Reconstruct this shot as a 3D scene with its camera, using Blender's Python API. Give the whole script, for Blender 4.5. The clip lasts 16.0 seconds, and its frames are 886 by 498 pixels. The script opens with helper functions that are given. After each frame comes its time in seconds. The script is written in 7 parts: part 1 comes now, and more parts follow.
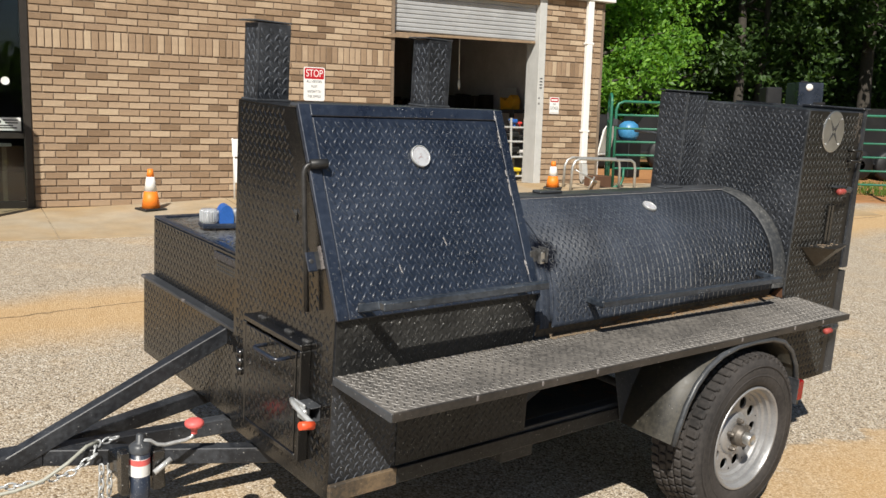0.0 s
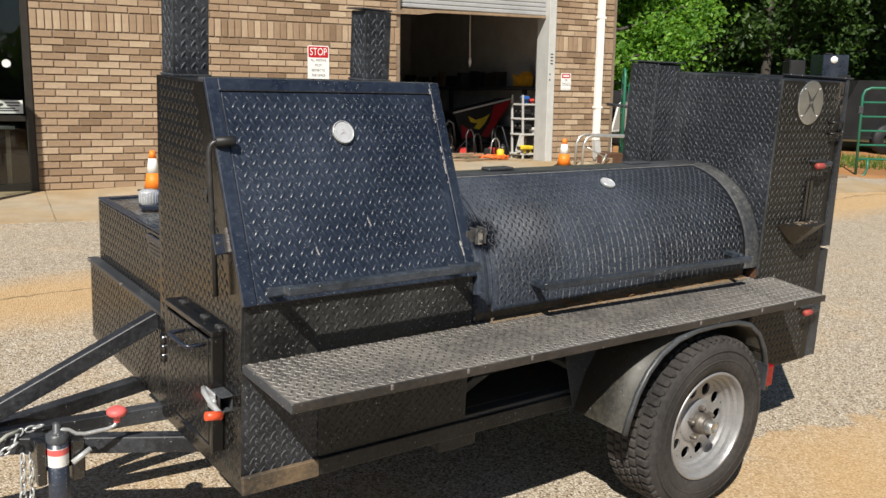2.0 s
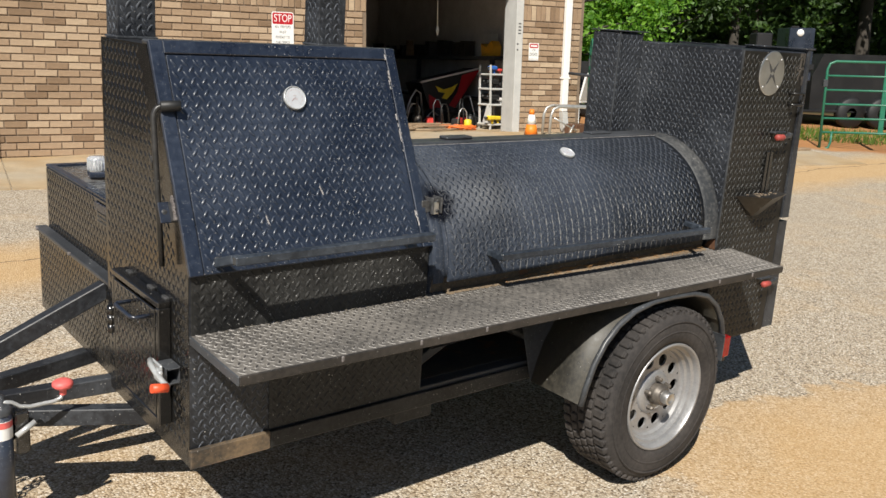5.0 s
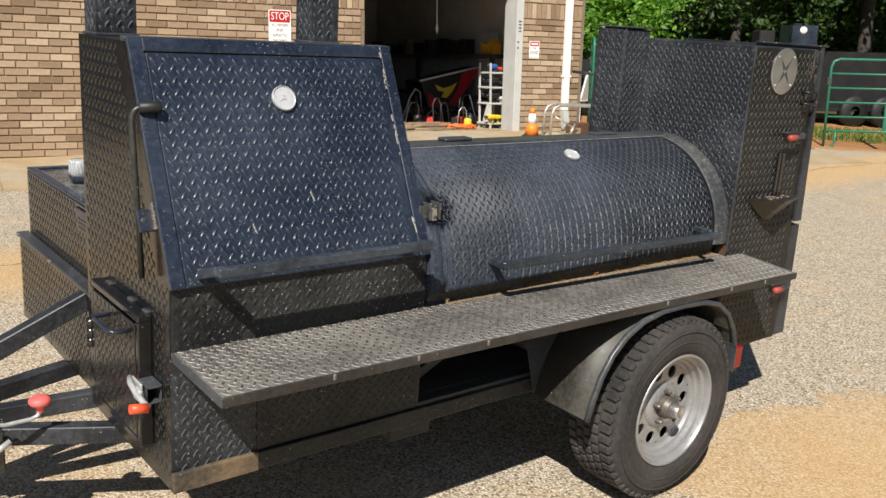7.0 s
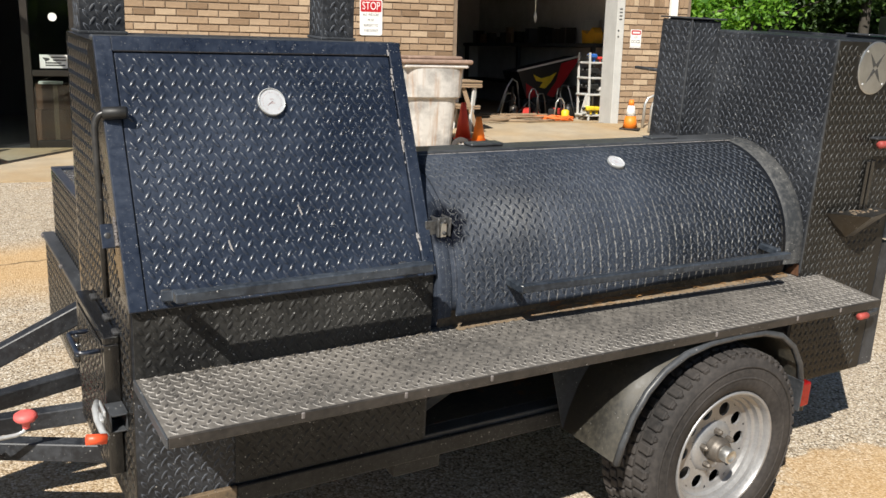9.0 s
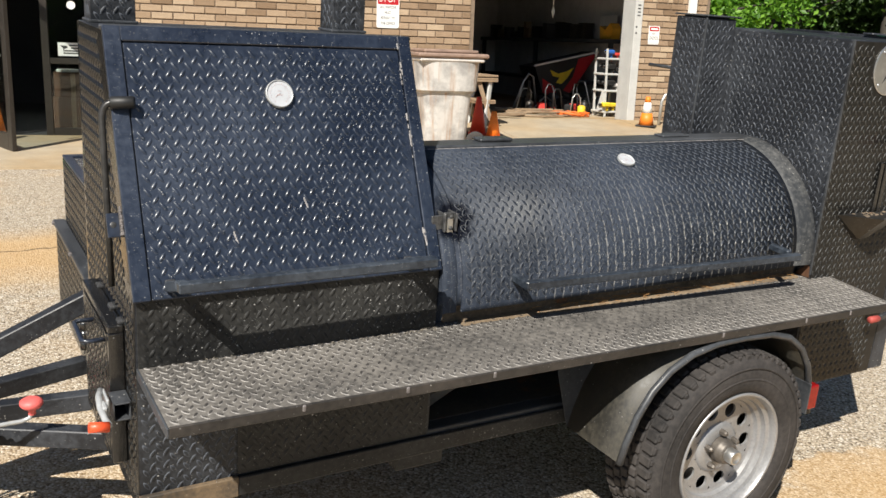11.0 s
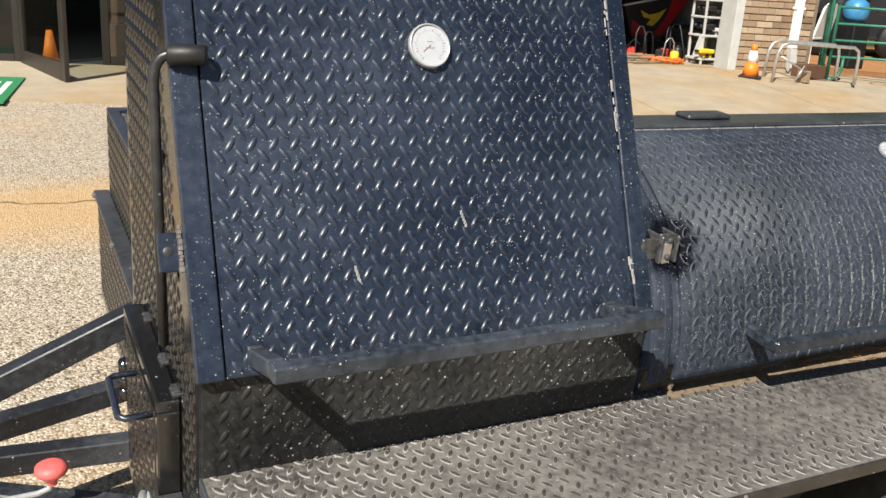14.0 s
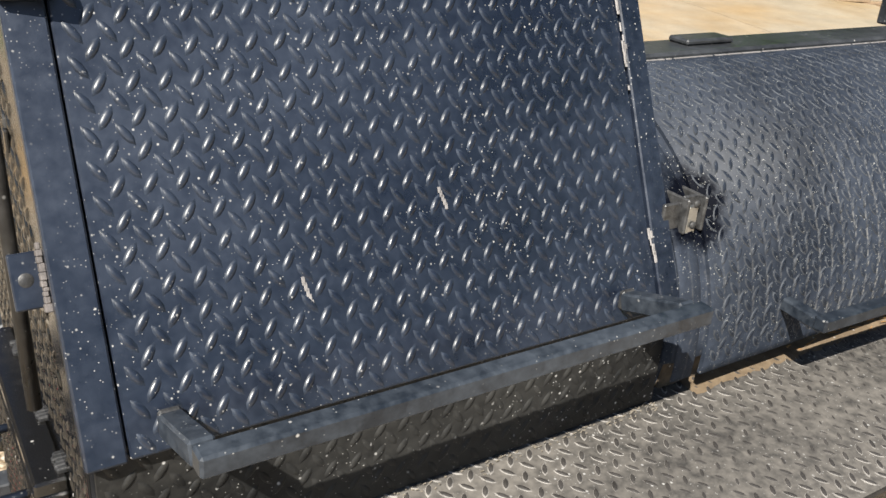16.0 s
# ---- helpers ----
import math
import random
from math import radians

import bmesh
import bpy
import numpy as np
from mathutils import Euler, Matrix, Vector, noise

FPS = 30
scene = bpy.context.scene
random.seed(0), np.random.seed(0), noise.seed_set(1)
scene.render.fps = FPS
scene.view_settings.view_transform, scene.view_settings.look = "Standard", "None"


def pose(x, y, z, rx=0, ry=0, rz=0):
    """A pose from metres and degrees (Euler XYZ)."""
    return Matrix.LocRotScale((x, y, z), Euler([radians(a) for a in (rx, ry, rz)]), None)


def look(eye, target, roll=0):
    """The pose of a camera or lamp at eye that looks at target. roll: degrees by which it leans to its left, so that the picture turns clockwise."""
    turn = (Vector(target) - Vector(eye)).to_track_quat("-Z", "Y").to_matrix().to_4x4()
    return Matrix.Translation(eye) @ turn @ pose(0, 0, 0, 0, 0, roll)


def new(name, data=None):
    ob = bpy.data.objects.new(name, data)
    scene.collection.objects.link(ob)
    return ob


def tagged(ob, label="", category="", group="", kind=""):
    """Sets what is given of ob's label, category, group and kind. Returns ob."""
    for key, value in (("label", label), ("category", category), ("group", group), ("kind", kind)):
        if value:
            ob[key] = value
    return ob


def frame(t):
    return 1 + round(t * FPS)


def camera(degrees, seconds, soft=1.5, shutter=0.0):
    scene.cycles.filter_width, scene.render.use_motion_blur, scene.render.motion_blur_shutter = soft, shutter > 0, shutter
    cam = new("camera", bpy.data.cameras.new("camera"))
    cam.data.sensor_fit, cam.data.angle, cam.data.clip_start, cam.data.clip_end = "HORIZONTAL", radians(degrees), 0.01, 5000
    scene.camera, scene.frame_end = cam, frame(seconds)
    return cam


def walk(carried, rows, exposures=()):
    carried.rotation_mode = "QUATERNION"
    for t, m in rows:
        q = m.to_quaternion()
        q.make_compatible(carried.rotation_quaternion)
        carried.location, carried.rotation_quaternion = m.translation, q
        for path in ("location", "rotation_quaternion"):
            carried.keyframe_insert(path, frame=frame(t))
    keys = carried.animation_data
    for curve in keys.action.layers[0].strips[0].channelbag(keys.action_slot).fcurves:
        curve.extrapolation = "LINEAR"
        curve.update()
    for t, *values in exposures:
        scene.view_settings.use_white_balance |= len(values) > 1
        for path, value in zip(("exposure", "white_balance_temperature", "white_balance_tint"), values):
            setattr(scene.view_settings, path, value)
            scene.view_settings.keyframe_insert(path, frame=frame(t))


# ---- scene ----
cam = camera(53.1, 16.0)
PATH = [
    (0, (-3.067, -1.886, 1.571), (-1.826, -0.346, 1.276), 1.6),
    (0.5, (-3.05, -1.892, 1.567), (-1.802, -0.359, 1.262), 1.4),
    (1, (-2.919, -1.928, 1.562), (-1.682, -0.389, 1.244), 1.3),
    (1.5, (-2.76, -1.967, 1.561), (-1.55, -0.41, 1.229), 1.4),
    (2, (-2.718, -1.977, 1.56), (-1.539, -0.398, 1.218), 0.9),
    (2.5, (-2.704, -1.971, 1.556), (-1.532, -0.388, 1.206), 1.1),
    (3, (-2.698, -1.963, 1.547), (-1.533, -0.378, 1.186), 1.4),
    (3.5, (-2.679, -1.973, 1.547), (-1.513, -0.4, 1.141), 1.0),
    (4, (-2.664, -1.972, 1.551), (-1.438, -0.445, 1.144), 1.6),
    (6.5, (-2.63, -1.956, 1.546), (-1.405, -0.428, 1.143), 1.4),
    (7, (-2.555, -1.852, 1.548), (-1.329, -0.326, 1.14), 1.4),
    (7.5, (-2.484, -1.763, 1.566), (-1.252, -0.243, 1.154), 1.0),
    (8, (-2.349, -1.766, 1.571), (-1.143, -0.226, 1.152), 1.3),
    (8.5, (-2.195, -1.787, 1.579), (-1.116, -0.159, 1.148), 1.4),
    (9, (-2.151, -1.791, 1.585), (-1.133, -0.127, 1.145), 1.3),
    (11.5, (-2.108, -1.798, 1.588), (-1.123, -0.119, 1.13), 2.1),
    (12, (-2.079, -1.721, 1.573), (-1.105, -0.04, 1.098), 1.5),
    (12.5, (-2.061, -1.567, 1.584), (-1.085, 0.1, 1.066), 2.0),
    (13, (-2.064, -1.421, 1.579), (-1.097, 0.243, 1.036), 2.8),
    (13.5, (-1.992, -1.206, 1.56), (-1.049, 0.46, 0.977), 3.4),
    (14, (-1.973, -0.935, 1.559), (-1.096, 0.761, 0.964), 3.9),
    (14.5, (-2.092, -0.626, 1.522), (-1.146, 1.025, 0.908), 3.5),
    (15, (-2.164, -0.498, 1.505), (-1.159, 1.103, 0.854), 2.0),
    (15.5, (-2.129, -0.493, 1.502), (-1.079, 1.048, 0.779), 2.3),
    (16, (-1.863, -0.558, 1.512), (-0.837, 0.994, 0.779), 2.4),
]
walk(cam, [(t, look(eye, target, roll)) for t, eye, target, roll in PATH], [(0.0, 0.36), (4.0, 0.37), (9.0, 0.54), (11.3, 0.61), (14.5, 0.65), (15.2, 0.75), (16.0, 0.75)])

# ---- world, sun ----
world = bpy.data.worlds.new("world")
scene.world = world
world.use_nodes = True
sky = world.node_tree.nodes.new("ShaderNodeTexSky")
sky.sky_type, sky.sun_disc = "NISHITA", False
SUN = Vector((-0.60, -0.532, 0.78)).normalized()
sky.sun_elevation = math.asin(SUN.z)
sky.sun_rotation = math.atan2(SUN.x, SUN.y)
sky.air_density, sky.dust_density = 0.85, 0.3
back = world.node_tree.nodes["Background"]
back.inputs["Strength"].default_value = 0.05
world.node_tree.links.new(sky.outputs[0], back.inputs[0])
sun = bpy.data.lights.new("sun", "SUN")
sun.energy, sun.angle, sun.color = 5.0, radians(0.53), (1.0, 0.95, 0.86)
new("sun", sun).matrix_world = look((0, 0, 30), Vector((0, 0, 30)) - SUN)


# ---- materials ----
def shader(name, rough=0.5, metal=0.0, spec=0.5):
    m = bpy.data.materials.new(name)
    m.use_nodes = True
    b = m.node_tree.nodes["Principled BSDF"]
    b.inputs["Roughness"].default_value = rough
    b.inputs["Metallic"].default_value = metal
    b.inputs["Specular IOR Level"].default_value = spec
    return m, m.node_tree.nodes, m.node_tree.links, b


def coords(nodes, kind="Object"):
    return nodes.new("ShaderNodeTexCoord").outputs[kind]


def noise_node(nodes, links, scale, detail=4.0, rough=0.55, src=None, stretch=None):
    n = nodes.new("ShaderNodeTexNoise")
    n.inputs["Scale"].default_value, n.inputs["Detail"].default_value, n.inputs["Roughness"].default_value = scale, detail, rough
    src = src or coords(nodes)
    if stretch:
        mp = nodes.new("ShaderNodeMapping")
        mp.inputs["Scale"].default_value = stretch
        links.new(src, mp.inputs[0])
        src = mp.outputs[0]
    links.new(src, n.inputs["Vector"])
    return n.outputs["Fac"]


def ramp(nodes, links, fac, stops):
    r = nodes.new("ShaderNodeValToRGB")
    while len(r.color_ramp.elements) < len(stops):
        r.color_ramp.elements.new(0.5)
    for e, (p, c) in zip(r.color_ramp.elements, stops):
        e.position = p
        e.color = (*c, 1) if len(c) == 3 else c
    links.new(fac, r.inputs[0])
    return r.outputs[0]


def grey(v):
    return (v, v, v)


def mix(nodes, links, fac, a, b, how="MIX"):
    n = nodes.new("ShaderNodeMix")
    n.data_type, n.blend_type = "RGBA", how
    for sock, v in ((n.inputs[0], fac), (n.inputs[6], a), (n.inputs[7], b)):
        if isinstance(v, (int, float)):
            sock.default_value = v
        elif isinstance(v, tuple):
            sock.default_value = (*v, 1)
        else:
            links.new(v, sock)
    return n.outputs[2]


def bump(nodes, links, b, height, strength, distance):
    n = nodes.new("ShaderNodeBump")
    n.inputs["Strength"].default_value, n.inputs["Distance"].default_value = strength, distance
    links.new(height, n.inputs["Height"])
    links.new(n.outputs[0], b.inputs["Normal"])
    return n


def splash(nodes, links, src, scale, share):
    """Small dried drops: a share of scattered cells holds one round spot each."""
    vor = nodes.new("ShaderNodeTexVoronoi")
    vor.inputs["Scale"].default_value = scale
    links.new(src, vor.inputs["Vector"])
    sep = nodes.new("ShaderNodeSeparateColor")
    links.new(vor.outputs["Color"], sep.inputs[0])
    has = ramp(nodes, links, sep.outputs[0], [(max(0.0, 1 - share - 0.04), grey(0)), (min(1.0, 1 - share), grey(1))])
    dot = ramp(nodes, links, vor.outputs["Distance"], [(0.07, grey(1)), (0.17, grey(0))])
    return mix(nodes, links, 1.0, has, dot, "MULTIPLY")


def painted(name, base, dust, dust_at, rough, specks=0.0, rust=0.0, spec=0.5, bumps=0.15, grit=0.35, drops=(70.0, 170.0)):
    """Paint with dust in patches, chips and rust."""
    m, nodes, links, b = shader(name, rough, 0.0, spec)
    src = coords(nodes)
    big = noise_node(nodes, links, 3.0, 5, 0.6, src)
    fine = noise_node(nodes, links, 60.0, 3, 0.6, src)
    both = mix(nodes, links, grit, big, fine)
    mask = ramp(nodes, links, both, [(dust_at, grey(0)), (dust_at + 0.28, grey(1))])
    col = mix(nodes, links, mask, base, dust)
    if rust:
        rn = noise_node(nodes, links, 9.0, 6, 0.7, src)
        col = mix(nodes, links, ramp(nodes, links, rn, [(0.62 - rust, grey(0)), (0.72 - rust, grey(1))]), col, (0.16, 0.065, 0.025))
    if specks:
        cloud = ramp(nodes, links, noise_node(nodes, links, 4.5, 3, 0.6, src), [(0.38, grey(0.12)), (0.60, grey(1))])
        for size, share in ((drops[0], 0.30), (drops[1], 0.34)):
            spot = mix(nodes, links, 1.0, splash(nodes, links, src, size, share * specks), cloud, "MULTIPLY")
            col = mix(nodes, links, spot, col, (0.50, 0.49, 0.47))
    links.new(col, b.inputs["Base Color"])
    r = ramp(nodes, links, both, [(0.3, grey(rough - 0.06)), (0.75, grey(min(1, rough + 0.25)))])
    links.new(r, b.inputs["Roughness"])
    bump(nodes, links, b, fine, bumps, 0.002)
    return m


def plain(name, base, rough, metal=0.0, vary=0.15, scale=8.0, spec=0.5, bumps=0.1):
    m, nodes, links, b = shader(name, rough, metal, spec)
    src = coords(nodes)
    n = noise_node(nodes, links, scale, 5, 0.6, src)
    f = noise_node(nodes, links, scale * 14, 3, 0.6, src)
    k = mix(nodes, links, 0.4, n, f)
    lo, hi = tuple(c * (1 - vary) for c in base), tuple(min(1, c * (1 + vary)) for c in base)
    links.new(ramp(nodes, links, k, [(0.3, lo), (0.7, hi)]), b.inputs["Base Color"])
    links.new(ramp(nodes, links, k, [(0.3, grey(max(0.02, rough - 0.08))), (0.7, grey(min(1, rough + 0.1)))]), b.inputs["Roughness"])
    bump(nodes, links, b, f, bumps, 0.003)
    return m


M = {}


def barrel_material():
    """Chalky paint, greyer in streaks that run down the curve."""
    m, nodes, links, b = shader("black_chalky_paint", 0.48, 0, 0.2)
    src = coords(nodes)
    big = noise_node(nodes, links, 2.2, 5, 0.6, src)
    fine = noise_node(nodes, links, 60, 3, 0.6, src)
    col = mix(nodes, links, ramp(nodes, links, mix(nodes, links, 0.3, big, fine), [(0.38, grey(0)), (0.68, grey(1))]), (0.014, 0.0185, 0.028), (0.053, 0.065, 0.090))
    sep = nodes.new("ShaderNodeSeparateXYZ")
    links.new(src, sep.inputs[0])
    low = nodes.new("ShaderNodeMapRange")
    low.inputs[1].default_value, low.inputs[2].default_value, low.inputs[3].default_value, low.inputs[4].default_value = 0.98, 1.20, 1.0, 0.10
    links.new(sep.outputs[2], low.inputs[0])
    # pale runs of dust down the columns of lozenges
    at = nodes.new("ShaderNodeMath")
    at.operation = "ADD"
    links.new(sep.outputs[0], at.inputs[0])
    at.inputs[1].default_value = 0.872
    sway = nodes.new("ShaderNodeMath")
    sway.operation = "MULTIPLY_ADD"
    links.new(noise_node(nodes, links, 34, 4, 0.7, src), sway.inputs[0])
    sway.inputs[1].default_value = 0.010
    links.new(at.outputs[0], sway.inputs[2])
    fold = nodes.new("ShaderNodeMath")
    fold.operation = "PINGPONG"
    links.new(sway.outputs[0], fold.inputs[0])
    fold.inputs[1].default_value = 0.01625
    near = nodes.new("ShaderNodeMapRange")
    near.inputs[1].default_value, near.inputs[2].default_value, near.inputs[3].default_value, near.inputs[4].default_value = 0.0008, 0.0030, 1.0, 0.0
    links.new(fold.outputs[0], near.inputs[0])
    gap = noise_node(nodes, links, 1.0, 4, 0.7, src, (40, 95, 95))
    here = noise_node(nodes, links, 3.5, 3, 0.6, src)
    streak = mix(nodes, links, 1.0, near.outputs[0], ramp(nodes, links, gap, [(0.43, grey(0)), (0.56, grey(1))]), "MULTIPLY")
    rear = nodes.new("ShaderNodeMapRange")
    rear.inputs[1].default_value, rear.inputs[2].default_value, rear.inputs[3].default_value, rear.inputs[4].default_value = -0.72, 0.0, 0.10, 0.95
    links.new(sep.outputs[0], rear.inputs[0])
    streak = mix(nodes, links, 1.0, streak, rear.outputs[0], "MULTIPLY")
    streak = mix(nodes, links, 1.0, streak, ramp(nodes, links, here, [(0.28, grey(0.4)), (0.50, grey(1))]), "MULTIPLY")
    streak = mix(nodes, links, 1.0, streak, low.outputs[0], "MULTIPLY")
    col = mix(nodes, links, streak, col, (0.46, 0.44, 0.40))
    # matt touch-up paint brushed on round the catch
    far = nodes.new("ShaderNodeVectorMath")
    far.operation = "DISTANCE"
    links.new(src, far.inputs[0])
    far.inputs[1].default_value = (-0.880, 0.336, 1.095)
    soft = nodes.new("ShaderNodeMath")
    soft.operation = "MULTIPLY_ADD"
    links.new(noise_node(nodes, links, 26, 4, 0.7, src), soft.inputs[0])
    soft.inputs[1].default_value = 0.095
    links.new(far.outputs["Value"], soft.inputs[2])
    dab = ramp(nodes, links, soft.outputs[0], [(0.098, grey(1)), (0.128, grey(0))])
    col = mix(nodes, links, dab, col, (0.004, 0.005, 0.009))
    links.new(ramp(nodes, links, dab, [(0.0, grey(0.2)), (1.0, grey(0.02))]), b.inputs["Specular IOR Level"])
    sn = noise_node(nodes, links, 330.0, 2, 0.5, src)
    col = mix(nodes, links, ramp(nodes, links, sn, [(0.67, grey(0)), (0.73, grey(1))]), col, (0.40, 0.40, 0.38))
    links.new(col, b.inputs["Base Color"])
    links.new(ramp(nodes, links, big, [(0.3, grey(0.44)), (0.7, grey(0.62))]), b.inputs["Roughness"])
    bump(nodes, links, b, fine, 0.15, 0.002)
    return m


M["barrel"] = barrel_material()
M["black"] = painted("black_paint", (0.013, 0.0143, 0.0175), (0.069, 0.075, 0.086), 0.46, 0.38, specks=0.6, spec=0.45)
M["front"] = painted("black_smooth_paint", (0.007, 0.0068, 0.0066), (0.026, 0.023, 0.020), 0.50, 0.12, specks=0.25, spec=1.0, bumps=0.05)
M["cab_side"] = painted("brown_black_paint", (0.008, 0.0078, 0.0075), (0.026, 0.023, 0.020), 0.44, 0.30, specks=0.4, spec=0.35)
M["dusty_frame"] = painted("dusty_rusty_frame", (0.030, 0.026, 0.022), (0.20, 0.15, 0.10), 0.36, 0.75, specks=0.6, rust=0.02)
M["clay_rail"] = painted("clay_splashed_rail", (0.045, 0.036, 0.027), (0.25, 0.17, 0.095), 0.40, 0.7, specks=0.4)
# scraped paint; its blue tint also carries the sky the handles mirror
M["handle"] = painted("scraped_black_paint", (0.014, 0.019, 0.027), (0.066, 0.079, 0.098), 0.42, 0.30, specks=0.5, grit=0.5)
# flanks coloured paler in place of the highlights along the lozenges
M["lug_black"] = plain("highlit_black_lozenge", (0.075, 0.083, 0.097), 0.6, 0, 0.7, 30, 0.2)
# paler, bluer door lozenges: the sky they mirror is put into the colour
M["lug_door"] = plain("sky_tinted_lozenge", (0.026, 0.035, 0.053), 0.42, 0, 0.6, 24, 0.35)
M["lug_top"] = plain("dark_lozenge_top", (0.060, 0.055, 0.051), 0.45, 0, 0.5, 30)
M["gloss"] = painted("black_gloss_paint", (0.0085, 0.0125, 0.0235), (0.029, 0.040, 0.065), 0.42, 0.25, specks=1.5, spec=0.85, drops=(105.0, 215.0))
M["fire_gloss"] = painted("wet_black_paint", (0.009, 0.0085, 0.008), (0.028, 0.025, 0.022), 0.5, 0.11, specks=0.2, spec=1.0, bumps=0.06)
M["rod_black"] = painted("worn_black_rod", (0.012, 0.0115, 0.011), (0.050, 0.047, 0.044), 0.44, 0.28, specks=0.3)
M["dull"] = painted("black_worn_paint", (0.022, 0.0235, 0.026), (0.068, 0.073, 0.081), 0.36, 0.33, specks=0.5)

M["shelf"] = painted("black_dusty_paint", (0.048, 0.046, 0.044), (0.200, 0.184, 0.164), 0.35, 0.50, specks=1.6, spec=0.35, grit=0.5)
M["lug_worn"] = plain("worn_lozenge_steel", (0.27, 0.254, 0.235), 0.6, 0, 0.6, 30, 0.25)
M["rusty"] = painted("black_rusty_paint", (0.02, 0.02, 0.02), (0.11, 0.092, 0.07), 0.40, 0.55, specks=0.4, rust=0.075)
M["fender"] = painted("fender_dusty_paint", (0.022, 0.021, 0.018), (0.085, 0.076, 0.058), 0.40, 0.45, specks=0.1)
M["rust"] = painted("rust", (0.085, 0.036, 0.016), (0.16, 0.08, 0.038), 0.45, 0.8)
M["weld"] = plain("bare_weld", (0.36, 0.34, 0.33), 0.5, 0.25, 0.4, 60)
M["steel"] = plain("bare_steel", (0.55, 0.55, 0.54), 0.35, 0.9, 0.2, 20)
M["zinc"] = plain("zinc_plated_steel", (0.46, 0.47, 0.47), 0.32, 0.3, 0.25, 25)
M["rim"] = plain("silver_wheel_paint", (0.33, 0.33, 0.335), 0.42, 0.5, 0.22, 9)
M["grease"] = plain("greasy_bare_steel", (0.13, 0.115, 0.10), 0.5, 0.5, 0.4, 40)
M["rubber"] = painted("tyre_rubber", (0.020, 0.019, 0.019), (0.072, 0.064, 0.060), 0.38, 0.75, spec=0.3)
M["grip"] = plain("black_grip_rubber", (0.015, 0.015, 0.015), 0.5, 0, 0.3)
M["red"] = plain("red_plastic", (0.62, 0.06, 0.05), 0.4, 0, 0.25, 30)
M["faded_red"] = plain("faded_red_plastic", (0.70, 0.13, 0.12), 0.5, 0, 0.3, 30)
M["orange_red"] = plain("orange_red_grip", (0.75, 0.09, 0.03), 0.4, 0, 0.15, 30)
M["tail"] = plain("red_lens", (0.22, 0.006, 0.006), 0.15, 0, 0.3, 60)
M["white"] = plain("white_enamel", (0.78, 0.78, 0.76), 0.4, 0, 0.06, 12)
M["dial"] = plain("white_dial", (0.45, 0.465, 0.49), 0.3, 0, 0.1, 60)
M["ink"] = plain("dark_ink", (0.05, 0.05, 0.05), 0.6, 0, 0.2)
M["sign_red"] = plain("sign_red", (0.44, 0.012, 0.02), 0.45, 0, 0.08)
M["yellow"] = plain("yellow_paint", (0.72, 0.52, 0.03), 0.5, 0, 0.2)
M["bag_yellow"] = plain("orange_yellow_bag", (0.80, 0.40, 0.03), 0.5, 0, 0.2)
M["blue"] = plain("blue_plastic", (0.03, 0.12, 0.42), 0.35, 0, 0.2)
M["sky_blue"] = plain("light_blue_plastic", (0.05, 0.22, 0.42), 0.4, 0, 0.3)
M["green_paint"] = plain("green_gate_paint", (0.02, 0.14, 0.085), 0.4, 0, 0.25, 12)
M["cone"] = plain("orange_cone_plastic", (0.85, 0.215, 0.018), 0.5, 0, 0.15, 14)
M["cone_red"] = plain("red_cone_plastic", (0.60, 0.05, 0.02), 0.55, 0, 0.2, 14)
M["cone_white"] = plain("white_cone_band", (0.75, 0.74, 0.71), 0.45, 0, 0.1, 14)
M["dome_grey"] = plain("cloudy_rib", (0.42, 0.44, 0.46), 0.2, 0, 0.2, 40)
M["bin"] = plain("chalky_white_plastic", (0.58, 0.55, 0.52), 0.55, 0, 0.3, 4)
M["bin_lid"] = plain("brown_stained_plastic", (0.25, 0.17, 0.13), 0.6, 0, 0.45, 9)
M["wood"] = plain("weathered_wood", (0.27, 0.19, 0.12), 0.75, 0, 0.35, 16)
M["card"] = plain("brown_cardboard", (0.10, 0.048, 0.026), 0.8, 0, 0.2, 10)
M["bronze"] = plain("bronze_aluminium", (0.045, 0.038, 0.032), 0.4, 0.4, 0.2, 14)
# greyer than the other painted whites, for the roll-up slats
M["door_slat"] = plain("greyish_white_slat_paint", (0.35, 0.355, 0.36), 0.55, 0, 0.16, 5)
M["galv"] = plain("white_painted_steel", (0.50, 0.50, 0.48), 0.5, 0, 0.14, 6)
M["pipe_white"] = plain("white_downpipe_paint", (0.80, 0.79, 0.76), 0.45, 0, 0.08, 6)
M["alu"] = plain("dull_aluminium_tube", (0.50, 0.50, 0.48), 0.4, 0.7, 0.2, 20)
# one dark tone for room shells, bench and drums
M["dark"] = plain("dark_matt_surface", (0.04, 0.04, 0.042), 0.8, 0, 0.25, 3)
M["block"] = plain("grey_block_paint", (0.58, 0.56, 0.54), 0.85, 0, 0.2, 3)
M["orange_cord"] = plain("orange_cord", (0.75, 0.17, 0.03), 0.55, 0, 0.2, 30)
M["far_black"] = painted("far_black_paint", (0.006, 0.0065, 0.008), (0.018, 0.018, 0.018), 0.5, 0.5)
M["mat_green"] = plain("green_mat_pile", (0.02, 0.20, 0.07), 0.95, 0, 0.3, 40, bumps=0.5)


def glassy(name, tint, rough=0.02):
    m, nodes, links, b = shader(name, rough)
    b.inputs["Base Color"].default_value = (*tint, 1)
    b.inputs["Transmission Weight"].default_value = 1.0
    b.inputs["IOR"].default_value = 1.45
    return m


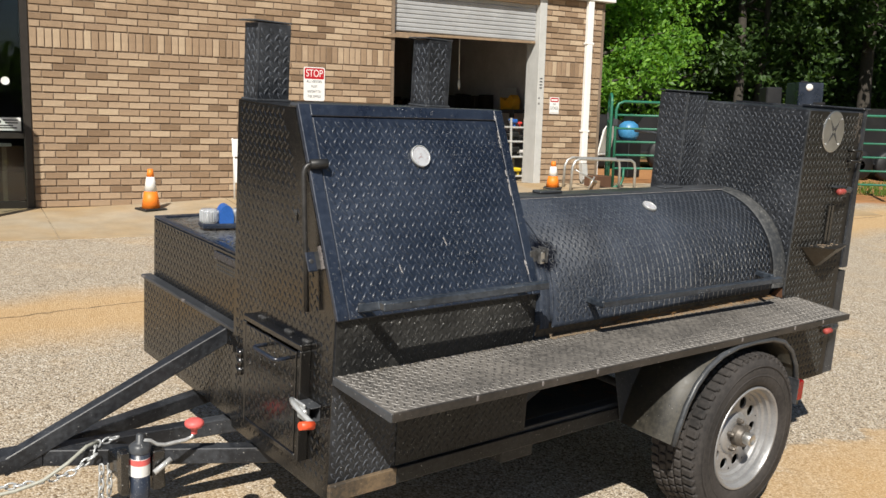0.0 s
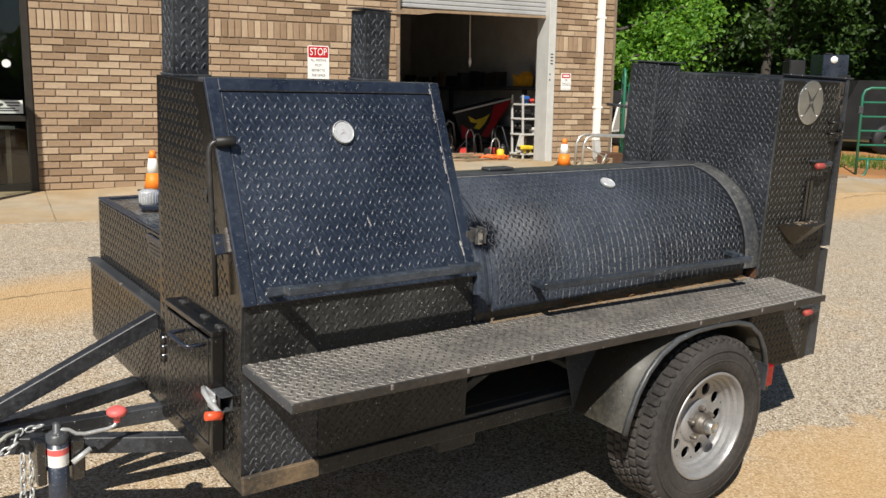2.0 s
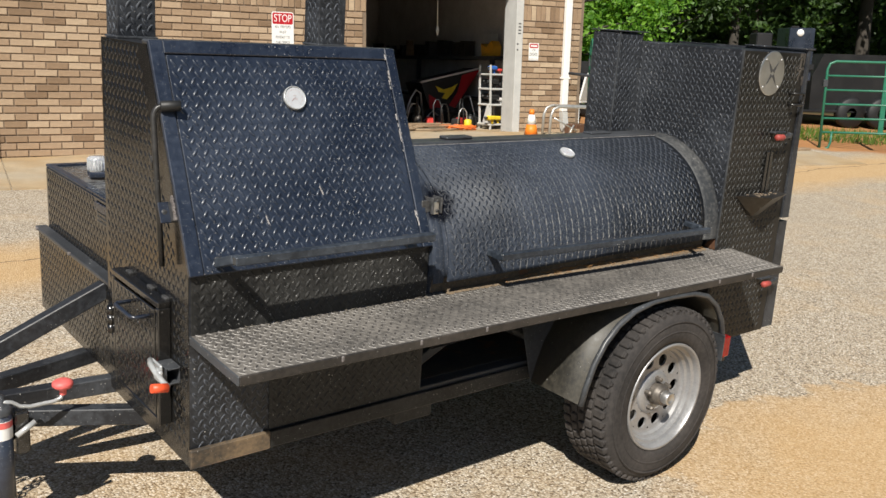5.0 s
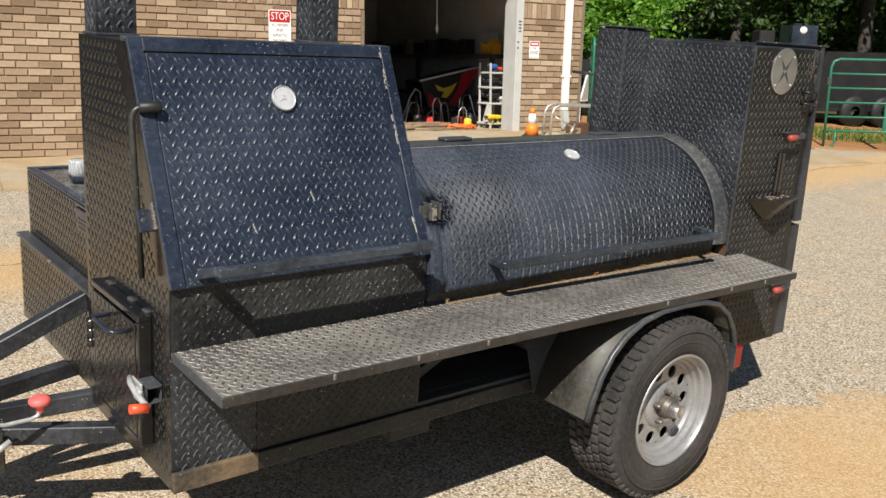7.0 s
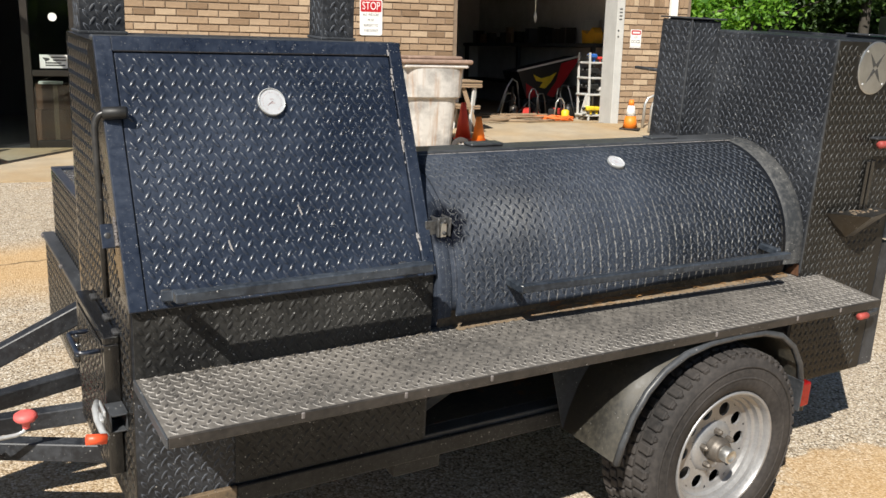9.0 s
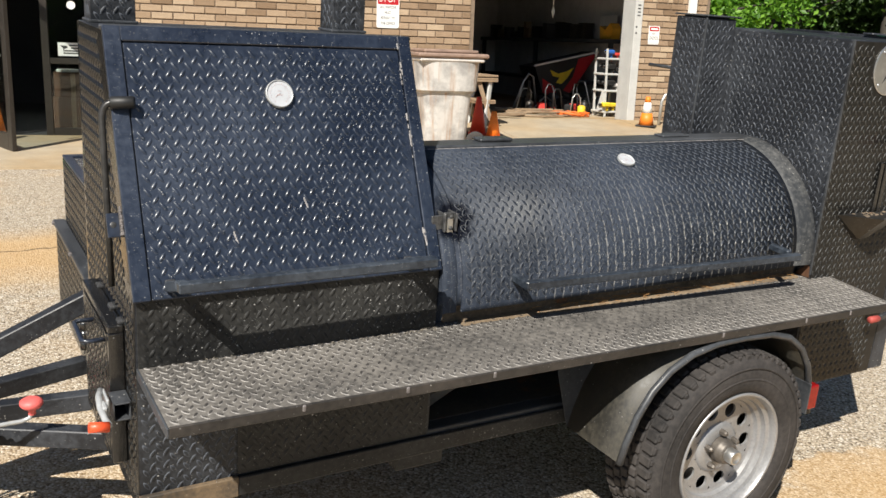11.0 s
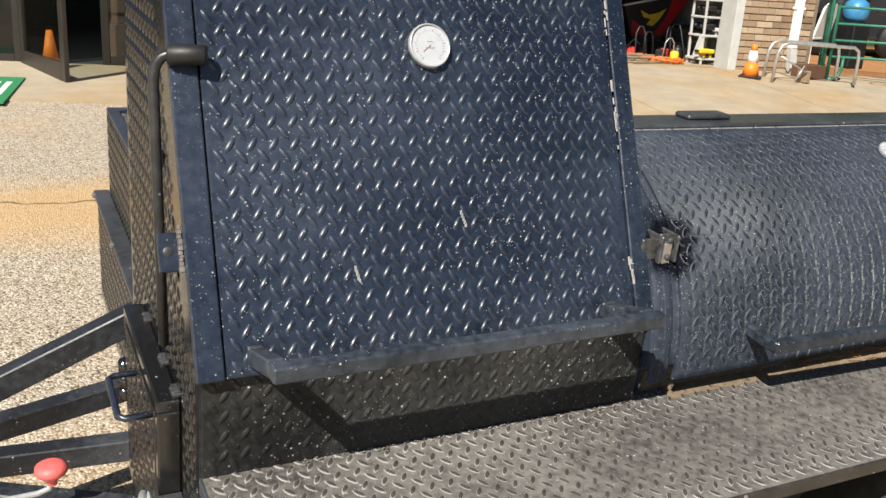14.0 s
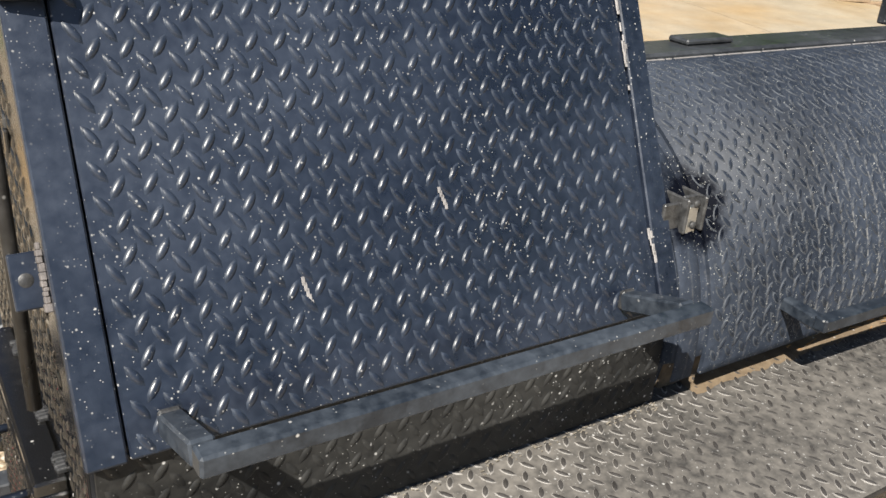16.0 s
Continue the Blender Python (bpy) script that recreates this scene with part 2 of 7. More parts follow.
def thin_pane():
    """A single sheet: light goes straight through, a little is mirrored."""
    m, nodes, links, b = shader("thin_door_glass", 0.02)
    clear = nodes.new("ShaderNodeBsdfTransparent")
    clear.inputs["Color"].default_value = (0.80, 0.84, 0.82, 1)
    gloss = nodes.new("ShaderNodeBsdfGlossy")
    gloss.inputs["Roughness"].default_value = 0.03
    ms = nodes.new("ShaderNodeMixShader")
    ms.inputs[0].default_value = 0.08
    links.new(clear.outputs[0], ms.inputs[1]), links.new(gloss.outputs[0], ms.inputs[2])
    links.new(ms.outputs[0], nodes["Material Output"].inputs[0])
    return m


M["thin_glass"] = thin_pane()
M["glass"] = glassy("window_glass", (0.75, 0.8, 0.78))
M["lens_clear"] = glassy("clear_beacon_lens", (0.95, 0.96, 0.97), 0.15)
M["lens_clear"].node_tree.nodes["Principled BSDF"].inputs["Transmission Weight"].default_value = 0.75


def brick_material():
    m, nodes, links, b = shader("tan_brick", 0.85, 0, 0.3)
    info = nodes.new("ShaderNodeObjectInfo").outputs["Random"]
    isl = nodes.new("ShaderNodeNewGeometry").outputs["Random Per Island"]
    add = nodes.new("ShaderNodeMath")
    add.operation = "ADD"
    links.new(info, add.inputs[0]), links.new(isl, add.inputs[1])
    fr = nodes.new("ShaderNodeMath")
    fr.operation = "FRACT"
    links.new(add.outputs[0], fr.inputs[0])
    col = ramp(nodes, links, fr.outputs[0], [(0.0, (0.255, 0.170, 0.105)), (0.12, (0.32, 0.218, 0.137)), (0.3, (0.43, 0.305, 0.198)), (0.5, (0.36, 0.25, 0.162)), (0.68, (0.47, 0.34, 0.226)), (0.86, (0.51, 0.38, 0.26)), (1.0, (0.58, 0.445, 0.305))])
    src = coords(nodes)
    n = noise_node(nodes, links, 11, 6, 0.7, src)
    f = noise_node(nodes, links, 130, 3, 0.6, src)
    col = mix(nodes, links, 0.5, col, ramp(nodes, links, n, [(0.25, grey(0.5)), (0.75, grey(1.0))]), "MULTIPLY")
    col = mix(nodes, links, 0.35, col, ramp(nodes, links, f, [(0.3, grey(0.55)), (0.7, grey(1.0))]), "MULTIPLY")
    links.new(col, b.inputs["Base Color"])
    bump(nodes, links, b, f, 0.7, 0.006)
    return m


M["brick"] = brick_material()
M["mortar"] = plain("dark_mortar", (0.20, 0.148, 0.104), 0.95, 0, 0.3, 12, bumps=0.4)


def ground_material():
    """Exposed pebbles in tan asphalt, with bands of orange clay washed over it."""
    m, nodes, links, b = shader("pebbled_paving", 0.85, 0, 0.3)
    src = coords(nodes)
    vor = nodes.new("ShaderNodeTexVoronoi")
    vor.inputs["Scale"].default_value = 115
    links.new(src, vor.inputs["Vector"])
    sep = nodes.new("ShaderNodeSeparateColor")
    links.new(vor.outputs["Color"], sep.inputs[0])
    peb = ramp(nodes, links, sep.outputs[0], [(0.0, (0.13, 0.095, 0.065)), (0.25, (0.42, 0.34, 0.245)), (0.6, (0.54, 0.455, 0.345)), (0.88, (0.66, 0.58, 0.47)), (1.0, (0.78, 0.72, 0.63))])
    edge = ramp(nodes, links, vor.outputs["Distance"], [(0.30, grey(1.0)), (0.70, grey(0.5))])
    col = mix(nodes, links, 0.8, peb, edge, "MULTIPLY")
    big = noise_node(nodes, links, 0.45, 5, 0.6, src)
    mid = noise_node(nodes, links, 2.6, 5, 0.6, src)
    stain = mix(nodes, links, 0.4, big, mid)
    sepx = nodes.new("ShaderNodeSeparateXYZ")
    links.new(src, sepx.inputs[0])

    def band(lo, hi, soft, sock):
        up = nodes.new("ShaderNodeMapRange")
        up.inputs[1].default_value, up.inputs[2].default_value = lo - soft, lo + soft
        dn = nodes.new("ShaderNodeMapRange")
        dn.inputs[1].default_value, dn.inputs[2].default_value, dn.inputs[3].default_value, dn.inputs[4].default_value = hi - soft, hi + soft, 1, 0
        for q in (up, dn):
            links.new(sock, q.inputs[0])
        ml = nodes.new("ShaderNodeMath")
        ml.operation = "MULTIPLY"
        links.new(up.outputs[0], ml.inputs[0]), links.new(dn.outputs[0], ml.inputs[1])
        return ml.outputs[0]

    wob = nodes.new("ShaderNodeMath")
    wob.operation = "MULTIPLY_ADD"
    links.new(stain, wob.inputs[0])
    wob.inputs[1].default_value = 1.2
    links.new(sepx.outputs[1], wob.inputs[2])
    clay = band(4.08, 5.15, 0.25, wob.outputs[0])
    # a washed patch beside the wheel
    away = nodes.new("ShaderNodeVectorMath")
    away.operation = "DISTANCE"
    mp = nodes.new("ShaderNodeMapping")
    mp.inputs["Scale"].default_value = (0.55, 1.0, 0.0)
    links.new(src, mp.inputs[0])
    links.new(mp.outputs[0], away.inputs[0])
    away.inputs[1].default_value = (0.50, -0.35, 0.0)
    wide = nodes.new("ShaderNodeMath")
    wide.operation = "MULTIPLY_ADD"
    links.new(mid, wide.inputs[0])
    wide.inputs[1].default_value = 0.8
    links.new(away.outputs["Value"], wide.inputs[2])
    pool = ramp(nodes, links, wide.outputs[0], [(0.62, grey(1.0)), (0.95, grey(0.7)), (1.30, grey(0.22)), (1.75, grey(0.0))])
    patch = ramp(nodes, links, stain, [(0.50, grey(0)), (0.68, grey(0.6))])
    patch = mix(nodes, links, 1.0, patch, pool, "LIGHTEN")
    cl = nodes.new("ShaderNodeMath")
    cl.operation = "MAXIMUM"
    links.new(clay, cl.inputs[0]), links.new(patch, cl.inputs[1])
    thin = nodes.new("ShaderNodeMath")
    thin.operation = "MULTIPLY"
    links.new(cl.outputs[0], thin.inputs[0])
    thin.inputs[1].default_value = 0.68
    col = mix(nodes, links, thin.outputs[0], col, mix(nodes, links, mid, (0.50, 0.30, 0.115), (0.59, 0.39, 0.185)))
    # a crack in the clay band
    wob3 = nodes.new("ShaderNodeMath")
    wob3.operation = "MULTIPLY_ADD"
    links.new(noise_node(nodes, links, 1.8, 4, 0.6, src), wob3.inputs[0])
    wob3.inputs[1].default_value = 0.35
    links.new(sepx.outputs[1], wob3.inputs[2])
    col = mix(nodes, links, band(4.365, 4.380, 0.007, wob3.outputs[0]), col, (0.10, 0.065, 0.035))
    # bare clay past the pen's fence line
    dot = nodes.new("ShaderNodeVectorMath")
    dot.operation = "DOT_PRODUCT"
    dot.inputs[1].default_value = (0.508, 0.861, 0)
    links.new(src, dot.inputs[0])
    wob2 = nodes.new("ShaderNodeMath")
    wob2.operation = "MULTIPLY_ADD"
    links.new(mid, wob2.inputs[0])
    wob2.inputs[1].default_value = 0.8
    links.new(dot.outputs["Value"], wob2.inputs[2])
    pen = band(10.3, 900.0, 0.15, wob2.outputs[0])
    col = mix(nodes, links, pen, col, mix(nodes, links, mid, (0.30, 0.13, 0.05), (0.46, 0.24, 0.10)))
    # much darker green-brown ground from the wood's edge on
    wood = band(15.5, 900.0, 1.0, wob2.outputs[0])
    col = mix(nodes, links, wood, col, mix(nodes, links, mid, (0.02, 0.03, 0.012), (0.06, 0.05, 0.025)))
    links.new(col, b.inputs["Base Color"])
    bump(nodes, links, b, vor.outputs["Distance"], 0.8, 0.005).invert = True
    return m


M["ground"] = ground_material()


def concrete_material():
    """Tan concrete with grey wear and orange clay stains."""
    m, nodes, links, b = shader("stained_concrete", 0.85, 0, 0.3)
    src = coords(nodes)
    big = noise_node(nodes, links, 0.55, 5, 0.6, src)
    mid = noise_node(nodes, links, 3.0, 5, 0.65, src)
    fine = noise_node(nodes, links, 90, 3, 0.6, src)
    col = mix(nodes, links, ramp(nodes, links, big, [(0.40, grey(0)), (0.60, grey(1))]), (0.47, 0.395, 0.29), (0.46, 0.33, 0.185))
    col = mix(nodes, links, 0.6, col, ramp(nodes, links, mid, [(0.3, grey(0.62)), (0.7, grey(1.0))]), "MULTIPLY")
    col = mix(nodes, links, 0.4, col, ramp(nodes, links, fine, [(0.3, grey(0.6)), (0.7, grey(1.0))]), "MULTIPLY")
    links.new(col, b.inputs["Base Color"])
    bump(nodes, links, b, fine, 0.3, 0.003)
    return m


M["concrete"] = concrete_material()


def leaf_material(name, lo, hi):
    m, nodes, links, b = shader(name, 0.5, 0, 0.4)
    isl = nodes.new("ShaderNodeNewGeometry").outputs["Random Per Island"]
    links.new(ramp(nodes, links, isl, [(0.0, lo), (0.6, tuple((a + c) / 2 for a, c in zip(lo, hi))), (1.0, hi)]), b.inputs["Base Color"])
    tr = nodes.new("ShaderNodeBsdfTranslucent")
    tr.inputs["Color"].default_value = (hi[0] * 1.6, hi[1] * 1.6, hi[2] * 0.8, 1)
    ms = nodes.new("ShaderNodeMixShader")
    ms.inputs[0].default_value = 0.35
    links.new(b.outputs[0], ms.inputs[1]), links.new(tr.outputs[0], ms.inputs[2])
    links.new(ms.outputs[0], nodes["Material Output"].inputs[0])
    return m


# one foliage in two greens: bright for sunlit crowns, dark for the shady wood
M["leaf"] = leaf_material("sunlit_leaf", (0.050, 0.135, 0.016), (0.195, 0.37, 0.042))
M["leaf_dark"] = leaf_material("shaded_leaf", (0.015, 0.034, 0.010), (0.082, 0.150, 0.036))
M["grass"] = leaf_material("grass_blade", (0.05, 0.12, 0.015), (0.16, 0.24, 0.05))
M["bark"] = plain("grey_bark", (0.052, 0.044, 0.036), 0.95, 0, 0.4, 9, bumps=0.6)
# near-black tone that stands for the unlit depth of the wood
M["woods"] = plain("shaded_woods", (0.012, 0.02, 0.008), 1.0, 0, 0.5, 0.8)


# ---- mesh building ----
class Form:
    """Collects plain geometry for one mesh."""

    def __init__(self):
        self.v, self.f, self.s, self.worn = [], [], [], []

    def add(self, verts, faces, smooth=False, m=None):
        k = len(self.v)
        self.v += [tuple(m @ Vector(p)) if m else tuple(p) for p in verts]
        self.f += [tuple(k + i for i in f) for f in faces]
        self.s += [smooth] * len(faces)
        return self

    def box(self, x0, x1, y0, y1, z0, z1, b=0.003, m=None):
        """A box with chamfered edges."""
        b = min(b, (x1 - x0) / 3, (y1 - y0) / 3, (z1 - z0) / 3)
        lo, hi = (x0, y0, z0), (x1, y1, z1)
        vs, at = [], {}
        for i in (0, 1):
            for j in (0, 1):
                for k in (0, 1):
                    c = [(lo, hi)[n][a] for a, n in enumerate((i, j, k))]
                    for a in range(3):
                        p = [c[q] + (0 if q == a else (b if (i, j, k)[q] == 0 else -b)) for q in range(3)]
                        at[i, j, k, a] = len(vs)
                        vs.append(p)
        fs = []
        for a in range(3):
            o = [q for q in range(3) if q != a]
            for s in (0, 1):
                ring = []
                for p, q in ((0, 0), (1, 0), (1, 1), (0, 1)):
                    c = [0, 0, 0]
                    c[a], c[o[0]], c[o[1]] = s, p, q
                    ring.append(at[(*c, a)])
                fs.append(ring if (s == 1) != (a == 1) else ring[::-1])
        for a in range(3):
            o = [q for q in range(3) if q != a]
            for p in (0, 1):
                for q in (0, 1):
                    c0, c1 = [0, 0, 0], [0, 0, 0]
                    c0[o[0]] = c1[o[0]] = p
                    c0[o[1]] = c1[o[1]] = q
                    c0[a], c1[a] = 0, 1
                    ring = [at[(*c0, o[0])], at[(*c1, o[0])], at[(*c1, o[1])], at[(*c0, o[1])]]
                    fs.append(ring if (p != q) != (a == 1) else ring[::-1])
        for i in (0, 1):
            for j in (0, 1):
                for k in (0, 1):
                    ring = [at[i, j, k, 0], at[i, j, k, 1], at[i, j, k, 2]]
                    fs.append(ring if (i + j + k) % 2 else ring[::-1])
        return self.add(vs, fs, False, m)

    def prism(self, pts, place, a0, a1):
        """A polygon pushed through from a0 to a1; place(p, q, a) gives the point."""
        n = len(pts)
        vs = [place(p, q, a0) for p, q in pts] + [place(p, q, a1) for p, q in pts]
        fs = [tuple(range(n))[::-1], tuple(range(n, 2 * n))] + [(i, (i + 1) % n, n + (i + 1) % n, n + i) for i in range(n)]
        return self.add(vs, fs)

    def beam(self, p0, p1, w, h, b=0.003, up=(0, 0, 1)):
        """A square bar from p0 to p1, w wide and h high."""
        p0, p1 = Vector(p0), Vector(p1)
        d = (p1 - p0)
        ln = d.length
        x = d / ln
        y = Vector(up).cross(x).normalized()
        z = x.cross(y)
        m = Matrix((x, y, z)).transposed().to_4x4()
        m.translation = p0
        return self.box(0, ln, -w / 2, w / 2, -h / 2, h / 2, b, m)

    def tube(self, pts, r, n=10, caps=True, rs=None):
        pts = [Vector(p) for p in pts]
        vs, fs = [], []
        up = Vector((0.13, 0.29, 0.95))
        for i, p in enumerate(pts):
            d = ((pts[min(i + 1, len(pts) - 1)] - pts[max(i - 1, 0)])).normalized()
            if i == 0:
                a = d.cross(up).normalized()
            else:
                a = (a - d * a.dot(d)).normalized()
            c = d.cross(a)
            rr = rs[i] if rs else r
            vs += [p + (a * math.cos(t) + c * math.sin(t)) * rr for t in [2 * math.pi * k / n for k in range(n)]]
        for i in range(len(pts) - 1):
            for k in range(n):
                fs.append((i * n + k, i * n + (k + 1) % n, (i + 1) * n + (k + 1) % n, (i + 1) * n + k))
        self.add(vs, fs, True)
        if caps:
            k = len(self.v) - len(vs)
            self.f += [tuple(k + i for i in range(n))[::-1], tuple(k + len(vs) - n + i for i in range(n))]
            self.s += [False, False]
        return self

    def lathe(self, prof, m=None, n=32, smooth=True, caps=False):
        """Turns (radius, height) pairs about z."""
        vs, fs = [], []
        for r, h in prof:
            vs += [(r * math.cos(2 * math.pi * k / n), r * math.sin(2 * math.pi * k / n), h) for k in range(n)]
        for i in range(len(prof) - 1):
            for k in range(n):
                fs.append((i * n + k, i * n + (k + 1) % n, (i + 1) * n + (k + 1) % n, (i + 1) * n + k))
        self.add(vs, fs, smooth, m)
        if caps:
            k = len(self.v) - len(vs)
            self.f += [tuple(k + i for i in range(n))[::-1], tuple(k + len(vs) - n + i for i in range(n))]
            self.s += [False, False]
        return self

    def lugs(self, place, wide, high, inside=None, pitch=(0.0325, 0.034), size=1.0, rise=0.0023, margin=0.014):
        """Raised lozenges of tread plate, in two directions; place(u, v, h) gives the point."""
        long, half = 0.0158 * size, 0.0054 * size
        prof = [(-1, 0), (-0.55, -0.8), (0, -1), (0.55, -0.8), (1, 0), (0.55, 0.8), (0, 1), (-0.55, 0.8)]
        a, c = pitch
        for j in range(int(2 * high / c) + 2):
            for i in range(int(wide / a) + 2):
                u, v = (i + 0.5 * (j % 2)) * a, j * c / 2
                if not (margin < u < wide - margin and margin < v < high - margin) or (inside and not inside(u, v)):
                    continue
                t = radians(55 if j % 2 == 0 else 125)
                ct, st = math.cos(t), math.sin(t)
                vs = []
                for k, e in ((1.0, -0.0004), (0.66, rise * 0.64), (0.28, rise)):
                    for p, q in prof:
                        x, y = p * long * k, q * half * k
                        vs.append(place(u + x * ct - y * st, v + x * st + y * ct, e))
                fs = [(r + n, r + (n + 1) % 8, r + 8 + (n + 1) % 8, r + 8 + n) for r in (0, 8) for n in range(8)] + [tuple(range(16, 24))]
                self.worn += range(len(self.f), len(self.f) + 8)
                self.add(vs, fs, True)
        return self

    def mesh(self, name):
        me = bpy.data.meshes.new(name)
        me.from_pydata(self.v, [], self.f)
        me.polygons.foreach_set("use_smooth", self.s)
        me.update()
        return me


def part(name, form, material, parent, label="", fix=True, worn=None):
    """One mesh object; worn names the materials of the flanks and tops of its raised lozenges."""
    me = form.mesh(name)
    if worn:
        for k in form.worn:
            me.polygons[k].material_index = 1
            if len(worn) > 1:
                me.polygons[k + 8].material_index = 2
        for k in form.worn[7::8] if len(worn) > 1 else ():
            me.polygons[k + 9].material_index = 2
    if fix:
        bm = bmesh.new()
        bm.from_mesh(me)
        bmesh.ops.recalc_face_normals(bm, faces=bm.faces)
        bm.to_mesh(me)
        bm.free()
    me.materials.append(M[material])
    for nm in worn or ():
        me.materials.append(M[nm])
    ob = new(name, me)
    ob.parent = parent
    if label:
        tagged(ob, label)
    return ob


def thing(name, label, category, m=None, group="", kind="", form=None, material=None, fix=True):
    """A top-level thing: an Empty, or a mesh where a form is given."""
    ob = part(name, form, material, None, fix=fix) if form else new(name)
    if m is not None:
        ob.matrix_basis = m
    return tagged(ob, label, category, group, kind)


def rot(axis, deg):
    return Matrix.Rotation(radians(deg), 4, axis)


def words(name, text, size, material, parent, m, label=""):
    """Flat lettering as a mesh."""
    cu = bpy.data.curves.new(name, "FONT")
    cu.body, cu.size, cu.align_x, cu.align_y, cu.extrude = text, size, "CENTER", "CENTER", 0.0006
    tmp = bpy.data.objects.new(name, cu)
    scene.collection.objects.link(tmp)
    me = bpy.data.meshes.new_from_object(tmp.evaluated_get(bpy.context.evaluated_depsgraph_get()))
    bpy.data.objects.remove(tmp)
    me.materials.clear()
    me.materials.append(M[material])
    ob = new(name, me)
    ob.parent, ob.matrix_local = parent, m
    return tagged(ob, label) if label else ob


# ---- ground ----
def smooth(a, b, x):
    t = np.clip((x - a) / (b - a), 0, 1)
    return t * t * (3 - 2 * t)


def lie(x, y):
    """Height of the sloping yard."""
    far = 0.0465 + 0.035 * smooth(-0.5, 5.5, x)
    k = 0.062 + (far - 0.062) * smooth(1.5, 6.5, y)
    yy = np.clip(y, -5, 9.3)
    return k * yy


WALL = Matrix.Translation((2.85, 8.204, 0)) @ rot("Z", -10)


def on_wall(s, d, z):
    return WALL @ Vector((s, d, z))


def ground_sheet():
    def axis(lo, hi, step, far):
        near = np.arange(lo, hi + 1e-6, step)
        out = np.array([1, 3, 7, 15, 40, 110, far])
        return np.concatenate([(lo - out)[::-1], near, hi + out])

    xs, ys = axis(-6, 16, 0.25, 400), axis(-6, 12, 0.25, 400)
    gx, gy = np.meshgrid(xs, ys)
    gz = lie(gx, gy)
    # the bed under the building lies lower
    c, s_ = math.cos(radians(10)), math.sin(radians(10))
    s, d = (gx - 2.85) * c - (gy - 8.204) * s_, (gx - 2.85) * s_ + (gy - 8.204) * c
    gz = gz - 0.3 * ((s < 4.55) & (s > -9) & (d > 0.15))
    vs = np.stack([gx, gy, gz], -1).reshape(-1, 3).tolist()
    w = len(xs)
    fs = [(j * w + i, j * w + i + 1, (j + 1) * w + i + 1, (j + 1) * w + i) for j in range(len(ys) - 1) for i in range(w - 1)]
    f = Form()
    f.add(vs, fs, True)
    return f


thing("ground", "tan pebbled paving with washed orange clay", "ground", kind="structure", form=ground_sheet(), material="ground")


def apron():
    """The concrete walk along the wall, of cast slabs with open joints."""
    root = thing("pavement", "tan stained concrete walk along the brick wall", "pavement", kind="structure")
    s = -7.75
    n = 0
    while s < 6.0:
        w = 2.1 if n % 2 == 0 else 2.4
        f = Form()
        k = 7
        vs = []
        for i in range(k + 1):
            for j in range(3):
                u = s + 0.006 + (w - 0.012) * i / k
                edge = -1.93 - 0.75 * float(smooth(-2.6, 1.0, u))
                q = (u, edge * (1 - 0.5 * j))
                p = on_wall(q[0], q[1], 0)
                vs.append((p.x, p.y, lie(p.x, p.y) + 0.012))
        top = len(vs)
        vs += [(x, y, z - 0.08) for x, y, z in vs]
        fs = [(i * 3 + j, i * 3 + j + 1, (i + 1) * 3 + j + 1, (i + 1) * 3 + j) for i in range(k) for j in range(2)]
        fs += [(i * 3, (i + 1) * 3, top + (i + 1) * 3, top + i * 3) for i in range(k)]
        fs += [(0, 1, top + 1, top), (1, 2, top + 2, top + 1), (k * 3, k * 3 + 1, top + k * 3 + 1, top + k * 3), (k * 3 + 1, k * 3 + 2, top + k * 3 + 2, top + k * 3 + 1)]
        f.add(vs, fs)
        part("slab", f, "concrete", root)
        s += w
        n += 1


apron()

# ---- the smoker trailer: x to its rear, y across, z up from the tyres' contact ----
LEAN = rot("X", 3.7)
T = thing("smoker_trailer", "black tread-plate barbecue smoker on a single-axle trailer", "smoker trailer", LEAN)

M["skirt"] = painted("skirt_dusty_paint", (0.011, 0.0112, 0.0115), (0.050, 0.049, 0.046), 0.40, 0.42, specks=1.6, spec=0.3)
M["band"] = painted("chalky_band_paint", (0.034, 0.037, 0.041), (0.135, 0.134, 0.130), 0.40, 0.55, specks=1.4, spec=0.25, grit=0.5)
# dark gloss with pale grey patches, for the wood box lid
M["lid_pale"] = painted("pale_patched_gloss_lid", (0.022, 0.023, 0.025), (0.26, 0.265, 0.27), 0.44, 0.18, specks=0.5, spec=0.7)
M["old_red"] = plain("chalky_red_grip", (0.34, 0.06, 0.05), 0.6, 0, 0.3, 30)
M["scuff"] = plain("scuffed_weld", (0.15, 0.135, 0.13), 0.6, 0.1, 0.6, 80)
M["catch"] = plain("worn_catch_steel", (0.055, 0.055, 0.056), 0.4, 0.3, 0.7, 60)
M["catch_bare"] = plain("half_bare_catch_steel", (0.085, 0.085, 0.086), 0.4, 0.4, 0.9, 90)
M["lug_chalk"] = plain("chalky_lozenge_paint", (0.058, 0.064, 0.074), 0.5, 0, 0.8, 14, 0.25)
M["lug_worn_dark"] = plain("scuffed_lozenge_paint", (0.052, 0.052, 0.049), 0.45, 0.0, 0.6, 30)

M["lip"] = painted("worn_lip_paint", (0.016, 0.0145, 0.0135), (0.062, 0.052, 0.044), 0.42, 0.45, specks=0.6)
M["crumb"] = plain("dry_dirt", (0.20, 0.175, 0.14), 0.9, 0, 0.4, 30)
M["drift"] = painted("brown_drift_dust", (0.14, 0.100, 0.062), (0.30, 0.225, 0.145), 0.40, 0.9, specks=0.8, bumps=0.5)
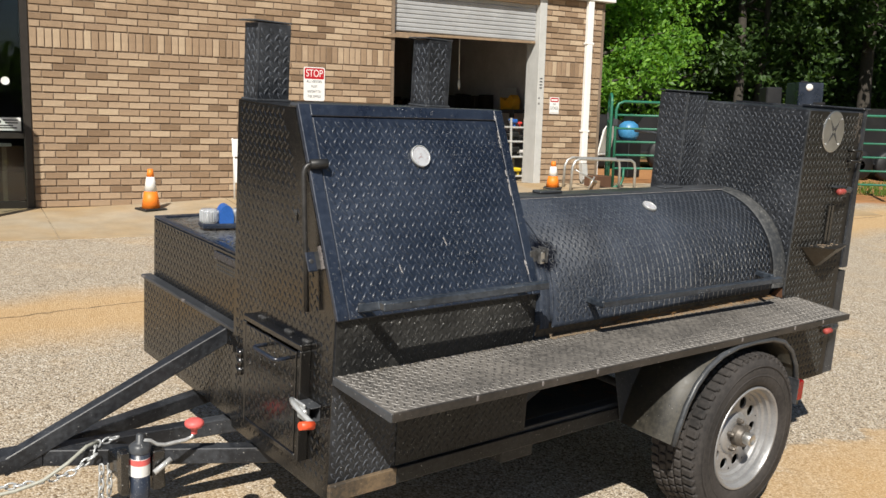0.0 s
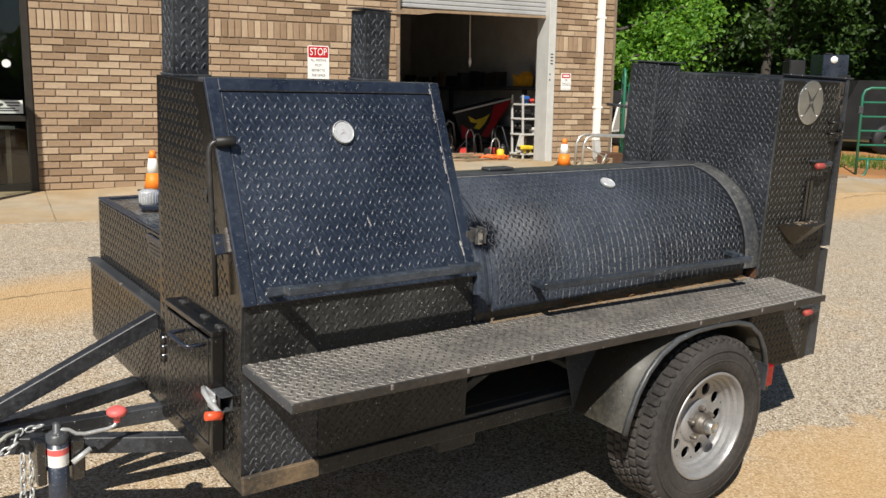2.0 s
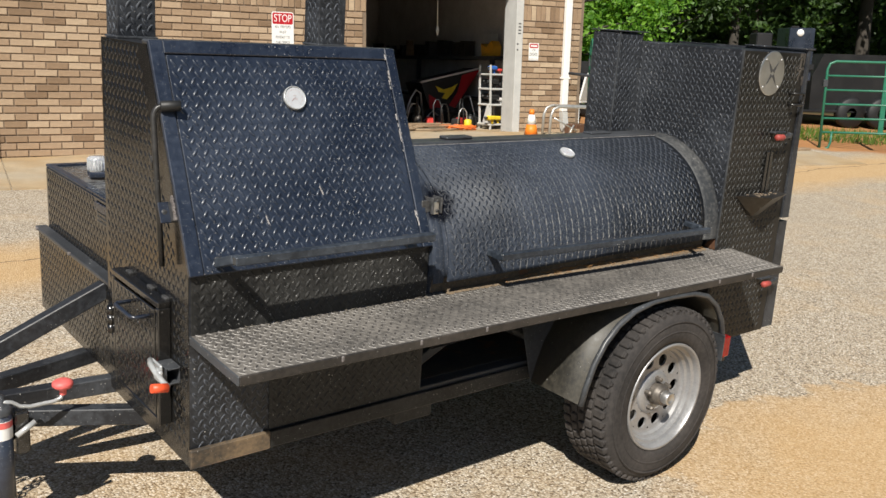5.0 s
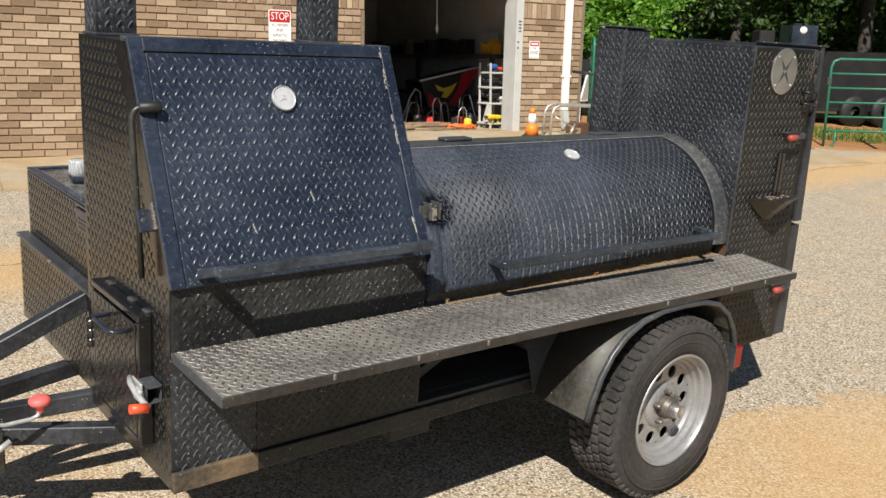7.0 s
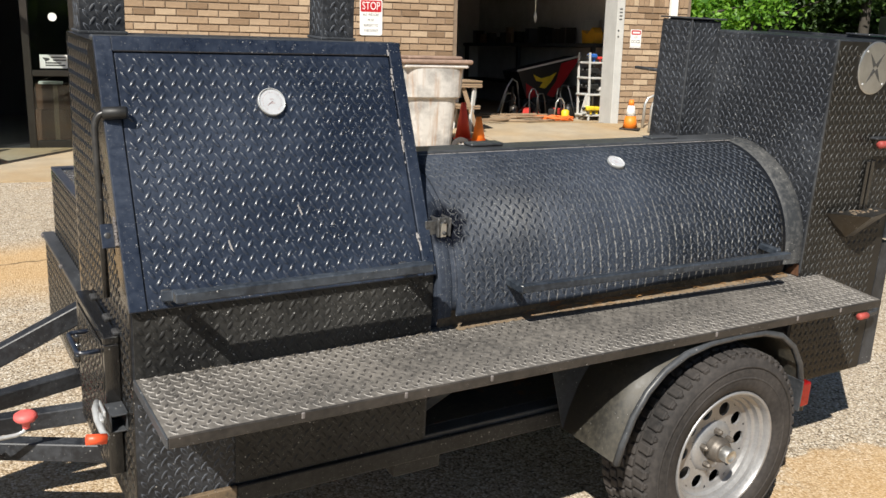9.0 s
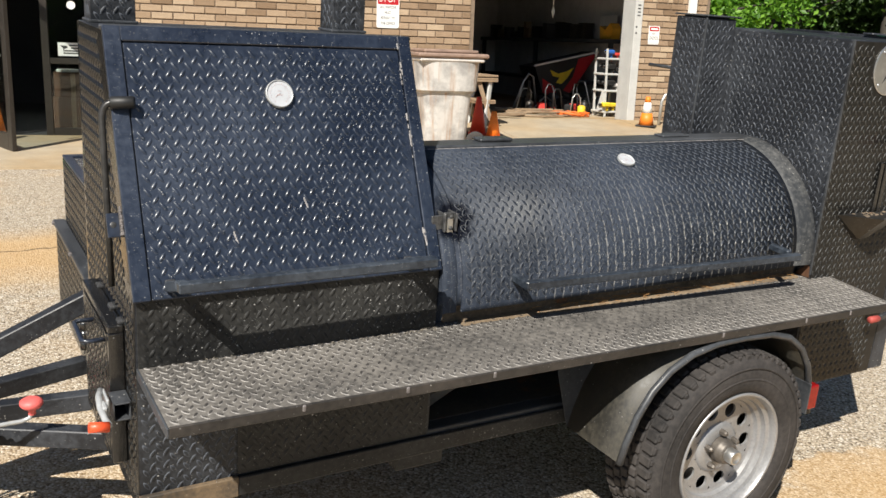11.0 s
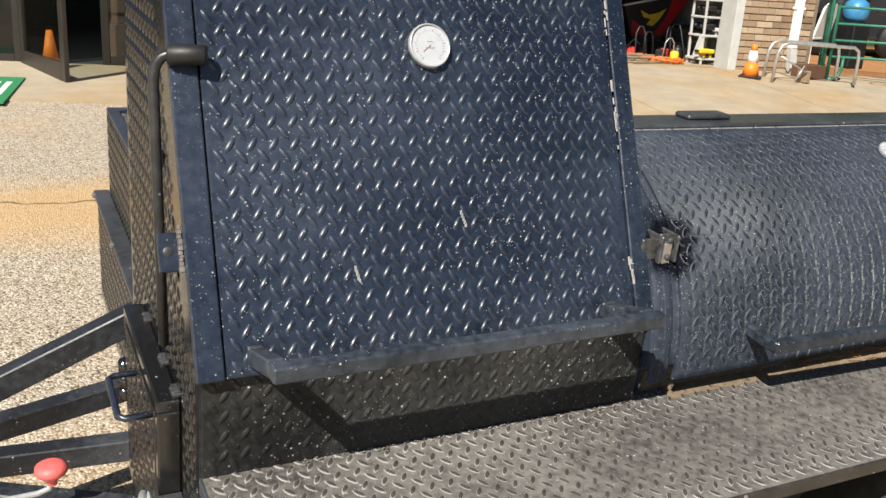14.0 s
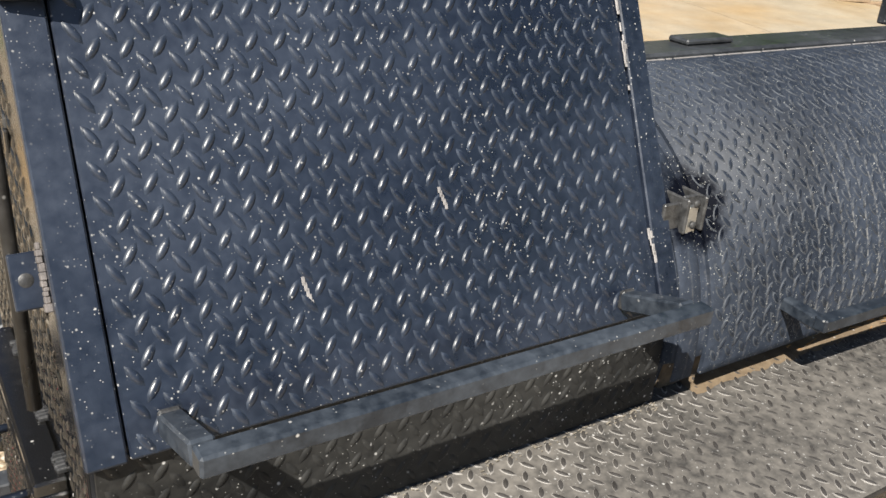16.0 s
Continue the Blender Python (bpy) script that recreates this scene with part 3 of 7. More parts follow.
M["needles"] = plain("dry_needles", (0.36, 0.19, 0.07), 0.9, 0, 0.4, 30)
# sloped face of the grill box
D0, D1 = Vector((0, 0.293, 0.968)), Vector((0, 0.562, 1.560))
DV = (D1 - D0).normalized()
DN = Vector((0, -DV.z, DV.y))
DLEN = (D1 - D0).length
X0, X1 = -1.745, -0.938


def on_door(u, v, h):
    p = D0 + DV * v + DN * h
    return (X0 + u, p.y, p.z)


def grill_box():
    f = Form()
    prof = [(0.300, 0.406), (0.300, 0.975), (0.572, 1.552), (0.945, 1.552), (0.945, 0.406)]
    f.prism(prof, lambda p, q, a: (a, p, q), X0, X1)

    def on_side(u, v, h):
        return (X0 + u, 0.30 - h, 0.43 + v)

    f.lugs(on_side, X1 - X0, 0.335, lambda u, v: u < 0.25)
    body = part("grill_box", f, "black", T, worn=("lug_black",))
    def on_front(u, v, h):
        return (X0 - 0.003 - h, 0.30 + u, 0.43 + v)

    def front_in(u, v):
        y, z = 0.30 + u, 0.43 + v
        if 0.41 < y < 0.82 and 0.48 < z < 0.88:
            return False
        return z < 0.965 or y > 0.30 + (z - 0.965) * 0.47 + 0.07

    g = Form()
    g.prism(prof, lambda p, q, a: (a, p, q), X0 - 0.003, X0 - 0.0005)
    g.lugs(on_front, 0.645, 1.12, front_in, rise=0.0023)
    part("front_plate", g, "front", body, "glossy black tread-plate end")
    f = Form().box(X0 + 0.004, X1 - 0.002, 0.2965, 0.2998, 0.797, 0.966, 0.001)
    f.lugs(lambda u, v, h: (X0 + 0.004 + u, 0.2965 - h, 0.797 + v), X1 - X0 - 0.006, 0.169)
    part("front_skirt", f, "skirt", body, "dusty strip under the door")
    # rusty bottom edge and a strip along the top
    part("bottom_angle", Form().box(X0 - 0.004, -1.502, 0.284, 0.2998, 0.403, 0.460), "clay_rail", body, "bottom rail splashed with orange clay")
    part("bottom_angle", Form().box(-1.5015, -0.42, 0.286, 0.2998, 0.405, 0.458), "skirt", body)
    part("top_trim", Form().box(X0 - 0.006, X1 + 0.004, 0.55, 0.60, 1.552, 1.566, 0.004), "dull", body)


grill_box()


def grill_door():
    door = new("grill_door")
    door.parent = T
    tagged(door, "sloping blue-black tread-plate door with flat bar frame")
    w, h, e = X1 - X0, DLEN, 0.012
    f = Form()

    def slab(u0, u1, v0, v1, h0, h1, b=0.002):
        k = Form().box(u0, u1, v0, v1, h0, h1, b)
        f.add([on_door(*p) for p in k.v], k.f)

    slab(0.037, w - 0.043, -0.004, h - 0.040, 0.0, e)
    f.lugs(lambda u, v, z: on_door(0.038 + u, v - 0.008, e + z), w - 0.082, h - 0.034, rise=0.0027)
    part("door_panel", f, "gloss", door, worn=("lug_door",))
    for nm, q in (("frame_bar", (-0.006, 0.034, -0.005, h)), ("frame_bar", (w - 0.040, w - 0.003, -0.005, h)), ("frame_bar", (0.034, w - 0.040, h - 0.037, h))):
        f = Form()
        slab(*q, 0.0, e + 0.003)
        part(nm, f, "gloss", door, "flat bar with chipped gloss paint")
    f = Form()
    rnd = random.Random(4)
    for k in range(26):
        u, v = w - 0.046 + rnd.uniform(-0.002, 0.004), rnd.choice((rnd.uniform(0.5, 0.62), rnd.uniform(0.30, 0.42), rnd.uniform(0.05, 0.1)))
        slab(u, u + rnd.uniform(0.002, 0.005), v, v + rnd.uniform(0.004, 0.018), e + 0.002, e + 0.0042, 0.0005)
    for u, v, ln in ((0.250, 0.105, 0.034), (0.440, 0.188, 0.026)):
        for k in range(5):
            slab(u - 0.0016 * k, u - 0.0016 * k + 0.004, v + ln * k / 5, v + ln * (k + 1.4) / 5, e + 0.0005, e + 0.0014, 0.0003)
    tagged(part("scrape", f, "weld", door, "bare grey scrapes through the paint"), kind="stuff")
    # lower handle of square tube
    f = Form()
    xl, xr, yh, zh = -1.666, -1.045, 0.170, 1.033
    za, zb = (xl, 0.286, 0.998), (xr, 0.286, 0.998)
    f.beam(za, (xl, yh + 0.012, zh), 0.026, 0.026)
    f.beam(zb, (xr, yh + 0.012, zh), 0.026, 0.026)
    f.beam((xl - 0.011, yh, zh), (xr + 0.02, yh, zh), 0.0245, 0.0245)
    y1, z1 = yh, zh
    part("handle", f, "handle", door, "square tube handle with worn edges")
    # dark square laid on the end, as the unlit hollow of the tube
    part("handle_socket", Form().box(xl - 0.0115, xl - 0.0105, y1 - 0.009, y1 + 0.009, z1 - 0.009, z1 + 0.009, 0.0002), "ink", door)
    for x in (za[0] - 0.012, zb[0] - 0.012):
        part("weld_bead", Form().box(x, x + 0.024, za[1] - 0.004, za[1] + 0.006, za[2] - 0.012, za[2] + 0.016, 0.003), "catch", door)
    gauge("gauge", door, Matrix((( 1, 0, 0, 0), (0, DV.y, DN.y, 0), (0, DV.z, DN.z, 0), (0, 0, 0, 1))), on_door(0.404, 0.484, e), 0.0362)


M["dial_print"] = plain("faded_dial_print", (0.36, 0.22, 0.21), 0.5, 0, 0.2, 40)


def gauge(name, parent, turn, at, r):
    m = Matrix.Translation(at) @ turn
    g = part(name, Form().lathe([(r * 0.93, 0.0), (r, 0.002), (r, 0.009), (r * 0.97, 0.012), (r * 0.92, 0.012), (r * 0.91, 0.0095)], m, 40), "zinc", parent, "round thermometer with steel bezel")
    part("dial_face", Form().lathe([(0.0, 0.0095), (r * 0.915, 0.0095)], m, 40, False), "dial", g, "white printed dial")
    f = Form()
    for k in range(28):
        q = m @ rot("Z", 235 - 10.7 * k)
        f.box(r * 0.64, r * (0.76 if k % 3 == 0 else 0.70), -0.0004, 0.0004, 0.0097, 0.0101, 0.0001, q)
    f.box(-0.008, 0.008, -0.0045, -0.0032, 0.0097, 0.0101, 0.0001, m).box(-0.005, 0.005, 0.006, 0.007, 0.0097, 0.0101, 0.0001, m)
    part("dial_marks", f, "dial_print", g)
    part("needle", Form().box(-0.002, r * 0.45, -0.0004, 0.0004, 0.0103, 0.0108, 0.0001, m @ rot("Z", 218)), "dial_print", g)


grill_door()


def grill_fittings():
    # lifting rod on the front plate, bent over the door with a rubber grip
    f = Form()
    f.tube([(X0 - 0.028, 0.414, 0.968), (X0 - 0.028, 0.436, 1.15), (X0 - 0.028, 0.460, 1.350), (X0 - 0.0275, 0.4625, 1.364), (X0 - 0.0255, 0.4640, 1.376), (X0 - 0.0215, 0.4645, 1.386), (X0 - 0.0155, 0.4635, 1.393), (X0 - 0.008, 0.4618, 1.3965), (X0 + 0.02, 0.455, 1.398)], 0.0078, 14)
    rod = part("lifting_rod", f, "rod_black", T, "bent round steel rod")
    part("rod_grip", Form().tube([(X0 - 0.009, 0.4615, 1.397), (X0 - 0.007, 0.461, 1.397), (X0 + 0.041, 0.450, 1.399), (X0 + 0.044, 0.449, 1.399)], 0.0145, 18, True, [0.012, 0.0145, 0.0145, 0.0125]), "grip", rod, "thick black rubber grip")
    # slot for the rod's stop, its dark inside a black pad; paint scraped below
    slot = part("slot_hole", Form().box(X0 - 0.0066, X0 - 0.0032, 0.534, 0.550, 1.238, 1.250, 0.003), "ink", T)
    part("slot_tab", Form().box(X0 - 0.0085, X0 - 0.0032, 0.531, 0.545, 1.212, 1.2375, 0.002), "front", slot, "scraped steel tab")
    # folded catch welded to the door's edge

    def folded(u0, u1, v0, v1, h0, h1, b=0.0015):
        k = Form().box(u0, u1, v0, v1, h0, h1, b)
        q = Form()
        q.add([on_door(*p) for p in k.v], k.f)
        return q

    b = part("door_catch", folded(-0.034, -0.003, 0.157, 0.215, -0.053, -0.046), "gloss", T, "folded black steel catch")
    part("catch_leaf", folded(-0.007, -0.002, 0.158, 0.213, -0.046, -0.010), "catch", b)
    ax = Matrix(((1, 0, 0, 0), (0, DV.y, DN.y, 0), (0, DV.z, DN.z, 0), (0, 0, 0, 1)))
    part("bolt_hole", Form().lathe([(0.0, 0.0008), (0.0062, 0.0008), (0.0075, 0.0)], Matrix.Translation(on_door(-0.020, 0.187, -0.0458)) @ ax, 14), "catch", b)
    f = Form()
    rnd = random.Random(23)
    v = 0.154
    while v < 0.216:
        w = rnd.uniform(0.004, 0.009)
        k = folded(-0.0105 - rnd.uniform(0, 0.002), -0.0062 + rnd.uniform(-0.001, 0.0015), v, v + w, -0.014, -0.001 + rnd.uniform(0, 0.003), 0.001)
        f.add(k.v, k.f)
        v += w
    tagged(part("weld_strip", f, "scuff", b, "bright scraped weld"), kind="stuff")
    f = Form()
    f.box(-0.920, -0.914, 0.318, 0.372, 1.060, 1.113, 0.002).box(-0.884, -0.878, 0.318, 0.372, 1.060, 1.113, 0.002).box(-0.914, -0.884, 0.332, 0.338, 1.060, 1.113, 0.002)
    f.box(-0.954, -0.920, 0.329, 0.336, 1.066, 1.107, 0.002)
    c = part("barrel_catch", f, "catch_bare", T, "worn steel channel catch")
    part("catch_tongue", Form().box(-0.910, -0.888, 0.324, 0.3315, 1.050, 1.100, 0.003), "steel", c, "bright steel tongue")
    for z in (1.070, 1.103):
        part("bolt_head", Form().lathe([(0.0, 0.003), (0.005, 0.003), (0.006, 0.0)], Matrix.Translation((-0.897, 0.3225, z)) @ rot("X", 90), 10), "ink", c)


grill_fittings()


def stack(x, y, w, d, top):
    f = Form()
    t = 0.005
    z0 = 1.552
    f.box(x, x + w, y, y + t, z0, top, 0.001).box(x, x + w, y + d - t, y + d, z0, top, 0.001)
    f.box(x, x + t, y + t, y + d - t, z0, top, 0.001).box(x + w - t, x + w, y + t, y + d - t, z0, top, 0.001)
    f.lugs(lambda u, v, h: (x + u, y - h, z0 + v), w, top - z0, margin=0.012)
    f.lugs(lambda u, v, h: (x - h, y + u, z0 + v), d, top - z0, margin=0.012)
    s = part("smoke_flue", f, "black", T, "square tread-plate smoke flue with hinged lid", worn=("lug_black",))
    f = Form()
    f.beam((x - 0.016, y + d / 2 + 0.005, top + 0.007), (x + w + 0.004, y + d / 2 + 0.005, top + 0.004), d + 0.012, 0.005, 0.001)
    part("stack_lid", f, "dull", s, "loose flat steel rain lid")
    part("base_trim", Form().box(x - 0.006, x + w + 0.006, y - 0.006, y + d + 0.004, z0, z0 + 0.008, 0.002), "dull", s)


stack(-1.726, 0.858, 0.115, 0.098, 1.800)
stack(-1.038, 0.858, 0.104, 0.10, 1.795)


def fire_door():
    """Small firebox door on the front plate."""
    y0, y1, z0, z1, dx = 0.420, 0.800, 0.490, 0.863, 0.040
    d = new("firebox_door")
    d.parent = T
    tagged(d, "small black firebox door standing proud in its frame")
    for q in ((y0, y1, z1 - 0.02, z1), (y0, y0 + 0.02, z0, z1 - 0.02), (y1 - 0.02, y1, z0, z1 - 0.02), (y0 + 0.02, y1 - 0.02, z0, z0 + 0.02)):
        part("frame_bar", Form().box(X0 - dx, X0 - 0.003, *q, 0.003), "fire_gloss", d)
    f = Form()
    f.box(X0 - 0.041, X0 - 0.034, y0 + 0.026, y1 - 0.026, z0 + 0.024, z1 - 0.028, 0.002)
    f.lugs(lambda u, v, h: (X0 - 0.041 - h, y0 + 0.026 + u, z0 + 0.024 + v), y1 - y0 - 0.052, z1 - z0 - 0.052, rise=0.0020)
    part("door_plate", f, "fire_gloss", d)
    part("pull", Form().tube([(X0 - 0.038, 0.485, 0.806), (X0 - 0.080, 0.483, 0.806), (X0 - 0.090, 0.492, 0.806), (X0 - 0.090, 0.620, 0.806), (X0 - 0.080, 0.630, 0.806), (X0 - 0.038, 0.630, 0.806)], 0.006, 10), "gloss", d, "bent rod pull")
    hb = part("hinge_barrel", Form().tube([(X0 - 0.040, y1 + 0.012, 0.650), (X0 - 0.040, y1 + 0.012, 0.738)], 0.011, 12), "front", d, "black hinge with welded knuckles")
    for z in (0.650, 0.680, 0.710):
        part("knuckle", Form().tube([(X0 - 0.040, y1 + 0.012, z), (X0 - 0.040, y1 + 0.012, z + 0.026)], 0.0125, 12), "fire_gloss", hb)
    f = Form()
    rnd = random.Random(7)
    for y in (y0 + 0.01, y0 + 0.12, y0 + 0.29):
        for k in range(5):
            f.box(X0 - 0.012 + rnd.uniform(-0.003, 0.003), X0 + 0.004, y + 0.007 * k, y + 0.009 + 0.007 * k, z1 - 0.002, z1 + 0.006, 0.002)
    tagged(part("weld_bead", f, "catch", d), kind="stuff")
    # over-centre latch with a red grip
    f = Form()
    t, xa, xc, za, zc = 0.004, X0 - 0.046, X0 - 0.004, 0.642, 0.692
    f.box(xa, xa + t, 0.352, 0.419, za, zc, 0.001).box(xc - t, xc, 0.352, 0.419, za, zc, 0.001)
    f.box(xa + t, xc - t, 0.352, 0.419, za, za + t, 0.001).box(xa + t, xc - t, 0.345, 0.419, zc - t, zc, 0.001)
    part("latch_tube", f, "dull", d, "short open square tube")
    f = Form()
    f.box(X0 - 0.060, X0 - 0.053, 0.355, 0.425, 0.668, 0.702, 0.003)
    f.tube([(X0 - 0.062, 0.425, 0.697), (X0 - 0.072, 0.395, 0.695), (X0 - 0.076, 0.345, 0.688), (X0 - 0.072, 0.305, 0.676), (X0 - 0.066, 0.288, 0.668), (X0 - 0.072, 0.285, 0.667)], 0.008, 10)
    f.box(X0 - 0.074, X0 - 0.060, 0.330, 0.372, 0.662, 0.696, 0.005)
    part("latch_lever", f, "zinc", d, "bright zinc latch lever")
    part("latch_grip", Form().tube([(X0 - 0.068, 0.285, 0.667), (X0 - 0.112, 0.284, 0.674)], 0.0125, 14), "orange_red", d, "orange-red latch grip")


fire_door()


def side_tank():
    """Wood box on the far side, its lid and its wider lower pan."""
    f = Form()
    xf, xb = -1.693, -0.30
    f.box(xf, xb, 0.955, 1.83, 0.745, 1.000, 0.004)
    f.lugs(lambda u, v, h: (xf - h, 0.955 + u, 0.745 + v), 0.875, 0.255, lambda u, v: not (u < 0.27 and v > 0.165), rise=0.0021)
    b = part("wood_box", f, "front", T, "low tread-plate wood box")
    f = Form()
    # pan drawn out rearwards to 0.45 to keep sun off the ground below
    f.box(-1.725, 0.45, 0.955, 1.86 - 0.38, 0.410, 0.739, 0.004).box(-1.725, -0.48, 1.48, 1.86, 0.410, 0.740, 0.004)
    f.lugs(lambda u, v, h: (-1.725 - h, 0.955 + u, 0.432 + v), 0.905, 0.308, rise=0.0021)
    part("lower_pan", f, "front", b)
    f = Form()
    f.box(-1.735, -1.690, 0.955, 1.865, 0.7405, 0.7555, 0.003)
    part("ledge", f, "dull", b)
    for y in (1.40, 1.82):
        part("weld_bead", Form().box(-1.742, -1.73, y, y + 0.018, 0.744, 0.757, 0.003), "scuff", b)
    f = Form()
    # rim round the sunken lid
    f.box(xf, xb, 0.957, 0.995, 1.0005, 1.012, 0.003).box(xf, xb, 1.79, 1.83, 1.0005, 1.012, 0.003).box(xf, xf + 0.03, 0.995, 1.79, 1.0005, 1.012, 0.003)
    part("lid_rim", f, "gloss", b)
    f = Form()
    f.box(xf + 0.034, -0.9, 0.999, 1.786, 1.0005, 1.006, 0.002)
    f.lugs(lambda u, v, h: (xf + 0.034 + u, 0.999 + v, 1.006 + h), 0.55, 0.787, lambda u, v: v < 0.30, rise=0.002)
    part("lid", f, "lid_pale", b, "glossy lid with pale patches")
    f = Form()
    f.box(-1.70, -1.694, 0.957, 1.22, 0.955, 0.985, 0.002)
    part("lid_flange", f, "gloss", b)
    # rows of dark slips laid on the face, as the unlit inside of slots
    f = Form()
    for k in range(14):
        for z in (0.915, 0.930, 0.945):
            f.box(xf - 0.0012, xf - 0.0004, 0.968 + 0.0175 * k, 0.979 + 0.0175 * k, z, z + 0.008, 0.0002)
    tagged(part("vent_slot", f, "ink", b), kind="stuff")
    part("corner_flag", Form().box(-1.62, -1.55, 1.862, 1.885, 0.36, 0.46, 0.004), "yellow", b, "yellow corner guard")


side_tank()


def barrel():
    yc, zc, r = 0.635, 0.872, 0.360
    xa, xb = -0.934, 0.599
    n = 72

    def at(a, rr):
        return yc - rr * math.cos(a), zc + rr * math.sin(a)

    f = Form()
    vs, fs = [], []
    for i, (x, rr) in enumerate(((xa, r - 0.006), (xa + 0.006, r), (xb - 0.002, r), (xb, r - 0.004))):
        for k in range(n):
            # the fixed shell is set back below the lid
            y, z = at(2 * math.pi * k / n, rr - 0.042 if 285 < 360 * k / n < 357 else rr)
            vs.append((x, y, z))
    for i in range(3):
        for k in range(n):
            fs.append((i * n + k, i * n + (k + 1) % n, (i + 1) * n + (k + 1) % n, (i + 1) * n + k))
    f.add(vs, fs, True)
    f.f.append(tuple(range(n))), f.s.append(False)
    f.f.append(tuple(range(3 * n, 4 * n))), f.s.append(False)
    b = part("barrel", f, "barrel", T, "lying barrel of chalky black tread plate")
    # lid skin, proud of the shell, with its lugs
    a0, a1 = radians(-5), radians(85)
    rl = r + 0.006

    def curve(u, v, h):
        a = a0 + 0.012 / r + v / rl
        y, z = at(a, rl + h)
        return (xa + 0.062 + u, y, z)

    f = Form()
    vs, fs = [], []
    m = 40
    for rr in (rl, r - 0.001):
        for x in (xa + 0.06, xb - 0.093):
            for k in range(m + 1):
                y, z = at(a0 + (a1 - a0) * k / m, rr)
                vs.append((x, y, z))
    q = m + 1
    for k in range(m):
        fs.append((k, k + 1, q + k + 1, q + k))
    f.add(vs, fs, True)
    k0 = len(f.v) - len(vs)
    for a, c in ((0, 2 * q), (q, 3 * q)):
        for k in range(m):
            f.f.append((k0 + a + k, k0 + a + k + 1, k0 + c + k + 1, k0 + c + k)), f.s.append(False)
    for k in (0, m):
        f.f.append((k0 + k, k0 + q + k, k0 + 3 * q + k, k0 + 2 * q + k)), f.s.append(False)
    f.lugs(curve, xb - xa - 0.155, (a1 - a0) * rl - 0.02, rise=0.0021)
    lid = part("barrel_lid", f, "barrel", T, "curved barrel lid with streaked chalky paint", worn=("lug_chalk",))
    # end rings
    for x0, x1, e in ((xa + 0.0, xa + 0.045, 0.0035), (xb - 0.087, xb, 0.012)):
        f = Form()
        vs, fs = [], []
        for x, rr in ((x0, r + 0.0005), (x0, r + 0.003), (x0 + (x1 - x0) * 0.25, r + 0.35 * e + 0.002), (x0 + (x1 - x0) * 0.6, r + 0.85 * e), (x1 - 0.004, r + e), (x1, r + e - 0.003)):
            for k in range(m + 1):
                y, z = at(radians(-5) + radians(135) * k / m, rr)
                vs.append((x, y, z))
        for i in range(5):
            for k in range(m):
                fs.append((i * q + k, i * q + k + 1, (i + 1) * q + k + 1, (i + 1) * q + k))
        f.add(vs, fs, True)
        part("end_band", f, "band" if x0 > 0 else "barrel", b)
    # hinge rail along the top with two hinge leaves
    yt, zt = at(radians(96), r)
    part("hinge_rail", Form().box(xa + 0.02, xb - 0.004, yt - 0.060, yt + 0.035, zt - 0.003, zt + 0.0135, 0.005), "dull", b)
    f = Form()
    f.box(-0.612, -0.488, yt - 0.026, yt + 0.024, zt + 0.0137, zt + 0.025, 0.0055)
    part("hinge_leaf", f, "dull", b)
    f = Form()
    f.box(0.16, 0.29, yt - 0.030, yt + 0.02, zt + 0.0137, zt + 0.021, 0.003)
    part("hinge_leaf", f, "dull", b)
    f = Form()
    rnd = random.Random(11)
    x = xa + 0.07
    while x < xb - 0.09:
        y, z = at(radians(84.6), rl)
        w = rnd.uniform(0.010, 0.050)
        f.box(x, x + w, y - 0.0012 - rnd.uniform(0, 0.001), y + 0.0025, z - 0.001, z + 0.0012, 0.0004)
        x += w + rnd.uniform(0.0, 0.008)
    tagged(part("scrape", f, "weld", lid), kind="stuff")
    # lower seam frame and handle
    part("lower_frame", Form().box(xa + 0.03, xb - 0.02, 0.318, 0.340, 0.782, 0.842, 0.003), "dusty_frame", b, "rusty lower frame of the barrel door")
    f = Form()
    yh, zh = 0.185, 0.909
    f.beam((-0.715, yh + 0.014, zh + 0.016), (0.398, yh - 0.012, zh + 0.006), 0.023, 0.023)
    for x in (-0.702, 0.375):
        y, z = at(radians(0), rl)
        f.beam((x, yh + 0.010, zh + 0.011), (x, y + 0.004, zh + 0.016), 0.022, 0.022)
    part("handle", f, "handle", lid, "square tube handle with worn edges")
    part("gauge_boss", Form().lathe([(0.02, -0.01), (0.02, 0.004)], Matrix.Translation((-0.157, *at(radians(64), rl))) @ rot("X", 26), 16), "dull", lid)
    y, z = at(radians(64), rl)
    nrm = Vector((0, -math.cos(radians(64)), math.sin(radians(64))))
    tn = Vector((0, math.sin(radians(64)), math.cos(radians(64))))
    gauge("gauge", lid, Matrix(((1, 0, 0, 0), (0, tn.y, nrm.y, 0), (0, tn.z, nrm.z, 0), (0, 0, 0, 1))), (-0.157, y, z), 0.030)
    part("rust_stain", Form().prism([(0.264, 0.79), (0.322, 0.79), (0.306, 0.812), (0.290, 0.822), (0.283, 0.850), (0.276, 0.842), (0.268, 0.825)], lambda p, q, a: (a, p, q), xb - 0.005, xb - 0.0006), "rust", b, "rust-red patch at the end seam")


barrel()


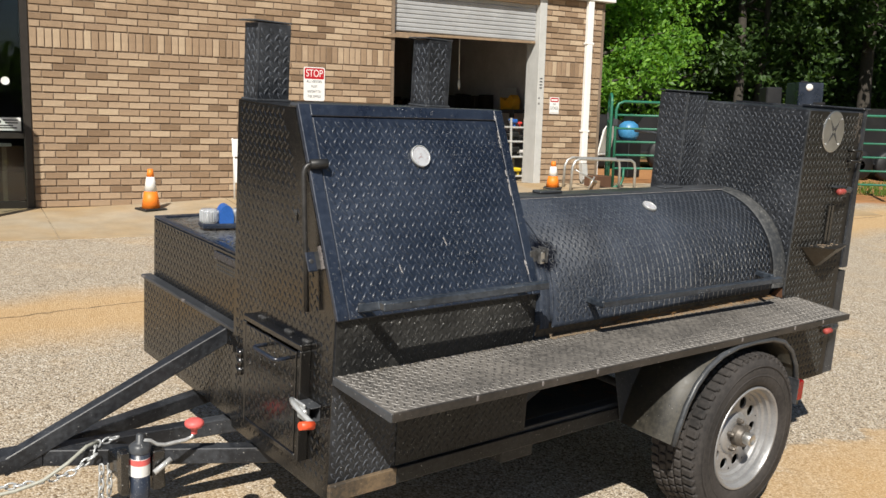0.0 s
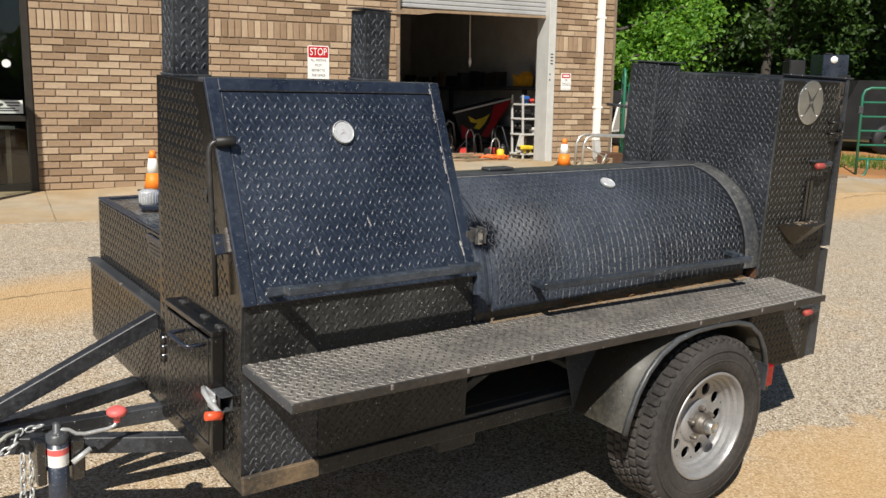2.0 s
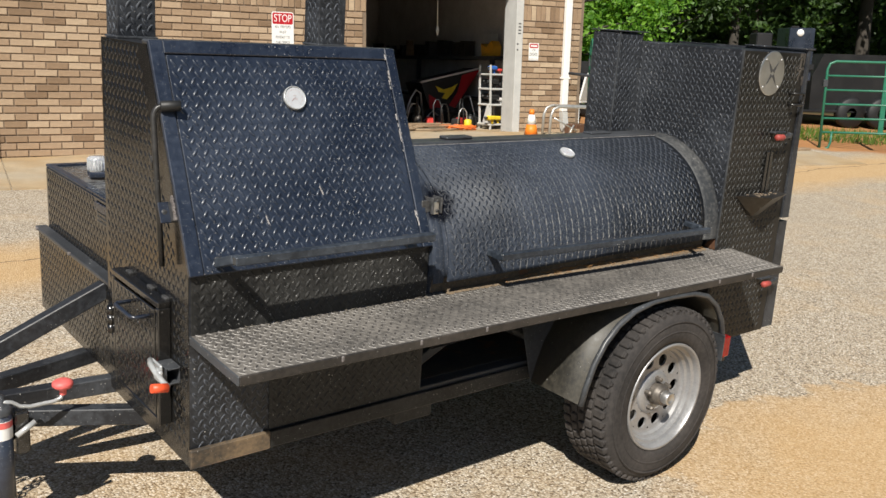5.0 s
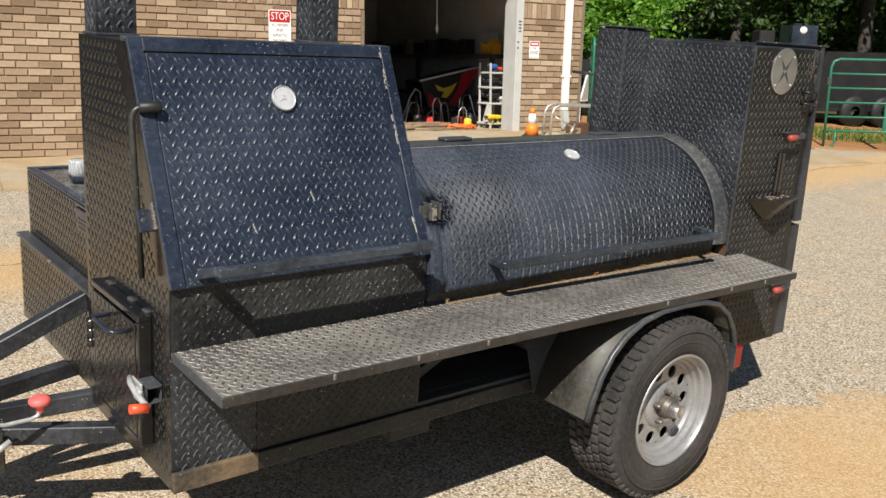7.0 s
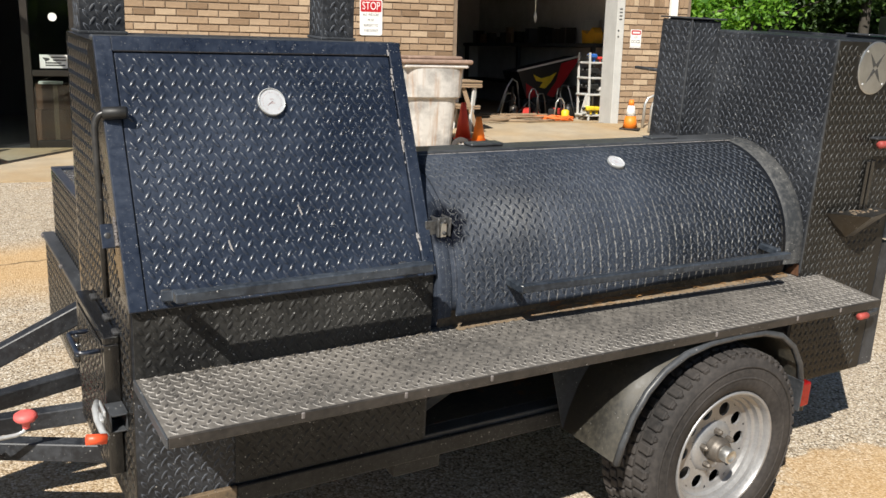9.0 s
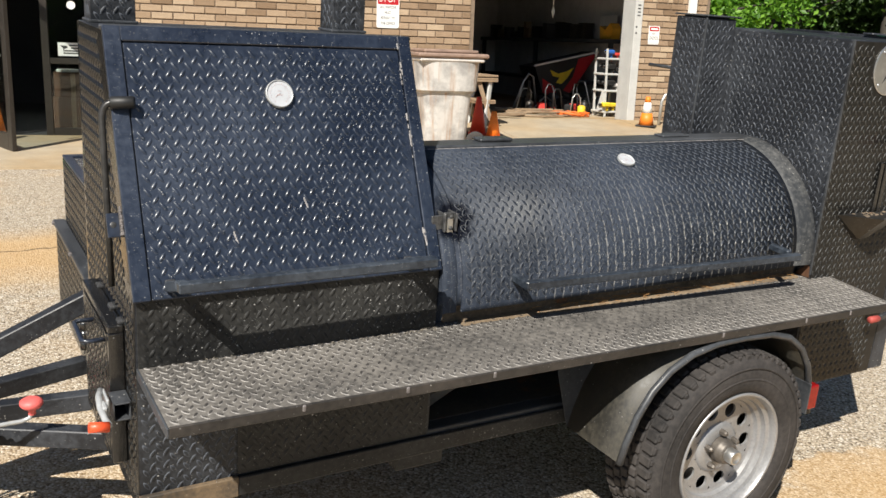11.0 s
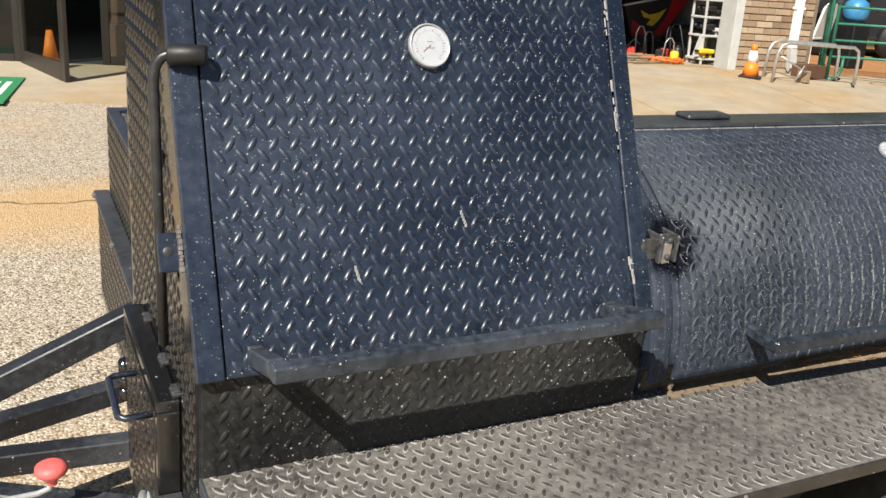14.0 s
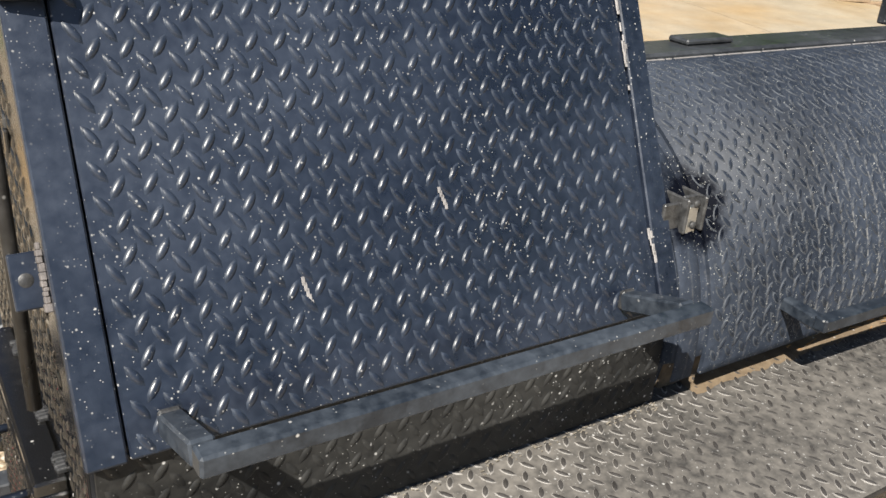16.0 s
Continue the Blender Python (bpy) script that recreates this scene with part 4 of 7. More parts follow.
def cabinet():
    x0, x1, y0, y1, z0, z1 = 0.600, 1.075, 0.265, 0.95, 0.345, 1.632
    f = Form()
    f.box(x0, x1, y0, y1, z0, z1, 0.004)
    f.lugs(lambda u, v, h: (x0 - h, y0 + u, 1.15 + v), y1 - y0, z1 - 1.15)
    f.lugs(lambda u, v, h: (x0 - h, y0 + u, 0.80 + v), 0.14, 0.36)
    c = part("warming_cabinet", f, "black", T, "tall tread-plate cabinet at the rear", worn=("lug_black",))
    f = Form().box(x0 + 0.005, x1 - 0.001, y0 - 0.003, y0 - 0.0004, z0 + 0.004, z1 - 0.004, 0.001)
    f.lugs(lambda u, v, h: (x0 + u, y0 - 0.003 - h, z0 + v), x1 - x0 - 0.03, z1 - z0, lambda u, v: ((u - 0.216) ** 2 + (v - 1.196) ** 2) > 0.0118, rise=0.0032)
    part("side_plate", f, "cab_side", c, "glossy brown-black tread-plate side", worn=("lug_worn_dark",))
    part("corner_bead", Form().box(x0 - 0.003, x0 + 0.0045, y0 - 0.004, y0 + 0.004, 0.80, z1, 0.001), "dull", c)
    # vent disc with its cut cross
    m = Matrix.Translation((0.818, y0 - 0.004, 1.539)) @ rot("X", 90)
    d = part("vent_disc", Form().lathe([(0.0, 0.004), (0.089, 0.004), (0.093, 0.002), (0.093, 0.0)], m, 48, False), "steel", c, "round bare steel damper disc")
    # cross of dark wedges on the disc, standing for the dark of its cuts
    f = Form()
    for a in (52, 128):
        f.prism([(-0.066, 0.0), (-0.008, 0.009), (-0.008, -0.009)], lambda p, q, h: tuple(m @ rot("Z", a) @ Vector((p, q, h))), 0.0042, 0.0048)
        f.prism([(0.066, 0.0), (0.008, 0.009), (0.008, -0.009)], lambda p, q, h: tuple(m @ rot("Z", a) @ Vector((p, q, h))), 0.0042, 0.0048)
    part("vent_slot", f, "ink", d)
    for k in range(4):
        q = m @ rot("Z", 45 + 90 * k) @ Matrix.Translation((0.08, 0, 0.004))
        part("rivet", Form().lathe([(0.0, 0.003), (0.004, 0.002), (0.005, 0.0)], q, 8), "zinc", d)
    # rear door edge, hinge and latches
    f = Form()
    f.prism([(x1 + 0.001, 0.89), (x1 + 0.058, 0.89), (x1 + 0.016, z1 + 0.01), (x1 + 0.001, z1 + 0.01)], lambda p, q, a: (p, a, q), y0 - 0.012, y1)
    f.prism([(x1 + 0.001, z0 + 0.01), (x1 + 0.082, z0 + 0.01), (x1 + 0.064, 0.87), (x1 + 0.001, 0.87)], lambda p, q, a: (p, a, q), y0 - 0.004, y1)
    part("rear_door", f, "black", c)
    part("door_cap", Form().box(x1 - 0.02, x1 + 0.05, y0 - 0.012, y0 + 0.3, z1 + 0.011, z1 + 0.018, 0.002), "black", c)
    f = Form()
    rnd = random.Random(15)
    for k in range(18):
        x, z = x1 - 0.075 + 0.065 * rnd.random(), 1.48 + 0.145 * rnd.random() ** 0.6
        f.box(x, x + rnd.uniform(0.003, 0.014), y0 - 0.0044, y0 - 0.0028, z, min(1.628, z + rnd.uniform(0.01, 0.05)), 0.0005)
    tagged(part("bare_patch", f, "grease", c, "bare heat-burnt steel scuffs"), kind="stuff")
    part("hinge_loop", Form().tube([(0.985, y0 - 0.002, 1.410), (0.980, y0 - 0.030, 1.408), (1.050, y0 - 0.032, 1.406), (1.058, y0 - 0.032, 1.414), (1.058, y0 - 0.032, 1.448), (1.050, y0 - 0.032, 1.456), (0.980, y0 - 0.030, 1.456), (0.985, y0 - 0.002, 1.454)], 0.006, 8), "rod_black", c)
    for x, z in ((0.905, 1.271), (0.985, 0.598)):
        f = Form()
        f.beam((x - 0.03, y0 - 0.05, z), (x + 0.075, y0 - 0.045, z + 0.004), 0.012, 0.018, 0.003)
        f.box(x - 0.03, x + 0.06, y0 - 0.03, y0 - 0.001, z + 0.012, z + 0.022, 0.003)
        f.tube([(x + 0.06, y0 - 0.04, z + 0.015), (x + 0.09, y0 - 0.04, z + 0.01), (x + 0.095, y0 - 0.03, z - 0.015)], 0.006, 8)
        lt = part("toggle_latch", f, "dull", c, "steel toggle latch with red grip")
        part("latch_grip", Form().lathe([(0.0, 0.0), (0.011, 0.0), (0.014, 0.008), (0.013, 0.05), (0.009, 0.058), (0.0, 0.058)], Matrix.Translation((x - 0.045, y0 - 0.05, z)) @ rot("Y", 90), 14), "old_red", lt)
    for x in (0.868, 0.896):
        part("strap", Form().box(x, x + 0.017, y0 - 0.016, y0 - 0.0032, 1.01, 1.205, 0.003), "front", c)
    # grease funnel, dust lying in it
    top = [(0.688, y0 - 0.003), (0.800, 0.152), (0.985, 0.196), (0.995, y0 - 0.003)]
    low = [(0.792, y0 - 0.003), (0.802, 0.240), (0.850, 0.240), (0.860, y0 - 0.003)]
    f = Form()
    f.add([(x, y, 1.020) for x, y in top] + [(x, y, 0.925) for x, y in low], [(0, 1, 2, 3), (7, 6, 5, 4), (0, 4, 5, 1), (1, 5, 6, 2), (2, 6, 7, 3), (3, 7, 4, 0)])
    fn = part("grease_funnel", f, "rod_black", c, "black folded grease funnel")
    f = Form()
    rnd = random.Random(29)
    for k in range(22):
        x, y = rnd.uniform(0.76, 0.93), rnd.uniform(0.20, 0.255)
        if (x - 0.688) / 0.112 * 0.11 + (y - 0.262) > 0.0:
            a = rnd.uniform(0.003, 0.0085)
            f.lathe([(0.0, a * 0.45), (a * 0.7, a * 0.3), (a, 0.0)], Matrix.Translation((x, y, 1.0202)), 6)
    tagged(part("ash_heap", f, "dusty_frame", fn, "dull ash and dirt"), kind="stuff")
    # chimney in front of it
    f = Form()
    a0, a1, b0, b1, t1 = 0.440, 0.599, 0.785, 0.945, 1.665
    f.box(a0, a1, b0, b1, 1.19, t1, 0.004)
    f.lugs(lambda u, v, h: (a0 - h, b0 + u, 1.22 + v), b1 - b0, t1 - 1.22)
    f.lugs(lambda u, v, h: (a0 + u, b0 - h, 1.22 + v), a1 - a0, t1 - 1.22)
    ch = part("chimney", f, "black", T, "square tread-plate chimney against the cabinet", worn=("lug_black",))
    part("corner_bead", Form().box(a0 - 0.003, a0 + 0.004, b0 - 0.003, b0 + 0.004, 1.2, t1, 0.001), "dull", ch)
    part("chimney_lid", Form().box(a0 - 0.005, a1 + 0.02, b0 - 0.008, b1 + 0.008, t1 + 0.004, t1 + 0.010, 0.002).box(a0 + 0.02, a1 - 0.02, b0 + 0.02, b1 - 0.02, t1, t1 + 0.004, 0.001), "dull", ch)
    part("damper_rod", Form().tube([(a0 + 0.05, b1 - 0.005, 1.60), (a0 + 0.05, b1 + 0.012, 1.597), (a0 + 0.05, b1 + 0.018, 1.585), (a0 + 0.05, b1 + 0.018, 1.475), (a0 + 0.05, b1 + 0.024, 1.463), (a0 + 0.05, b1 + 0.036, 1.460), (a0 + 0.05, b1 + 0.17, 1.460)], 0.007, 10), "dull", ch, "bent damper rod")


cabinet()


def shelf():
    x0, x1 = -1.740, 0.715
    f = Form()
    drop = -0.020
    y0, y1 = 0.008, 0.345

    def z_at(x, y):
        return 0.786 + (x - x0) / (x1 - x0) * drop + (y - y0) / 0.292 * (0.010 + 0.010 * (x - x0) / (x1 - x0))

    vs = []
    for dz in (0, -0.006):
        for x, y in ((x0, y0), (x1, y0), (x1, y1), (x0, y1)):
            vs.append((x, y, z_at(x, y) + dz))
    f.add(vs, [(0, 1, 2, 3), (7, 6, 5, 4), (0, 4, 5, 1), (1, 5, 6, 2), (2, 6, 7, 3), (3, 7, 4, 0)])
    f.lugs(lambda u, v, h: (x0 + u, y0 + v, z_at(x0 + u, y0 + v) + h), x1 - x0, y1 - y0, rise=0.0028)
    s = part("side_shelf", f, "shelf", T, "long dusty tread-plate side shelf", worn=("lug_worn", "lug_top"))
    f = Form()
    f.beam((x0, y0 - 0.001, z_at(x0, y0) - 0.012), (x1, y0 - 0.001, z_at(x1, y0) - 0.012), 0.007, 0.027, 0.003)
    part("front_lip", f, "lip", s)
    part("end_lip", Form().beam((x0 - 0.002, y0 - 0.004, z_at(x0, y0) - 0.012), (x0 - 0.002, y1, z_at(x0, y1) - 0.012), 0.006, 0.026, 0.003), "dull", s)
    for x in (-1.446, -1.182, -0.933, -0.114, 0.261, 0.483):
        part("weld_tab", Form().box(x, x + 0.010, y0 - 0.007, y0 + 0.001, z_at(x, y0) - 0.016, z_at(x, y0) + 0.001, 0.003), "scuff", s)
    for x in (-0.9, 0.4):
        part("bracket", Form().prism([(0.30, 0.745), (0.05, 0.735), (0.30, 0.60)], lambda p, q, a: (a, p, q), x, x + 0.006), "black", s)
    # dry needles blown against the barrel
    f = Form()
    rnd = random.Random(3)
    for k in range(300):
        x = -0.62 + 1.16 * rnd.random() ** 0.8
        y = 0.318 - abs(rnd.gauss(0, 0.014))
        a = rnd.gauss(0, 0.5)
        ln = rnd.uniform(0.012, 0.04)
        z = z_at(x, y) + rnd.uniform(0.002, 0.014)
        f.beam((x, y, z), (x + ln * math.cos(a), y + ln * math.sin(a) * 0.6, z + rnd.uniform(-0.002, 0.004)), 0.0016, 0.0012, 0.0003)
    g = Form()
    for k in range(150):
        x = -1.70 + 0.76 * rnd.random() ** 0.7
        y = 0.2935 - abs(rnd.gauss(0, 0.008))
        a, ln = rnd.gauss(0, 0.7), rnd.uniform(0.002, 0.007)
        z = z_at(x, y) + rnd.uniform(0.001, 0.005)
        g.beam((x, y, z), (x + ln * math.cos(a), y + ln * math.sin(a) * 0.5, z + rnd.uniform(-0.001, 0.002)), 0.002, 0.0014, 0.0003)
    # dirt drifted up against the barrel's lower frame
    w = Form()
    xs, ys = [-0.86 + 1.43 * i / 90 for i in range(91)], [0.284, 0.294, 0.304, 0.312, 0.3185]
    vs = []
    for x in xs:
        for j, y in enumerate(ys):
            lift = (0.0002, 0.004, 0.009, 0.015, 0.022)[j] * (0.55 + 0.45 * math.sin(7 * x) * math.sin(3.1 * x + 1)) * min(1.0, (x + 0.87) * 2.2)
            vs.append((x, y + (rnd.uniform(-0.006, 0.004) if j == 0 else 0), z_at(x, y) + 0.0012 + lift + (rnd.uniform(0, 0.003) if j else 0)))
    w.add(vs, [(i * 5 + j, (i + 1) * 5 + j, (i + 1) * 5 + j + 1, i * 5 + j + 1) for i in range(90) for j in range(4)], True)
    thing("dirt_drift", "brown dust drifted along the barrel on the shelf", "dirt", LEAN, kind="stuff", form=w, material="drift", fix=False)
    nd = thing("pine_needles", "dry orange pine needles on the shelf", "needles", LEAN, kind="stuff", form=f, material="needles", fix=False)
    thing("dirt_crumbs", "pale dry dirt crumbs along the shelf joint", "dirt", LEAN, kind="stuff", form=g, material="crumb", fix=False)


shelf()


def chassis():
    f = Form()
    f.box(-1.503, -0.945, 0.2955, 0.2995, 0.463, 0.792, 0.001)
    f.lugs(lambda u, v, h: (-1.503 + u, 0.2955 - h, 0.463 + v), 0.558, 0.329, rise=0.0022)
    part("ash_panel", f, "skirt", T, "dark tread-plate panel under the shelf")
    part("pan_front", Form().box(-1.03, -0.875, 0.31, 0.52, 0.352, 0.396, 0.003), "skirt", T)
    # dark paint rather than rusty: the rails' shade is put into their colour
    fr = part("frame_rail", Form().beam((-1.70, 0.325, 0.435), (1.02, 0.325, 0.435), 0.05, 0.075), "dull", T, "square tube frame rail, dark-coloured for the shade under the body")
    part("frame_rail", Form().beam((-1.70, 1.415, 0.435), (1.02, 1.415, 0.435), 0.05, 0.075), "dull", T)
    for x in (-0.86, -0.42, 0.5):
        part("cross_member", Form().beam((x, 0.36, 0.44), (x, 1.39, 0.44), 0.05, 0.05), "dull", T)
    part("diagonal_brace", Form().beam((-0.93, 0.42, 0.48), (-0.45, 0.42, 0.72), 0.035, 0.035), "dull", T)
    # set low to block light that would reach the ground under the body
    part("under_plate", Form().box(-0.94, 0.55, 0.60, 1.40, 0.47, 0.58, 0.01), "dull", T)
    part("floor_plate", Form().box(-0.935, -0.30, 0.352, 0.598, 0.466, 0.472, 0.002), "rusty", T, "dark plate inside the frame")
    part("axle", Form().tube([(0, 0.24, 0.345), (0, 1.50, 0.345)], 0.032, 16), "dull", T)
    for y in (0.275, 1.46):
        f = Form()
        for k in range(3):
            w = 0.30 - 0.07 * k
            f.tube([(-w, y, 0.41 - 0.012 * k), (-w / 2, y, 0.385 - 0.012 * k), (0, y, 0.378 - 0.012 * k), (w / 2, y, 0.385 - 0.012 * k), (w, y, 0.41 - 0.012 * k)], 0.007, 6)
        part("leaf_spring", f, "rusty", T)


chassis()


def wheel(side, m):
    """Wheel about its own y axis, outer face towards -y."""
    w = new("wheel")
    w.parent, w.matrix_local = T, m
    R = 0.345
    turn = rot("X", 90)
    f = Form()
    tread = [(0.214, -0.005), (0.222, -0.014), (0.250, -0.019), (0.290, -0.018), (0.318, -0.008), (0.331, 0.006), (0.336, 0.022), (0.336, 0.172), (0.331, 0.188), (0.318, 0.202), (0.25, 0.210), (0.214, 0.198)]
    f.lathe([(r, -h) for r, h in tread], turn, 72)
    n = 54
    for k in range(n):
        a = 360 / n * k
        for j, (h0, h1) in enumerate(((0.002, 0.046), (0.053, 0.082), (0.089, 0.116), (0.123, 0.150), (0.156, 0.190))):
            q = turn @ rot("Z", a + (3.2 if j % 2 else 0))
            f.box(R - 0.012, R, -0.0155, 0.0155, -h1, -h0, 0.004, q)
        # shoulder blocks run a little way down the sidewall
        f.box(R - 0.036, R - 0.006, -0.013 if k % 2 else -0.009, 0.013 if k % 2 else 0.009, -0.012, 0.0015, 0.004, turn @ rot("Z", a))
    for r in (0.262, 0.300):
        f.lathe([(r - 0.004, 0.0185), (r - 0.002, 0.0205), (r + 0.002, 0.0205), (r + 0.004, 0.0185)], turn, 72)
    part("tyre", f, "rubber", w, "dusty treaded trailer tyre")
    f = Form()
    # flange, bead seat and stepped well, each band with its own crease
    bands = ([(0.214, 0.004), (0.213, 0.012), (0.209, 0.014), (0.204, 0.012)], [(0.204, 0.012), (0.199, 0.003), (0.198, -0.010)],
             [(0.198, -0.010), (0.190, -0.016), (0.186, -0.016)], [(0.186, -0.016), (0.183, -0.032)],
             [(0.183, -0.032), (0.176, -0.037), (0.172, -0.037)], [(0.172, -0.037), (0.168, -0.050)], [(0.168, -0.050), (0.160, -0.053), (0.155, -0.053)])
    for b in bands:
        f.lathe(b, turn, 72)
    # dish with ten round holes
    n = 10
    for k in range(n):
        a = math.pi * 2 * k / n
        hw = math.pi / n
        cx, cy = 0.128 * math.cos(a), 0.128 * math.sin(a)
        outer, hole = [], []
        for j in range(24):
            t = 2 * math.pi * j / 24
            hole.append((cx + 0.0235 * math.cos(t), cy + 0.0235 * math.sin(t)))
            d = Vector((math.cos(t), math.sin(t)))
            lo, hi = 0.0, 0.3
            for _ in range(30):
                md = (lo + hi) / 2
                px, py = cx + d.x * md, cy + d.y * md
                rr, aa = math.hypot(px, py), (math.atan2(py, px) - a + math.pi) % (2 * math.pi) - math.pi
                if 0.085 < rr < 0.156 and abs(aa) < hw:
                    lo = md
                else:
                    hi = md
            outer.append((cx + d.x * lo, cy + d.y * lo))
        vs = [(x, y, -0.053) for x, y in outer] + [(x, y, -0.053) for x, y in hole] + [(x, y, -0.061) for x, y in hole]
        fs = [(j, (j + 1) % 24, 24 + (j + 1) % 24, 24 + j) for j in range(24)] + [(24 + j, 24 + (j + 1) % 24, 48 + (j + 1) % 24, 48 + j) for j in range(24)]
        f.add(vs, fs, False, turn)
    f.lathe([(0.088, -0.053), (0.085, -0.048), (0.072, -0.040), (0.045, -0.038), (0.042, -0.040)], turn, 48)
    part("rim", f, "rim", w, "silver steel wheel with round holes")
    part("brake_drum", Form().lathe([(0.0, -0.09), (0.15, -0.09), (0.165, -0.11), (0.165, -0.18)], turn, 48), "dull", w)
    hub = part("hub", Form().lathe([(0.043, -0.055), (0.043, -0.020), (0.041, -0.012), (0.036, -0.008), (0.036, 0.0), (0.029, 0.003), (0.0, 0.003)], turn, 32), "grease", w, "greasy bare steel hub")
    part("grease_cap", Form().lathe([(0.025, 0.001), (0.025, 0.030), (0.022, 0.034), (0.017, 0.034), (0.016, 0.031), (0.0, 0.031)], turn, 28), "steel", hub, "dull steel grease cap")
    for k in range(5):
        q = turn @ rot("Z", 72 * k + 20) @ Matrix.Translation((0.060, 0, -0.040))
        part("lug_nut", Form().lathe([(0.011, 0.0), (0.011, 0.008), (0.0095, 0.020), (0.006, 0.026), (0.0, 0.027)], q, 6, False), "grease", w)


wheel("near", Matrix.Translation((0, 0, 0.345)))
wheel("far", Matrix.Translation((0, 1.74, 0.345)) @ rot("Z", 180))


def fender(y0, y1, sign):
    pts = [(-0.452, 0.405), (-0.435, 0.47), (-0.405, 0.55), (-0.36, 0.62), (-0.30, 0.675), (-0.22, 0.715), (-0.12, 0.735), (0.0, 0.738), (0.12, 0.732), (0.21, 0.708), (0.28, 0.66), (0.33, 0.59), (0.36, 0.50), (0.374, 0.415)]
    f = Form()
    n = len(pts)
    vs = []
    for y in (y0, y1):
        for x, z in pts:
            vs.append((x, y, z))
    for y in (y0, y1):
        for x, z in pts:
            d = Vector((x, z - 0.345)).normalized() * 0.004
            vs.append((x - d.x, y, z - d.y))
    fs = [(i, i + 1, n + i + 1, n + i) for i in range(n - 1)] + [(2 * n + i, 2 * n + i + 1, 3 * n + i + 1, 3 * n + i) for i in range(n - 1)]
    fs += [(i, i + 1, 2 * n + i + 1, 2 * n + i) for i in range(n - 1)] + [(n + i, n + i + 1, 3 * n + i + 1, 3 * n + i) for i in range(n - 1)]
    f.add(vs, fs, True)
    fd = part("fender", f, "fender", T, "curved black steel fender")
    part("rolled_edge", Form().tube([(x, y0, z) for x, z in pts], 0.011, 10), "dull", fd)
    f = Form()
    f.prism([(-0.55, 0.73)] + [(-0.452, 0.405)] + pts[1:-1] + [(0.374, 0.415), (0.52, 0.73)], lambda p, q, a: (p, a, q), y1, y1 + 0.004)
    part("inner_plate", f, "dull", fd)
    return fd


fd = fender(0.012, 0.262, 1)
f = Form().box(0.336, 0.384, -0.010, 0.040, 0.437, 0.523, 0.004)
lamp = part("tail_lamp", f, "tail", fd, "red square tail lamp")
part("lamp_base", Form().box(0.330, 0.336, -0.014, 0.057, 0.425, 0.535, 0.002), "dull", fd)
fender(1.728, 1.478, -1)


